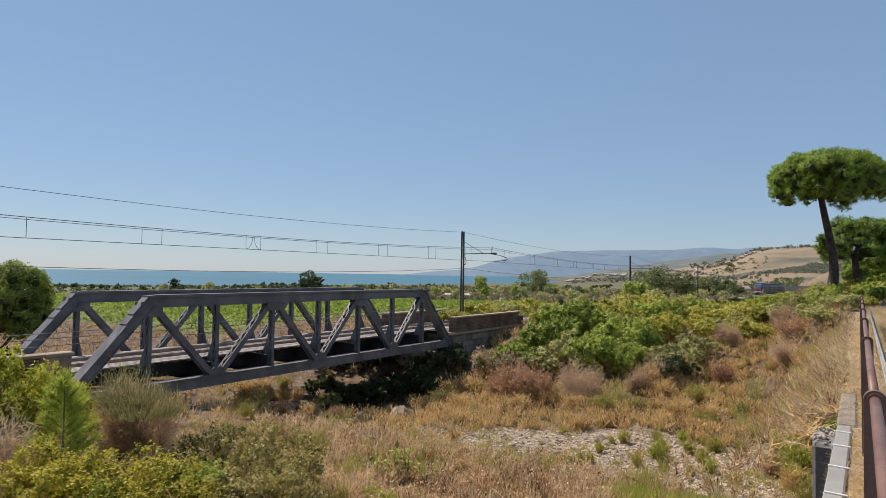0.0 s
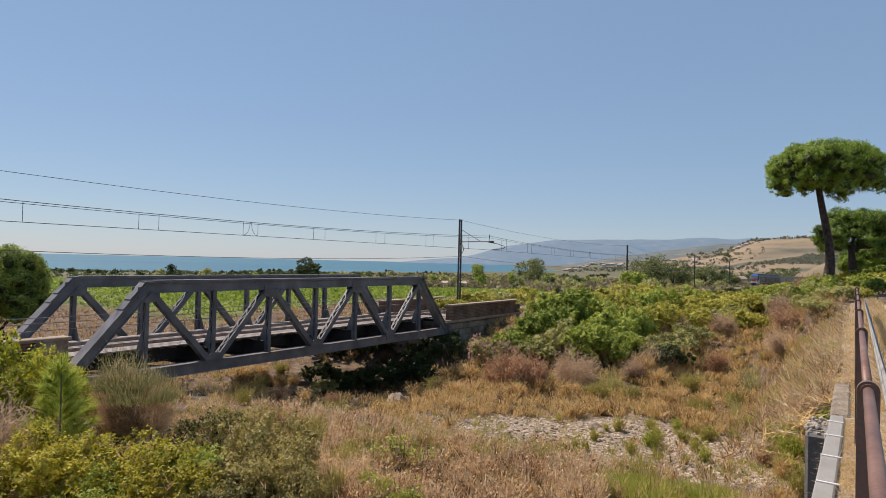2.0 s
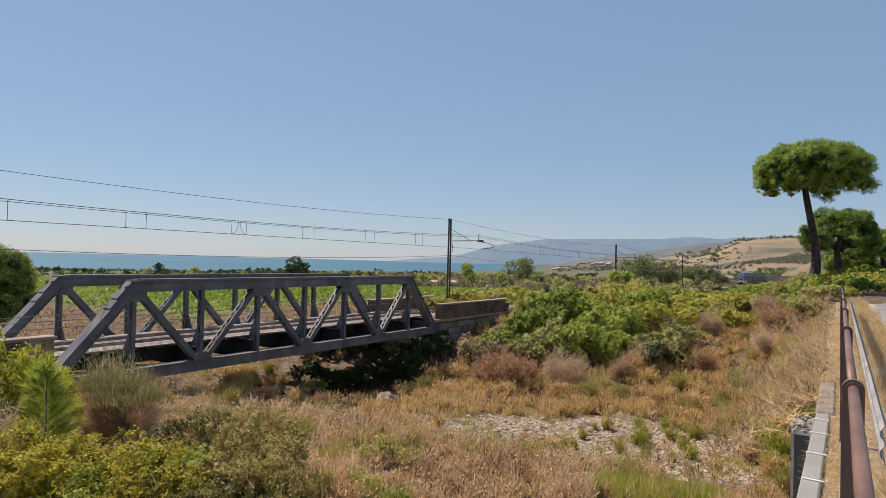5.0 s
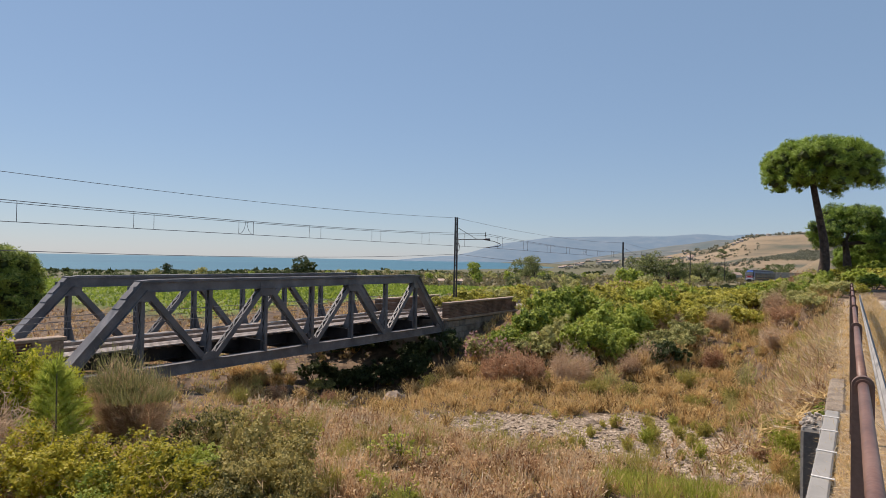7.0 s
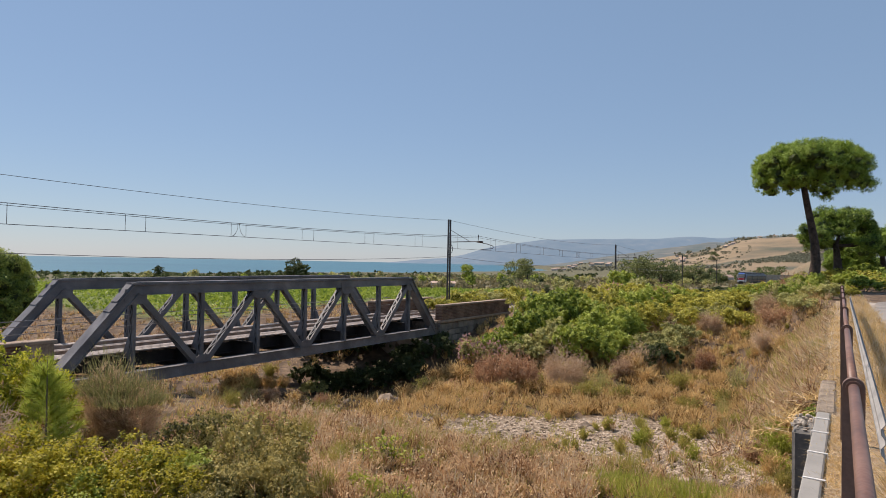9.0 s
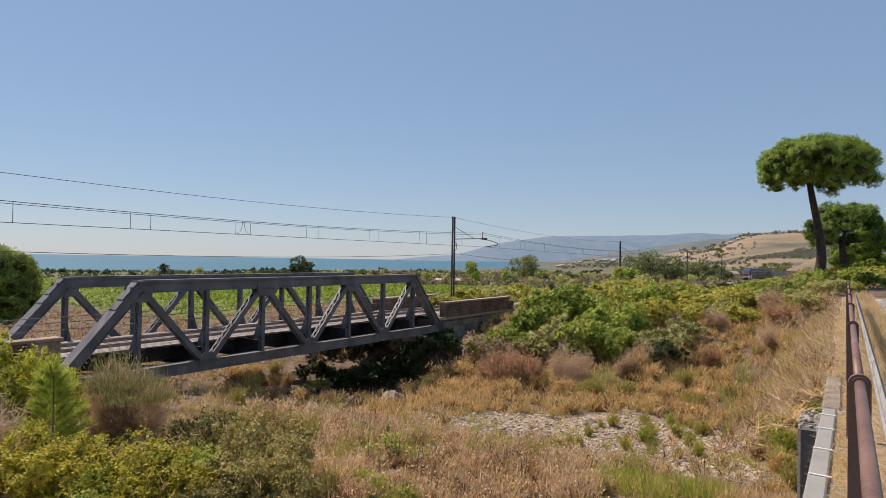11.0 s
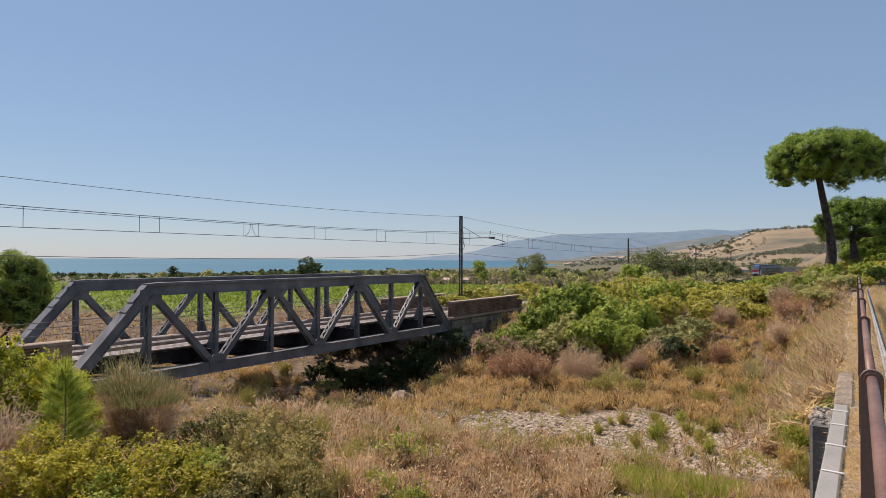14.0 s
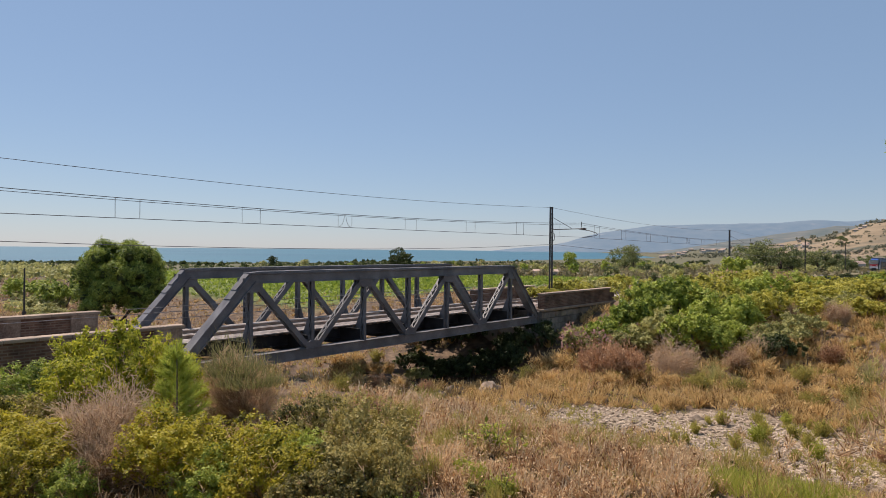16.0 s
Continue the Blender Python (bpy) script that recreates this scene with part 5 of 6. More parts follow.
# behind the bridge and along the far rail side
for ahead, bear, key, sc, tall in ((52, 0.02, "olive", 0.9, 0.7), (58, 0.06, "olive", 1.2, 0.9), (62, 0.09, "muted", 1.2, 0.9), (60, 0.02, "muted", 1.0, 0.8), (66, 0.13, "olive", 1.2, 1.0), (70, 0.10, "olive", 1.3, 1.0)):
    x, y = spot(ahead, bear)
    plant(key, x, y, sc, tall)
# the dark shrubs under the deck are added to stand in for its deep shade
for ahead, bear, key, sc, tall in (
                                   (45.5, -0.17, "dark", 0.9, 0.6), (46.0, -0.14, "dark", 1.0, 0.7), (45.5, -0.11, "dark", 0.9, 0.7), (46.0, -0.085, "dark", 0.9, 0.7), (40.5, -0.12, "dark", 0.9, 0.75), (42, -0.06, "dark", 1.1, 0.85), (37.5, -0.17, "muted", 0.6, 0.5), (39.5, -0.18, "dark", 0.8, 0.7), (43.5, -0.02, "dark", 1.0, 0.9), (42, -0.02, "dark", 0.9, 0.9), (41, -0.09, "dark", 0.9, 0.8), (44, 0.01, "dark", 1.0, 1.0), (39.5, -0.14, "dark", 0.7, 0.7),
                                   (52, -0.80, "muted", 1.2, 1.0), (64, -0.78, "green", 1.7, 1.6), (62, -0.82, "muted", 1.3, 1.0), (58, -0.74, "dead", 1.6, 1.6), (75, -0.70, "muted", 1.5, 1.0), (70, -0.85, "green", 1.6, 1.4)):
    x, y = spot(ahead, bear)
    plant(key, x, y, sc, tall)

# grasses: uncounted, each sort one object
def grass(name, label, mat, count, blades, height, width, where, seed, droop=0.12, head=0.0, lean=0.35, far=(9.0, 70.0), bear=(-0.95, 0.70), specks=0, speck=0.04, level=None, tries=9):
    rng = np.random.default_rng(seed)
    n = count * tries
    ahead = far[0] * (far[1] / far[0]) ** rng.random(n)
    b = rng.uniform(bear[0], bear[1], n)
    right = ahead * b
    x, y = ahead * CA + right * SA, ahead * SA - right * CA
    keep = rng.random(n) < where(x, y, ahead)
    x, y, ahead = x[keep][:count], y[keep][:count], ahead[keep][:count]
    z = land(x, y) if level is None else np.full(len(x), level)
    m = len(x)
    k = np.repeat(np.arange(m), blades)
    spread = (0.045 + 0.0026 * ahead)[k]
    a = rng.uniform(0, 6.283, len(k))
    base = np.stack([x[k] + np.cos(a) * spread * rng.random(len(k)), y[k] + np.sin(a) * spread * rng.random(len(k)), z[k] - 0.03], -1)
    d = unit(np.stack([rng.normal(size=len(k)) * lean, rng.normal(size=len(k)) * lean, np.ones(len(k))], -1))
    size = (rng.uniform(0.55, 1.15, m) * height)[k] * rng.uniform(0.6, 1.1, len(k))
    v, f = strands(base, d, size, (width * (0.55 + 0.032 * ahead))[k] * rng.uniform(0.7, 1.3, len(k)), np.full(len(k), droop), rng, head)
    if specks:
        q = np.repeat(np.arange(len(k)), specks)
        p = base[q] + d[q] * (size[q] * rng.uniform(0.35, 0.95, len(q)))[:, None] + rng.normal(size=(len(q), 3)) * 0.02
        v2, f2 = leaf_quads(p, unit(rng.normal(size=(len(q), 3)) + [0, 0, 0.4]), speck * (0.6 + 0.03 * ahead[k][q]), 0.5, rng, slim=not head)
        v, f = np.concatenate([v, v2]), np.concatenate([f, f2 + len(v)])
    return tagged(part_np(name, v, f, mat), label, "grass", kind="stuff")


def off_track(x, y):
    return ((np.abs(y - TRACK_Y) > 3.2) | ((x > 13.4) & (x < 36.8))) & ((x < 12.9) | (x > 38.4) | (y < 22.4) | (y > 29.4) | (land(x, y) < 2.1)) & (y > road_y(x, 0.5))


def tussock(x, y):
    """Tufts that stand apart, with bare soil between."""
    return 0.05 + 0.95 * step(0.44, 0.62, vnoise(x, y, 0.45, 91))


def dry_place(x, y, ahead):
    return tussock(x, y) * off_track(x, y) * ~shaded(x, y) * (1 - 0.93 * gravel_mask(x, y)) * (0.25 + 0.75 * vnoise(x, y, 3.0, 41))


def red_place(x, y, ahead):
    near = (1 - step(21, 27, ahead)) * step(-0.30, -0.12, (x * SA - y * CA) / ahead)
    green = step(0.22, 0.30, (x * SA - y * CA) / ahead) * (1 - step(20, 23, ahead))
    return tussock(x + 7, y) * off_track(x, y) * ~shaded(x, y) * (1 - 0.9 * gravel_mask(x, y)) * (1 - green) * np.clip(0.95 * near + 0.35 * vnoise(x, y, 4, 44) ** 2, 0, 1)


def gold_place(x, y, ahead):
    band = step(25, 29, ahead) * (1 - step(44, 52, ahead))
    return tussock(x, y + 9) * off_track(x, y) * ~shaded(x, y) * (1 - gravel_mask(x, y)) * (0.15 + 0.85 * band) * (0.35 + 0.65 * vnoise(x, y, 4, 46))


def sparse_place(x, y, ahead):
    g = gravel_mask(x, y)
    return off_track(x, y) * (0.12 + 0.88 * step(0.55, 0.72, vnoise(x, y, 1.8, 48))) * (0.15 + 0.85 * g)


grass("dry_grass", "dry straw coloured grass over the banks", STRAW, 4700, 15, 0.62, 0.018, dry_place, 51, lean=0.5)
grass("dry_grass", "tall reddish brown seeding grass on the near bank", STRAW_RED, 3600, 11, 0.66, 0.0125, red_place, 52, 0.08, 0.6, 0.42, far=(9.0, 45.0), specks=2, speck=0.07)
grass("dry_grass", "pale seeding grass among the reddish stalks", STRAW_PALE, 1100, 9, 0.7, 0.0095, red_place, 58, 0.10, 0.6, 0.4, far=(9.0, 40.0), specks=2, speck=0.034)
grass("dry_grass", "tall golden dry grass along the gravel edge", STRAW, 3200, 12, 0.8, 0.0135, gold_place, 53, 0.14, 0.5, 0.45, far=(22.0, 56.0), bear=(-0.15, 0.62), specks=1, speck=0.05)
grass("dry_grass", "bleached straw grass by the road edge", STRAW_RED, 700, 12, 0.55, 0.016, lambda x, y, a: off_track(x, y) * step(6.5, 2.5, y) * (1 - gravel_mask(x, y)), 54, 0.2, 0.0, 0.45, far=(10.0, 70.0), bear=(0.40, 0.66))
grass("green_grass", "sparse yellow green tufts on gravel", STRAW_GREEN, 1300, 9, 0.36, 0.016, sparse_place, 55, 0.05, 0.0, 0.5, far=(14.0, 45.0), bear=(-0.5, 0.62), specks=1)
grass("dry_grass", "low green and straw weeds scattered over banks", STRAW_GREEN, 2300, 10, 0.5, 0.0125, dry_place, 59, 0.05, 0.0, 0.5, far=(9.0, 55.0), specks=1, speck=0.06)
grass("green_grass", "upright greenish grass tufts on the near bank", STRAW_GREEN, 420, 24, 0.75, 0.011, lambda x, y, a: off_track(x, y) * step(0.5, 0.7, vnoise(x, y, 2.5, 71)), 61, 0.05, 0.0, 0.28, far=(10.0, 24.0), bear=(-0.4, 0.35))
grass("dry_grass", "short dry stubble beyond the railway", STRAW_RED, 3200, 8, 0.6, 0.013, lambda x, y, a: (y > 30.5) * (1.0 * ((y < 47) | (x < 0.08 * y + 35))), 56, 0.1, 0.3, far=(30.0, 95.0), bear=(-1.0, 0.2))
def verge(name, label, mat, count, blades, length, width, x0, x1, lo, hi, level, lean, seed, patch=0.6):
    """Straw along the bridge edge, lying or standing by its lean, from off lo to off hi of the railing."""
    rng = np.random.default_rng(seed)
    x = x0 * (x1 / x0) ** rng.random(count * 3)
    y = road_y(x) + rng.uniform(lo, hi, count * 3)
    keep = rng.random(count * 3) < 0.25 + 0.75 * step(0.25, 0.6, vnoise(x, y, patch, seed))
    x, y = x[keep][:count], y[keep][:count]
    k = np.repeat(np.arange(len(x)), blades)
    z = level if np.isscalar(level) else np.interp(y - road_y(x), level[0], level[1])[k]
    base = np.stack([x[k] + rng.normal(size=len(k)) * 0.05, y[k] + rng.normal(size=len(k)) * 0.05, np.zeros(len(k)) + z], -1)
    d = unit(np.stack([rng.normal(size=len(k)) * lean, rng.normal(size=len(k)) * lean, np.abs(rng.normal(size=len(k))) * 0.4 + 0.5], -1))
    size = length * rng.uniform(0.4, 1.2, len(k))
    v, f = strands(base, d, size, width * (0.7 + 0.03 * x[k]), rng.uniform(0.1, 0.35, len(k)), rng)
    return tagged(part_np(name, v, f, mat), label, "grass", kind="stuff")


verge("verge_grass", "dry grass litter along the bridge edge", STRAW, 2600, 12, 0.13, 0.005, 2.4, 26.0, -0.12, 0.15, 5.415, 2.2, 57, 0.3)
verge("verge_grass", "pale straw strewn along the bridge edge", STRAW_PALE, 1100, 9, 0.17, 0.004, 2.4, 26.0, -0.12, 0.16, 5.415, 2.0, 157, 0.4)
verge("verge_grass", "tall dry grass between the railing and the road", STRAW, 1500, 13, 0.42, 0.006, 3.6, 42.0, -0.95, -0.30, 5.41, 0.55, 158, 0.8)
verge("verge_grass", "pale seeding grass between the railing and the road", STRAW_PALE, 600, 10, 0.5, 0.005, 3.6, 42.0, -0.9, -0.30, 5.41, 0.5, 159, 0.8)
verge("verge_grass", "bleached straw hanging over the bridge edge", STRAW_PALE, 130, 9, 0.45, 0.011, 9.4, 34.0, 0.12, 0.9, ([0.1, 0.4, 1.0], [5.42, 5.2, 4.7]), 1.2, 160, 0.7)
verge("verge_grass", "golden straw hanging over the bridge edge", STRAW, 190, 10, 0.38, 0.013, 9.4, 34.0, 0.1, 1.3, ([0.1, 0.4, 1.3], [5.42, 5.2, 4.4]), 0.8, 161, 0.7)
verge("verge_grass", "rusty seeding grass along the bridge edge", STRAW_RED, 340, 10, 0.45, 0.013, 10.5, 34.0, 0.3, 1.8, ([0.1, 0.4, 1.8], [5.42, 5.2, 4.0]), 0.5, 162, 0.7)
verge("verge_grass", "greenish grass along the bridge edge", STRAW_GREEN, 130, 9, 0.4, 0.013, 12.0, 34.0, 0.4, 1.8, ([0.1, 0.4, 1.8], [5.42, 5.2, 4.0]), 0.4, 163, 0.7)
grass("green_grass", "patch of lush bright green grass at the gravel edge", LEAF_SPROUT, 380, 10, 0.55, 0.024, lambda x, y, a: step(0.2, 0.5, vnoise(x, y, 1.4, 75)) * step(0.22, 0.30, (x * SA - y * CA) / a), 62, 0.08, 0.0, 0.4, far=(13.5, 18.6), bear=(0.22, 0.47), specks=0)
for k in range(46):
    ahead, bear = float(RNG.uniform(19, 36)), float(RNG.uniform(-0.18, 0.56))
    x, y = spot(ahead, bear)
    if gravel_mask(x, y) > 0.4 and y < 20:
        plant("weed" if RNG.random() < 0.9 else "fresh", x, y, float(RNG.uniform(0.5, 0.9)))
for ahead, bear, sc in ((25.0, 0.33, 1.0), (13.5, -0.08, 0.9), (13.0, -0.05, 0.8), (13.2, -0.03, 0.7), (14.0, -0.10, 0.8), (30.0, -0.27, 1.0),
                        (23.0, 0.525, 1.2), (24.0, 0.535, 1.4), (25.2, 0.54, 1.4), (22.0, 0.535, 1.1), (23.6, 0.55, 1.3), (26.2, 0.53, 1.2), (21.6, 0.55, 1.1)):
    x, y = spot(ahead, bear)
    plant("fresh", x, y, sc)

for ahead, bear, sc in ((25.5, 0.34, 1.3), (24.5, 0.40, 1.2), (25.5, 0.46, 1.3), (24.0, 0.30, 1.1), (26.5, 0.42, 1.3), (26.0, 0.38, 1.2), (27.0, 0.28, 1.2), (27.5, 0.48, 1.4)):
    x, y = spot(ahead, bear)
    plant("weed", x, y, sc)
# golden weeds on the slope by the abutment and in front of the bridge's shade
for ahead, bear, key, sc in ((36.0, -0.03, "clump", 1.2), (38.0, 0.0, "green_clump", 1.5), (40.0, 0.02, "clump", 1.5), (39.5, 0.05, "clump", 1.4), (40.5, 0.04, "clump", 1.3), (36.5, 0.01, "clump", 1.2), (34.5, 0.03, "clump", 1.1), (37.5, 0.035, "rusty", 0.7)):
    x, y = spot(ahead, bear)
    plant(key, x, y, sc, sc * 0.85)
for ahead, bear, key, sc in ((35.0, -0.28, "clump", 1.0), (36.0, -0.26, "rusty", 0.6), (35.5, -0.24, "clump", 0.9), (37.0, -0.30, "clump", 1.1), (36.5, -0.22, "clump", 0.8), (38.0, -0.27, "clump", 1.0), (39.0, -0.24, "green_clump", 0.9), (30.5, -0.30, "clump", 1.1), (29.5, -0.27, "clump", 1.0), (31.5, -0.24, "rusty", 0.6), (30.5, -0.20, "clump", 0.9), (33.0, -0.30, "clump", 1.1), (28.5, -0.22, "clump", 0.9), (31.0, -0.16, "rusty", 0.5), (34.0, -0.27, "broom", 1.0),
                             (35.0, 0.16, "clump", 1.0), (34.0, 0.20, "clump", 1.1), (33.5, 0.25, "green_clump", 1.2), (33.0, 0.30, "green_clump", 1.1), (32.5, 0.36, "clump", 1.2), (32.0, 0.41, "clump", 1.0), (31.5, 0.46, "green_clump", 1.1), (34.5, 0.39, "green_clump", 1.2), (35.5, 0.34, "clump", 1.2), (34.0, 0.12, "clump", 1.0)):
    x, y = spot(ahead, bear)
    plant(key, x, y, sc, sc * 0.85)


# greener tufts along the road edge
for k in range(24):
    ahead, bear = float(RNG.uniform(27, 58)), float(RNG.uniform(0.50, 0.605))
    x, y = spot(ahead, bear)
    if y > road_y(x, 0.9):
        plant(("green_clump", "fennel", "clump", "green_clump", "rusty")[int(RNG.integers(0, 5))], x, y, float(RNG.uniform(0.5, 0.9)))


# broad leaved sprouts in the near grass
def sprout(seed):
    rng = np.random.default_rng(seed)
    t = thing("sprout", "leafy bright green sprout with broad leaves in grass", "sprout")
    vs, fs, n = [], [], 0
    for s in range(6):
        lean = rng.normal(size=2) * 0.28
        tip = np.array([lean[0], lean[1], rng.uniform(0.7, 1.05)])
        bm = BM()
        tube(bm, [(0, 0, -0.1), tuple(tip * [0.35, 0.35, 0.5]), tuple(tip)], [0.012, 0.009, 0.005], 5)
        part("stem", bm, TWIG, t)
        k = 11
        h = rng.uniform(0.4, 1.0, k)[:, None]
        p = tip * h + rng.normal(size=(k, 3)) * 0.03
        v, f = leaf_quads(p, None, 0.16, 0.5, rng, rng.normal(size=(k, 3)) * 0.55 + [0, 0, 0.8])
        vs.append(v)
        fs.append(f + n)
        n += len(v)
    part_np("foliage", np.concatenate(vs), np.concatenate(fs), LEAF_SPROUT, t)
    return t


TWIGS["sprout"] = sprout
PROTO["sprout"] = [None] * 2
for ahead, bear, sc in ((15.6, -0.095, 0.8), (15.9, -0.05, 0.95), (16.2, -0.065, 0.8), (15.4, -0.02, 0.75), (13.2, -0.185, 0.75), (13.0, -0.04, 0.8), (13.3, -0.20, 0.6), (17.0, -0.18, 0.7)):
    x, y = spot(ahead, bear)
    plant("sprout", x, y, sc)

# leafy field beyond the bridge
def field_rows():
    rng = np.random.default_rng(61)
    n = 46000
    row = rng.integers(0, 29, n)
    y = 47.5 + row * 2.5 + rng.normal(size=n) * 0.42
    x = 35 + 0.08 * y + rng.random(n) * (77 - 0.08 * y)
    tall = 0.55 + 0.9 * vnoise(x, y, 5, 62)
    z = land(x, y) + tall * rng.random(n) ** 0.6
    p = np.stack([x, y, z], -1)
    return leaf_quads(p, unit(rng.normal(size=(n, 3)) + [0, 0, 0.7]), 0.34, 0.7, rng, slim=True)


v, f = field_rows()
tagged(part_np("field_crop", v, f, LEAF_FIELD), "rows of bright green leafy crop in a field", "crop", kind="stuff")

# ---- trees ----
def ico(n):
    bm = BM()
    bmesh.ops.create_icosphere(bm, subdivisions=n, radius=1)
    out = np.array([q.co for q in bm.verts]), np.array([[q.index for q in face.verts] for face in bm.faces])
    bm.free()
    return out


CORE = ico(2)


def tree(name, label, at, trunk, crown_c, crown_r, leaves, size, mat, seed, aspect=0.4, flat=1.0, limbs=6, shell=0.5, category="tree", trunks=1, tuft=0.0):
    """trunk: list of (x, y, z, radius) from the foot; crown: blob middles and radii."""
    rng = np.random.default_rng(seed)
    t = thing(name, label, category, at)
    for k in range(trunks):
        bm = BM()
        tube(bm, [(px + k * 0.9 * (1 - 0.3 * pz), py, pz) for px, py, pz, _ in trunk], [r for *_, r in trunk], 10)
        part("trunk", bm, BARK, t, smooth=True)
    top = Vector(trunk[-1][:3])
    order = np.argsort(rng.random(len(crown_c)))[:limbs]
    for k in order:
        c = Vector(crown_c[k])
        mid = top.lerp(c, 0.5) + Vector((rng.normal() * 0.15, rng.normal() * 0.15, -0.12 * (c - top).length))
        bm = BM()
        tube(bm, [top - Vector((0, 0, 0.3)), mid, c], [trunk[-1][3] * 0.7, trunk[-1][3] * 0.45, trunk[-1][3] * 0.15], 6)
        part("limb", bm, BARK, t)
    p, d = crown_points(np.asarray(crown_c, float), np.asarray(crown_r, float), leaves, rng, shell, flat)
    face = d * 0.8 + rng.normal(size=d.shape) * 0.5 + [0, 0, 0.25]
    if tuft:
        p, face = tufted(np.asarray(crown_c, float), np.asarray(crown_r, float), leaves, 44, tuft, rng, 0.76, flat, True)
        # dark cores: the shade inside the crown is put into their colour
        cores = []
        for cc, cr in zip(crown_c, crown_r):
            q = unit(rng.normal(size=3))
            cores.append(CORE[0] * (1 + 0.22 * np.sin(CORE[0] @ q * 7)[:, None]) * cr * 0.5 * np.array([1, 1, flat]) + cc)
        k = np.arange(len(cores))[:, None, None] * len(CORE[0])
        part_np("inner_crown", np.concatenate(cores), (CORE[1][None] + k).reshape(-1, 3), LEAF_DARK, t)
    v, f = leaf_quads(p, d, size, aspect, rng, face, bool(tuft))
    part_np("crown", v, f, mat, t)
    return t


def dome(n, rx, rz, z, seed, lo=0.0, rmin=0.2, rmax=0.36):
    """Blobs over an umbrella or ball: middles and radii."""
    rng = np.random.default_rng(seed)
    a, q = rng.uniform(0, 6.283, n), np.sqrt(rng.random(n))
    h = rng.uniform(lo, 1, n)
    r = rx * np.sqrt(np.clip(1 - (h * 0.9) ** 2, 0.05, 1)) * (0.35 + 0.65 * q)
    c = np.stack([np.cos(a) * r * 0.85, np.sin(a) * r * 0.85, z + h * rz * 0.8], -1)
    return c, rng.uniform(rmin, rmax, n) * rx


x, y = spot(48.0, 0.596)
zg = float(land(x, y))
c, r = dome(120, 4.6, 2.3, 14.3 - zg, 71, 0.0, 0.13, 0.19)
rim_a = np.linspace(0, 6.0, 13)
rim = np.stack([np.cos(rim_a) * 3.4, np.sin(rim_a) * 3.4, 13.55 - zg + 0.35 * np.sin(rim_a * 5)], -1)
heart_a = np.linspace(0, 6.283 * 3.4, 22)
heart_r = np.linspace(0.7, 3.3, 22)
heart = np.stack([np.cos(heart_a) * heart_r, np.sin(heart_a) * heart_r, 13.95 - zg + 0.2 * np.sin(heart_a * 2.7)], -1)
c, r = np.concatenate([c, rim, heart]), np.concatenate([r, np.full(len(rim), 0.68), np.full(len(heart), 0.8)])


def left(m):
    return (-SA * m, CA * m)


tree("stone_pine", "tall umbrella pine with bare dark leaning trunk", (x, y, zg - 0.2), [(0, 0, 0, 0.5), (*left(-0.12), 0.9, 0.44), (*left(-0.3), 2.4, 0.34), (*left(-0.22), 3.8, 0.29), (*left(0.05), 5.2, 0.26), (*left(0.4), 6.8, 0.23), (*left(0.8), 8.9, 0.20)], c, r, 100000, 0.17, LEAF_PINE, 72, 0.3, 0.85, 6, 0.5, "pine tree", tuft=0.24)
for ahead, bear, sd, hgt, rad in ((66.0, 0.637, 75, 8.2, 4.2), (72.0, 0.71, 78, 7.0, 4.4), (80.0, 0.672, 81, 3.9, 2.3), (76.0, 0.645, 83, 4.3, 2.2)):
    x, y = spot(ahead, bear)
    zg = float(land(x, y))
    c, r = dome(46, rad, hgt * 0.46, hgt * 0.55, sd, -0.1, 0.17, 0.25)
    tree("stone_pine", "broad umbrella pine beside the road", (x, y, zg - 0.2), [(0, 0, 0, 0.06 * hgt), (0.1, 0, hgt * 0.3, 0.045 * hgt), (0, 0.2, hgt * 0.55, 0.03 * hgt)], c, r, 34000, 0.24, LEAF_PINE, sd + 1, 0.32, 0.85, 5, 0.5, "pine tree", tuft=0.34)
x, y = spot(41.6, -0.674)
zg = float(land(x, y))
c, r = dome(130, 3.3, 4.2, 3.5, 84, -0.2, 0.15, 0.22)
tree("pine_tree", "rounded bushy pine with two short trunks", (x, y, zg - 0.2), [(0, 0, 0, 0.22), (0.05, 0, 0.9, 0.17), (-0.1, 0.1, 1.9, 0.12)], c, r, 60000, 0.17, LEAF_CONIFER, 85, 0.34, 1.0, 5, 0.45, "pine tree", 2, tuft=0.26)
# young pine on the near bank
x, y = spot(14.3, -0.575)
zg = float(land(x, y))
sap = thing("pine_sapling", "small bright green pine sapling", "pine tree", (x, y, zg - 0.05))
bm = BM()
tube(bm, [(0, 0, 0), (0.02, 0, 1.4), (0, 0, 2.8)], [0.028, 0.02, 0.008], 6)
part("stem", bm, TWIG, sap)
rng = np.random.default_rng(91)
bs, ds, ls = [], [], []
for k in range(44):
    h = rng.uniform(0.12, 1.0)
    a = rng.uniform(0, 6.283)
    out = 0.92 * (1 - h) ** 0.8 + 0.07
    tip = np.array([math.cos(a) * out, math.sin(a) * out, h * 2.55 + 0.3 * out + 0.2])
    root = np.array([0, 0, h * 2.55])
    n = 130
    t = rng.uniform(0.2, 1.0, n)[:, None]
    bs.append(root + (tip - root) * t)
    dirn = unit(tip - root)
    ds.append(unit(dirn * 0.9 + rng.normal(size=(n, 3)) * 0.5 + [0, 0, 0.25]))
    ls.append(rng.uniform(0.2, 0.34, n))
bs, ds, ls = np.concatenate(bs), np.concatenate(ds), np.concatenate(ls)
v, f = strands(bs, ds, ls, np.full(len(ls), 0.0115), np.full(len(ls), 0.05), rng)
part_np("needle_cover", v, f, LEAF_SAPLING, sap)

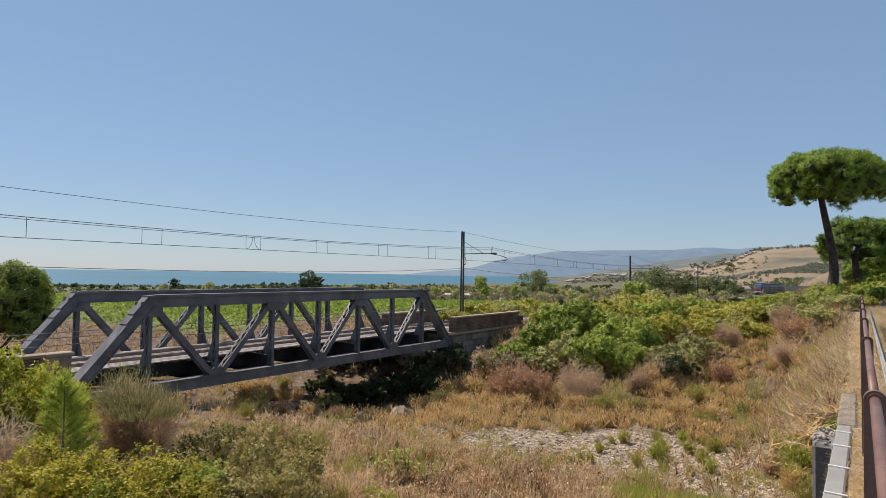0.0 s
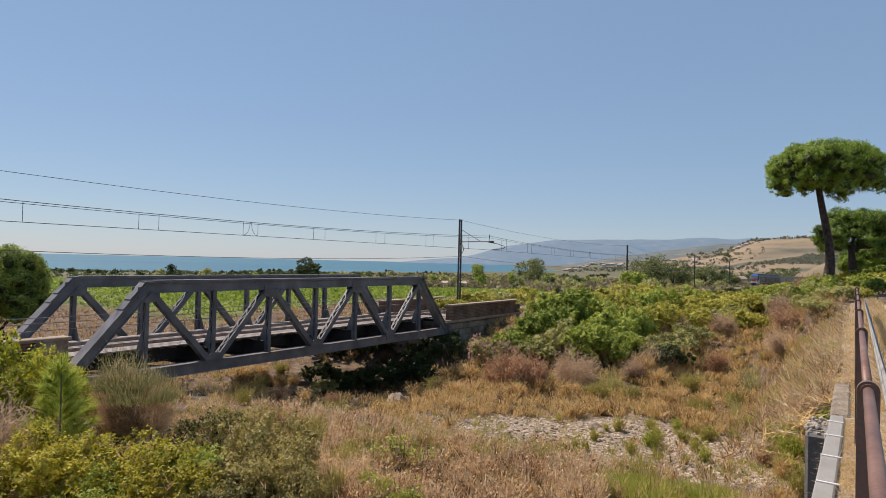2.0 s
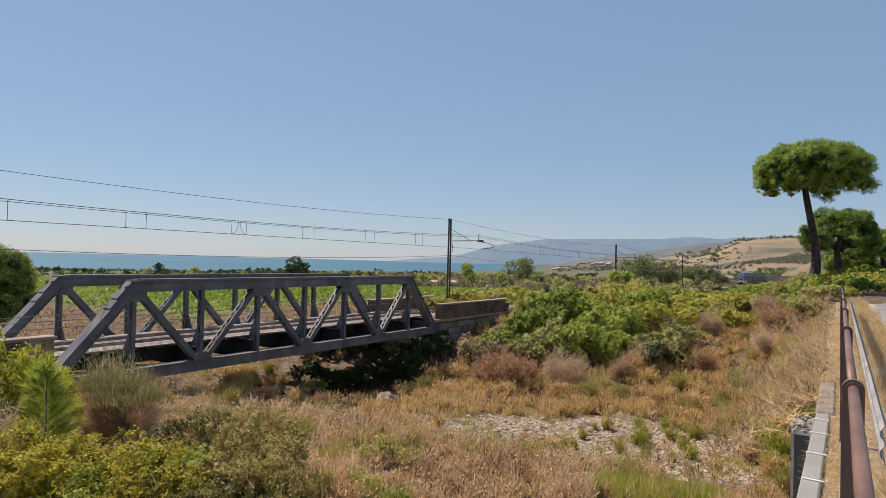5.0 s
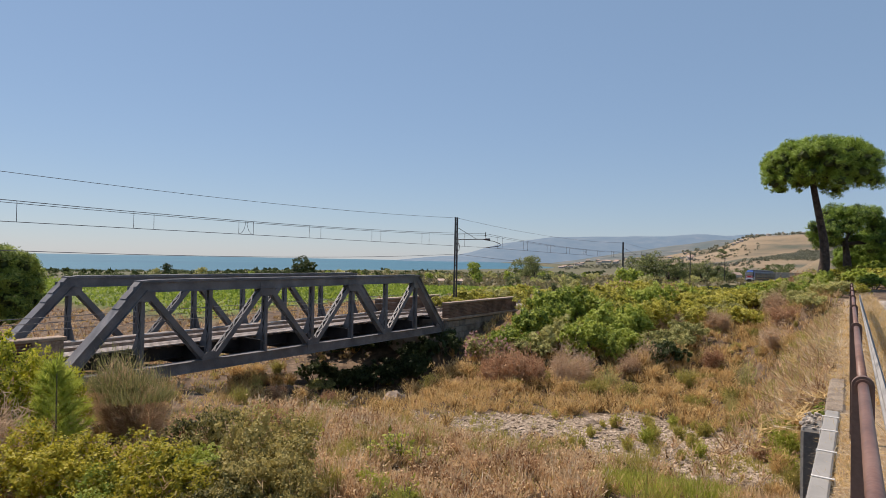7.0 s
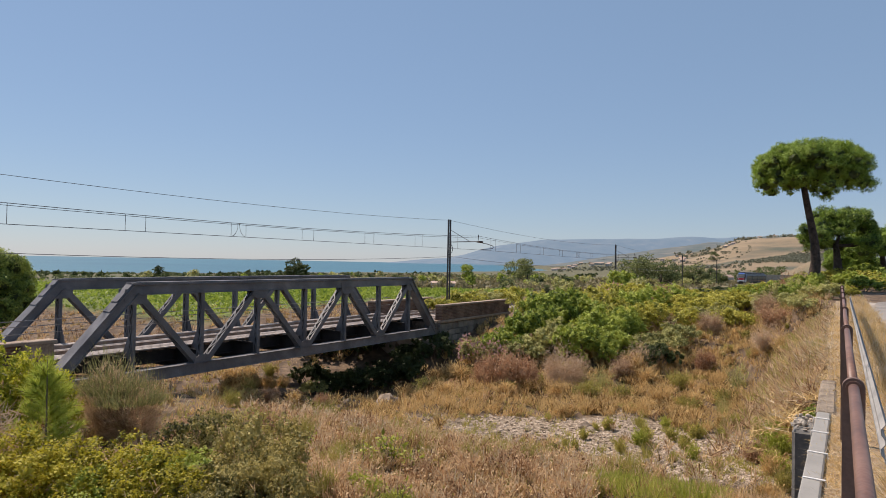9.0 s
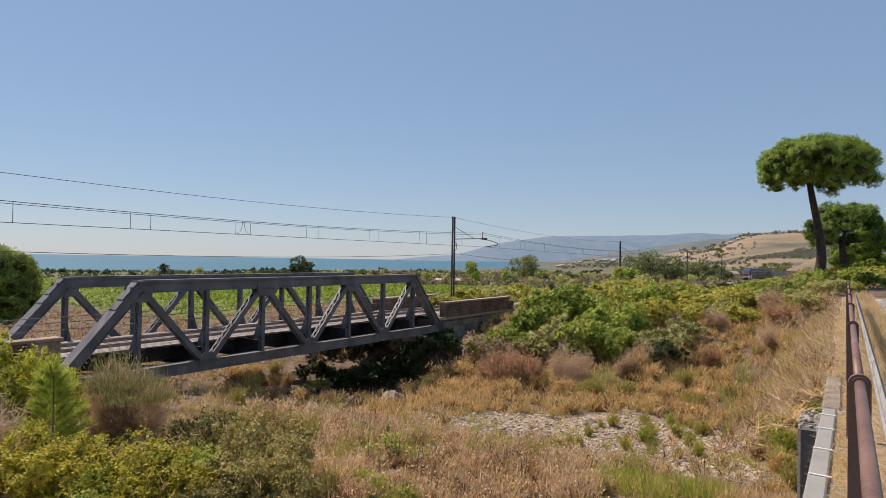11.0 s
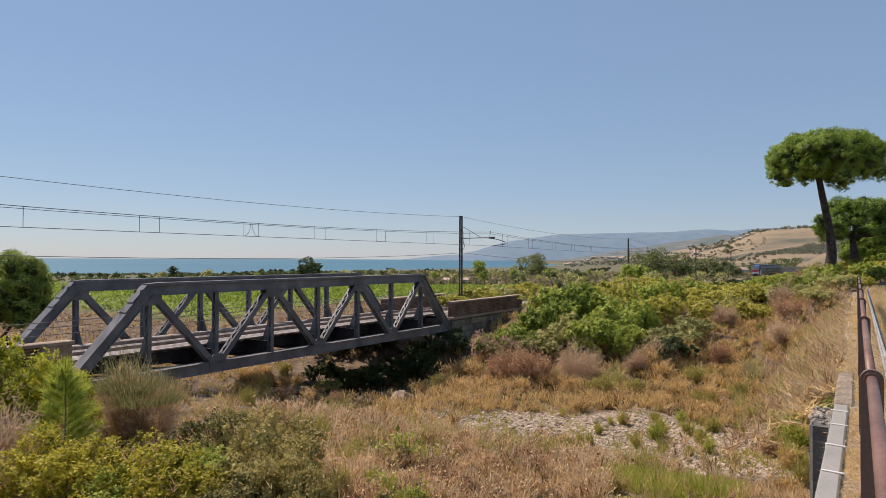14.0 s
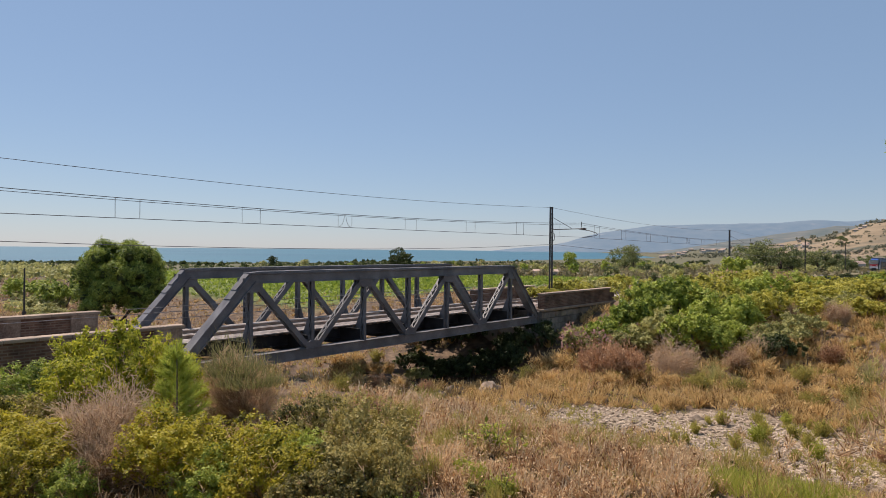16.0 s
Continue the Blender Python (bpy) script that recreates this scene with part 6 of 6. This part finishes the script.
# trees dotted over the plain
FAR_TREES = {}


def far_tree(kind, ahead, bear, height, label):
    specs = {"cedar": (LEAF_DARK, 0.4, 0.78, 0.18), "round": (LEAF_GREEN, 0.42, 0.62, 0.32), "dark": (LEAF_EVERGREEN, 0.42, 0.8, 0.12), "olive": (LEAF_MUTED, 0.55, 0.6, 0.25), "gum": (LEAF_GUM, 0.62, 0.62, 0.28)}
    mat, rx, rz, z0 = specs[kind]
    count, leaf = (2200, 0.055) if height > 7 or kind == "gum" else (360, 0.14)
    kind = kind + "_tall" if count > 1000 else kind
    x, y = spot(ahead, bear)
    m = pose(*at_land(x, y, -0.1), 0, 0, float(RNG.uniform(0, 360))) @ Matrix.Diagonal((height, height, height, 1))
    v = int(RNG.integers(0, 2))
    if (kind, v) not in FAR_TREES:
        c, r = dome(13, rx, rz, z0, 300 + v + len(kind), -0.05, 0.3, 0.5)
        t = tree({"gum_tall": "gum_tree", "olive": "olive_tree"}.get(kind, "tree"), label, (0, 0, 0), [(0, 0, 0, 0.04), (0.01, 0, z0 * 0.6, 0.032), (0, 0.01, z0 + 0.15, 0.02)], c, r, count, leaf, mat, 310 + v, 0.6, 0.85, 4)
        FAR_TREES[kind, v] = t
        t.matrix_basis = m
        return t
    first = FAR_TREES[kind, v]
    return tagged(copy_thing(first, m @ Matrix.Diagonal((1 / first.scale.x,) * 3 + (1,))), label)


for ahead, bear, hgt, kind in ((190, -0.207, 8.3, "cedar"), (195, -0.194, 6.6, "cedar"), (210, -0.283, 3.2, "round"), (260, -0.413, 5.5, "cedar"), (240, -0.43, 4.0, "olive"), (225, -0.36, 4.5, "olive"), (260, -0.125, 4.0, "dark"), (250, -0.165, 3.2, "round"),
                               (210, 0.058, 7.2, "round"), (230, 0.066, 4.0, "dark"), (240, 0.140, 10.5, "gum"), (235, 0.152, 8.0, "gum"), (220, 0.205, 5.0, "dark"), (97, 0.292, 4.0, "round"), (99, 0.305, 3.8, "round"), (95, 0.325, 3.0, "olive"),
                               (250, 0.318, 12.0, "gum"), (255, 0.335, 12.6, "gum"), (245, 0.36, 10.6, "gum"), (255, 0.375, 10.0, "dark"), (250, 0.395, 9.2, "dark"), (245, 0.41, 9.6, "gum"), (240, 0.43, 8.8, "dark"), (230, 0.45, 7.2, "dark"), (900, 0.442, 17.0, "dark")):
    far_tree(kind, ahead, bear, hgt, {"cedar": "very dark conifer on the coastal plain", "dark": "dark evergreen tree on the coastal plain", "round": "small green tree on the coastal plain", "olive": "grey green olive tree on dry ground", "gum": "tall grey green eucalyptus tree"}[kind])
made = 0
while made < 110:
    ahead, bear = float(RNG.uniform(120, 330)), float(RNG.uniform(-0.15, 0.56))
    x, y = spot(ahead, bear)
    if abs(y - TRACK_Y) < 8 or (y < TRACK_Y and x > 105) or (y < 122 and y > 50 and x < 120):
        continue
    kind = ("olive", "olive", "round", "dark", "olive")[int(RNG.integers(0, 5))]
    far_tree(kind, ahead, bear, float(RNG.uniform(2.2, 4.2)), {"dark": "dark evergreen tree on the coastal plain", "round": "small green tree on the coastal plain", "olive": "grey green olive tree on dry ground"}[kind])
    made += 1


def far_scrub(name, label, n_clumps, per, size, mat, where, seed, lo, hi, bears, height):
    rng = np.random.default_rng(seed)
    ahead = lo + (hi - lo) * rng.random(n_clumps * 4)
    b = rng.uniform(*bears, n_clumps * 4)
    right = ahead * b
    x, y = ahead * CA + right * SA, ahead * SA - right * CA
    k = (rng.random(len(x)) < where(x, y, ahead, b)) & (land(x, y) > SEA_Z + 0.6)
    x, y = x[k][:n_clumps], y[k][:n_clumps]
    z = land(x, y)
    c = np.stack([x, y, z + height * 0.25], -1)
    rr = height * rng.uniform(0.35, 0.8, len(x))
    p, d = crown_points(c, rr, len(x) * per, rng, 0.5)
    v, f = leaf_quads(p, d, size, 0.75, rng, d + rng.normal(size=d.shape) * 0.4, True)
    return tagged(part_np(name, v, f, mat), label, "scrub", kind="stuff")


far_scrub("coast_scrub", "belt of low dark scrub along the shore", 1900, 13, 0.9, LEAF_EVERGREEN, lambda x, y, a, b: step(0.35, 0.55, vnoise(x, y, 40, 7)) + 0.25, 401, 200, 500, (-0.95, 0.2), 1.0)
far_scrub("coast_scrub", "dark green trees along the shore", 260, 40, 1.5, LEAF_DARK, lambda x, y, a, b: step(0.5, 0.6, vnoise(x, y, 55, 17)), 402, 270, 640, (-0.95, 0.26), 1.25)
far_scrub("plain_scrub", "patchy dry scrub over the coastal plain", 1500, 14, 1.0, LEAF_DRYSCRUB, lambda x, y, a, b: (np.abs(y - TRACK_Y) > 6) * ((y > 124) | (x > 118) | (y < 20)) * vnoise(x, y, 25, 27), 403, 105, 360, (-0.2, 0.6), 1.7)
far_scrub("hill_grove", "grey green olive grove on the lower slope", 8000, 7, 1.9, LEAF_GROVE, lambda x, y, a, b: step(0.3, 0.5, vnoise(x, y, 110, 33)) * step(715, 800, a) * (1 - step(900, 1020, a)), 404, 720, 1020, (0.44, 0.75), 2.8)
far_scrub("hill_scrub", "trees dotted along the hill crest", 170, 14, 4.0, LEAF_GROVE, lambda x, y, a, b: step(0.5, 0.6, vnoise(x, y, 150, 37)) + 0.03, 406, 1230, 1480, (0.38, 0.75), 5.0)
far_scrub("hill_scrub", "hedges and scrub between tan fields", 420, 14, 1.8, LEAF_GROVE, lambda x, y, a, b: step(0.62, 0.68, vnoise(x, y, 110, 39)), 407, 620, 1400, (0.2, 0.5), 2.6)
far_scrub("plain_scrub", "dark scrub below the tan hillside", 420, 16, 1.5, LEAF_EVERGREEN, lambda x, y, a, b: (np.abs(y - TRACK_Y) > 9) * (0.15 + step(0.45, 0.6, vnoise(x, y, 45, 57))), 408, 300, 640, (0.34, 0.56), 2.8)
far_scrub("plain_scrub", "dry bushes over the land beyond the tracks", 420, 60, 0.5, LEAF_MUTED, lambda x, y, a, b: (y > 36) * (x < 0.46 * y) * vnoise(x, y, 14, 29), 405, 55, 240, (-1.1, -0.5), 1.6)

# ---- stones in the stream bed ----
def stone_field(n, seed, lo, hi, where, far=(14.0, 45.0), bear=(-0.55, 0.64)):
    rng = np.random.default_rng(seed)
    t = (1 + 5 ** 0.5) / 2
    ico = unit(np.array([(-1, t, 0), (1, t, 0), (-1, -t, 0), (1, -t, 0), (0, -1, t), (0, 1, t), (0, -1, -t), (0, 1, -t), (t, 0, -1), (t, 0, 1), (-t, 0, -1), (-t, 0, 1)], float))
    tri = np.array([(0, 11, 5), (0, 5, 1), (0, 1, 7), (0, 7, 10), (0, 10, 11), (1, 5, 9), (5, 11, 4), (11, 10, 2), (10, 7, 6), (7, 1, 8), (3, 9, 4), (3, 4, 2), (3, 2, 6), (3, 6, 8), (3, 8, 9), (4, 9, 5), (2, 4, 11), (6, 2, 10), (8, 6, 7), (9, 8, 1)])
    ahead = far[0] * (far[1] / far[0]) ** rng.random(n * 4)
    right = ahead * rng.uniform(*bear, n * 4)
    x, y = ahead * CA + right * SA, ahead * SA - right * CA
    k = rng.random(n * 4) < where(x, y)
    x, y = x[k][:n], y[k][:n]
    n = len(x)
    s = lo + (hi - lo) * rng.random(n) ** 3.2
    shape = rng.uniform(0.6, 1.2, (n, 1, 3)) * np.array([1, 1, 0.65])
    a = rng.uniform(0, 6.283, n)
    bumps = rng.uniform(0.78, 1.2, (n, 12, 1))
    v = ico[None] * bumps * shape * s[:, None, None]
    vx, vy = v[..., 0] * np.cos(a)[:, None] - v[..., 1] * np.sin(a)[:, None], v[..., 0] * np.sin(a)[:, None] + v[..., 1] * np.cos(a)[:, None]
    z = land(x, y)
    v = np.stack([vx + x[:, None], vy + y[:, None], v[..., 2] + (z + s * 0.12)[:, None]], -1).reshape(-1, 3)
    f = (np.arange(n)[:, None, None] * 12 + tri[None]).reshape(-1, 3)
    return v, f


PEBBLE = leaf_material("pebbles", [(0.11, 0.083, 0.058), (0.27, 0.21, 0.152), (0.49, 0.40, 0.31)], 0.0, 0.9, 0.5, 0.75)
v, f = stone_field(10500, 501, 0.024, 0.11, lambda x, y: gravel_mask(x, y) * (0.3 + 0.7 * vnoise(x, y, 2.2, 61)) * (y > 0.6), far=(18.0, 34.0), bear=(-0.2, 0.62))
tagged(part_np("gravel", v, f, PEBBLE), "loose pale river stones and gravel", "gravel", kind="stuff")


def boulder(x, y, size, seed):
    rng = random.Random(seed)
    bm = BM()
    bmesh.ops.create_icosphere(bm, subdivisions=2, radius=size)
    off = Vector((rng.random() * 50, rng.random() * 50, 0))
    for vert in bm.verts:
        k = 1 + 0.55 * noise.noise(vert.co / size * 0.9 + off) + 0.18 * noise.noise(vert.co / size * 2.6 + off)
        vert.co = Vector((vert.co.x * k, vert.co.y * k * 0.85, vert.co.z * k * 0.7))
    ob = part("boulder", bm, ROCK)
    ob.matrix_basis = pose(*at_land(x, y, size * 0.18), 0, 0, rng.uniform(0, 360))
    return tagged(ob, "weathered grey brown boulder in the stream bed", "boulder", "boulders")


for ahead, bear, size in ((32.2, -0.065, 0.62), (31.5, -0.11, 0.4), (33.0, -0.06, 0.5), (33.6, -0.05, 0.35), (32.0, -0.12, 0.32), (34.5, -0.2, 0.45), (35.0, -0.22, 0.35), (33.5, -0.17, 0.3), (34.0, -0.24, 0.4), (36.0, -0.27, 0.35), (35.0, -0.29, 0.3), (36.5, -0.31, 0.3),
                          (31.0, 0.11, 0.25), (27.5, 0.245, 0.3), (27.0, 0.255, 0.22), (30.0, 0.03, 0.2), (25.0, 0.40, 0.2), (24.0, 0.33, 0.18), (26.0, 0.18, 0.2), (33.5, -0.10, 0.28), (32.6, -0.08, 0.24), (36.0, 0.01, 0.4)):
    x, y = spot(ahead, bear)
    boulder(x, y, size, int(ahead * 100 + bear * 1000))

# crumbs on the broken kerb end
v, f = stone_field(260, 503, 0.012, 0.04, lambda x, y: (y > road_y(x, 0.27)) & (y < road_y(x, 0.47)) & (x > 7.97) & (x < 8.73), far=(4.0, 8.5), bear=(0.5, 0.64))
if len(v):
    zz = v[:, 2] - land(v[:, 0], v[:, 1]) + 5.28
    v[:, 2] = zz
    tagged(part_np("rubble", v, f, PEBBLE), "crumbled concrete rubble on the bracket", "rubble", kind="stuff")

# ---- train on the straight beyond the bridge ----
TRAIN_DARK = material("train_charcoal", [(0.028, 0.028, 0.032), (0.05, 0.05, 0.055)], 0.4, 0.6, 0, 0)
TRAIN_GREY = material("train_blue_grey", [(0.12, 0.135, 0.16), (0.17, 0.185, 0.21)], 0.4, 0.6, 0, 0)
TRAIN_BLUE = material("train_blue", [(0.02, 0.07, 0.30), (0.03, 0.10, 0.38)], 0.5, 0.3, 0, 0)
TRAIN_RED = material("train_red", [(0.45, 0.015, 0.02), (0.55, 0.03, 0.03)], 0.5, 0.3, 0, 0)
TRAIN_WHITE = material("train_white", [(0.60, 0.61, 0.63), (0.72, 0.72, 0.73)], 0.5, 0.35, 0, 0)
TRAIN_ORANGE = material("train_orange", [(0.55, 0.22, 0.04), (0.68, 0.29, 0.06)], 0.5, 0.4, 0, 0)
TRAIN_DOOR = material("train_bronze", [(0.17, 0.085, 0.03), (0.23, 0.12, 0.05)], 0.5, 0.4, 0, 0)
TRAIN_GLASS = material("train_glass", [(0.03, 0.045, 0.05), (0.06, 0.08, 0.085)], 1.0, 0.3, 0, 0)
UNDER = material("train_underframe", [(0.02, 0.02, 0.02), (0.06, 0.055, 0.05)], 1.0, 0.8, 0, 0.2)

TRAIN_X = 240.0
grade = -0.0105
train = thing("train", "dark regional electric train with blue and red nose", "train", (TRAIN_X, TRACK_Y, float(rail_z(TRAIN_X))))
train.rotation_euler = (0, -math.atan(grade), 0)
BODY = [(-1.36, 0.45), (-1.41, 0.9), (-1.41, 2.9), (-1.30, 3.35), (-0.95, 3.68), (0, 3.78), (0.95, 3.68), (1.30, 3.35), (1.41, 2.9), (1.41, 0.9), (1.36, 0.45)]


def car(x0, x1, front=0, rear=0):
    """One coach from x0 to x1; front or rear: the length of a slanting nose."""
    c = []
    stations = [x0 + front, x1 - rear]
    bm = BM()
    rings = []

    def ring(x, w, top, low):
        rings.append([bm.verts.new((x, py * w, low + (pz - 0.45) * (top - low) / 3.33)) for py, pz in BODY])
    if front:
        ring(x0, 0.80, 2.0, 0.5)
        ring(x0 + front * 0.2, 0.91, 2.7, 0.46)
        ring(x0 + front * 0.55, 0.98, 3.45, 0.45)
    for x in stations:
        ring(x, 1.0, 3.78, 0.45)
    if rear:
        ring(x1 - rear * 0.4, 0.96, 3.2, 0.45)
        ring(x1, 0.72, 1.75, 0.5)
    k = len(BODY)
    for r0, r1 in zip(rings, rings[1:]):
        for i in range(k):
            bm.faces.new((r0[i], r0[(i + 1) % k], r1[(i + 1) % k], r1[i]))
    bm.faces.new(rings[0][::-1])
    bm.faces.new(rings[-1])
    body = part("coach_body", bm, TRAIN_DARK, train, "charcoal coach body")
    a, b = stations
    for s in (-1, 1):
        for name, z0, z1, m in (("roof_stripe", 2.95, 3.33, TRAIN_GREY), ("orange_stripe", 0.98, 1.08, TRAIN_ORANGE)):
            bm = BM()
            tilt = 0.055 if name == "roof_stripe" else 0.0
            beam(bm, (a + 0.1, s * (1.42 - tilt), (z0 + z1) / 2), (b - 0.1, s * (1.42 - tilt), (z0 + z1) / 2), 0.03, z1 - z0, (0, -s * 0.25 if tilt else 0, 1))
            part(name, bm, m, body)
        n = 8
        for i in range(n):
            xa = a + 0.9 + i * (b - a - 1.4) / n
            bm = BM()
            door = i in (2, 5)
            box(bm, xa, xa + (1.3 if door else 1.45), s * 1.42 - 0.018, s * 1.42 + 0.018, 0.75 if door else 1.65, 2.9 if door else 2.5, 0.01)
            part("coach_door" if door else "window", bm, TRAIN_DOOR if door else TRAIN_GLASS, body, "bronze sliding door" if door else "")
    for i in range(4):
        bm = BM()
        xa = a + 1.0 + i * (b - a - 2.0) / 4
        box(bm, xa, xa + (b - a) / 5.2, -0.85, 0.85, 3.7, 4.05 + 0.12 * (i % 2), 0.08)
        part("roof_unit", bm, TRAIN_GREY if i % 2 else UNDER, body)
    for xa in (a + 0.4, b - 2.9):
        bm = BM()
        box(bm, xa, xa + 2.5, -1.1, 1.1, 0.18, 0.62, 0.06)
        part("bogie", bm, UNDER, body)
        for dx in (0.4, 2.1):
            for s in (-1, 1):
                bm = BM()
                tube(bm, [(xa + dx, s * 0.70, 0.42), (xa + dx, s * 0.83, 0.42)], 0.42, 16)
                part("wheel", bm, UNDER, body)
    return body


first_car = car(0.0, 22.0, front=2.2)
car(22.5, 42.0)
car(42.5, 62.0)
car(62.5, 84.5, rear=3.2)
for x in (22.0, 42.0, 62.0):
    bm = BM()
    box(bm, x - 0.05, x + 0.55, -1.2, 1.2, 0.7, 3.5, 0.05)
    part("gangway_bellows", bm, UNDER, train)
for name, x0, x1, z0, z1, w0, w1, m in (("windscreen", 0.05, 1.15, 2.08, 3.36, 0.98, 1.12, TRAIN_GLASS), ("nose_panel", -0.03, 0.02, 1.42, 2.06, 0.95, 1.08, TRAIN_RED), ("bumper_panel", -0.05, -0.03, 0.82, 1.40, 1.1, 1.1, TRAIN_WHITE), ("coupler_cover", -0.09, -0.06, 0.3, 0.98, 0.5, 0.6, UNDER), ("cab_roof", 1.15, 2.3, 3.38, 3.82, 0.9, 1.0, TRAIN_BLUE)):
    bm = BM()
    vs = [bm.verts.new(p) for p in ((x0 - 0.04, -w0, z0), (x0 - 0.04, w0, z0), (x1 - 0.04, w1, z1 + 0.04), (x1 - 0.04, -w1, z1 + 0.04))]
    face = bm.faces.new(vs)
    r = bmesh.ops.extrude_face_region(bm, geom=[face])
    bmesh.ops.translate(bm, verts=[q for q in r["geom"] if isinstance(q, bmesh.types.BMVert)], vec=(0.1, 0, -0.08))
    part(name, bm, m, first_car)
for s in (-1, 1):
    for name, pts, m in (("nose_flank", ((0.35, 1.33, 2.0), (2.6, 1.43, 1.75), (2.6, 1.43, 3.3), (1.4, 1.41, 3.2)), TRAIN_BLUE), ("lower_flank", ((0.05, 1.27, 0.65), (2.0, 1.42, 0.6), (2.6, 1.43, 1.72), (0.3, 1.31, 1.95)), TRAIN_WHITE)):
        bm = BM()
        vs = [bm.verts.new((px, s * py, pz)) for px, py, pz in pts]
        face = bm.faces.new(vs if s < 0 else vs[::-1])
        r = bmesh.ops.extrude_face_region(bm, geom=[face])
        bmesh.ops.translate(bm, verts=[q for q in r["geom"] if isinstance(q, bmesh.types.BMVert)], vec=(0, s * 0.03, 0))
        part(name, bm, m, first_car)
    bm = BM()
    tube(bm, [(-0.08, s * 0.75, 1.75), (0.1, s * 0.78, 1.8)], 0.14, 10)
    part("headlight", bm, TRAIN_WHITE, first_car, "round headlight")
bm = BM()
tube(bm, [(52.0, 0, 4.1), (53.3, 0, 4.6), (52.2, 0, 4.95)], 0.04, 5)
tube(bm, [(52.2, -0.8, 4.95), (52.2, 0.8, 4.95)], 0.03, 5)
part("pantograph", bm, TRAIN_RED, train, "red folded pantograph")

# ---- houses and walls far off ----
def house(ahead, bear, w, d, h, turn=0.0, roof=0.35, label="small pale plastered house with a tiled roof", windows=3):
    x, y = spot(ahead, bear)
    t = thing("house", label, "house", at_land(x, y, -0.3), "distant houses")
    t.rotation_euler = (0, 0, radians(AIM - 90 + turn))
    bm = BM()
    box(bm, -w / 2, w / 2, -d / 2, d / 2, 0, h + 0.3)
    wall = part("wall", bm, PLASTER, t)
    bm = BM()
    k = h + 0.3
    v = [bm.verts.new(p) for p in ((-w / 2 - 0.3, -d / 2 - 0.3, k), (w / 2 + 0.3, -d / 2 - 0.3, k), (w / 2 + 0.3, d / 2 + 0.3, k), (-w / 2 - 0.3, d / 2 + 0.3, k), (-w / 2 - 0.3, 0, k + d * roof), (w / 2 + 0.3, 0, k + d * roof))]
    for q in ((0, 1, 5, 4), (2, 3, 4, 5), (0, 4, 3), (1, 2, 5), (3, 2, 1, 0)):
        bm.faces.new([v[i] for i in q])
    part("roof", bm, TILES, t)
    for i in range(windows):
        bm = BM()
        xx = -w / 2 + w * (i + 0.5) / windows
        box(bm, xx - w * 0.07, xx + w * 0.07, -d / 2 - 0.03, -d / 2 + 0.05, h * 0.35, h * 0.75)
        part("window", bm, TRAIN_GLASS, wall)
    return t


house(165, 0.022, 5.6, 4, 1.2, 8, 0.12, "low whitewashed farm building on the plain")
house(330, 0.464, 4.5, 4, 2.6, 25)
hrng = random.Random(8)
for i in range(42):
    a = hrng.uniform(900, 1450)
    house(a, hrng.uniform(0.19, 0.40), hrng.uniform(5, 9), hrng.uniform(4, 6), hrng.uniform(2.5, 4), hrng.uniform(-40, 40), 0.25, "distant pale house in a seaside town", 2)
for i in range(7):
    a = hrng.uniform(1150, 1480)
    house(a, hrng.uniform(0.42, 0.58), hrng.uniform(5, 9), hrng.uniform(5, 6), hrng.uniform(2.5, 4), hrng.uniform(-40, 40), 0.25, "distant pale house on the hillside", 2)
wall_t = thing("road_wall", "long pale concrete road wall beyond the scrub", "wall", (0, 0, 0))
for i in range(9):
    (xa, ya), (xb, yb) = spot(332, 0.484 + 0.0145 * i), spot(332, 0.498 + 0.0145 * i)
    bm = BM()
    beam(bm, (xa, ya, 0.6), (xb, yb, 0.6), 0.4, 5.6)
    panel = part("wall_panel", bm, CONCRETE, wall_t)
    bm = BM()
    beam(bm, (xa, ya, 3.48), (xb, yb, 3.48), 0.55, 0.16)
    part("wall_cap", bm, CONCRETE, panel)

# lone pole on the plain
x, y = spot(54.3, -0.853)
pole = thing("utility_pole", "thin dark metal pole standing in dry scrub", "pole", at_land(x, y, -0.3))
bm = BM()
tube(bm, [(0, 0, 0), (0, 0, 5.0)], [0.09, 0.07], 8)
part("shaft", bm, POLE_STEEL, pole)
bm = BM()
box(bm, -0.15, 0.15, -0.15, 0.15, 0.2, 1.0, 0.03)
part("base_sleeve", bm, POLE_STEEL, pole)
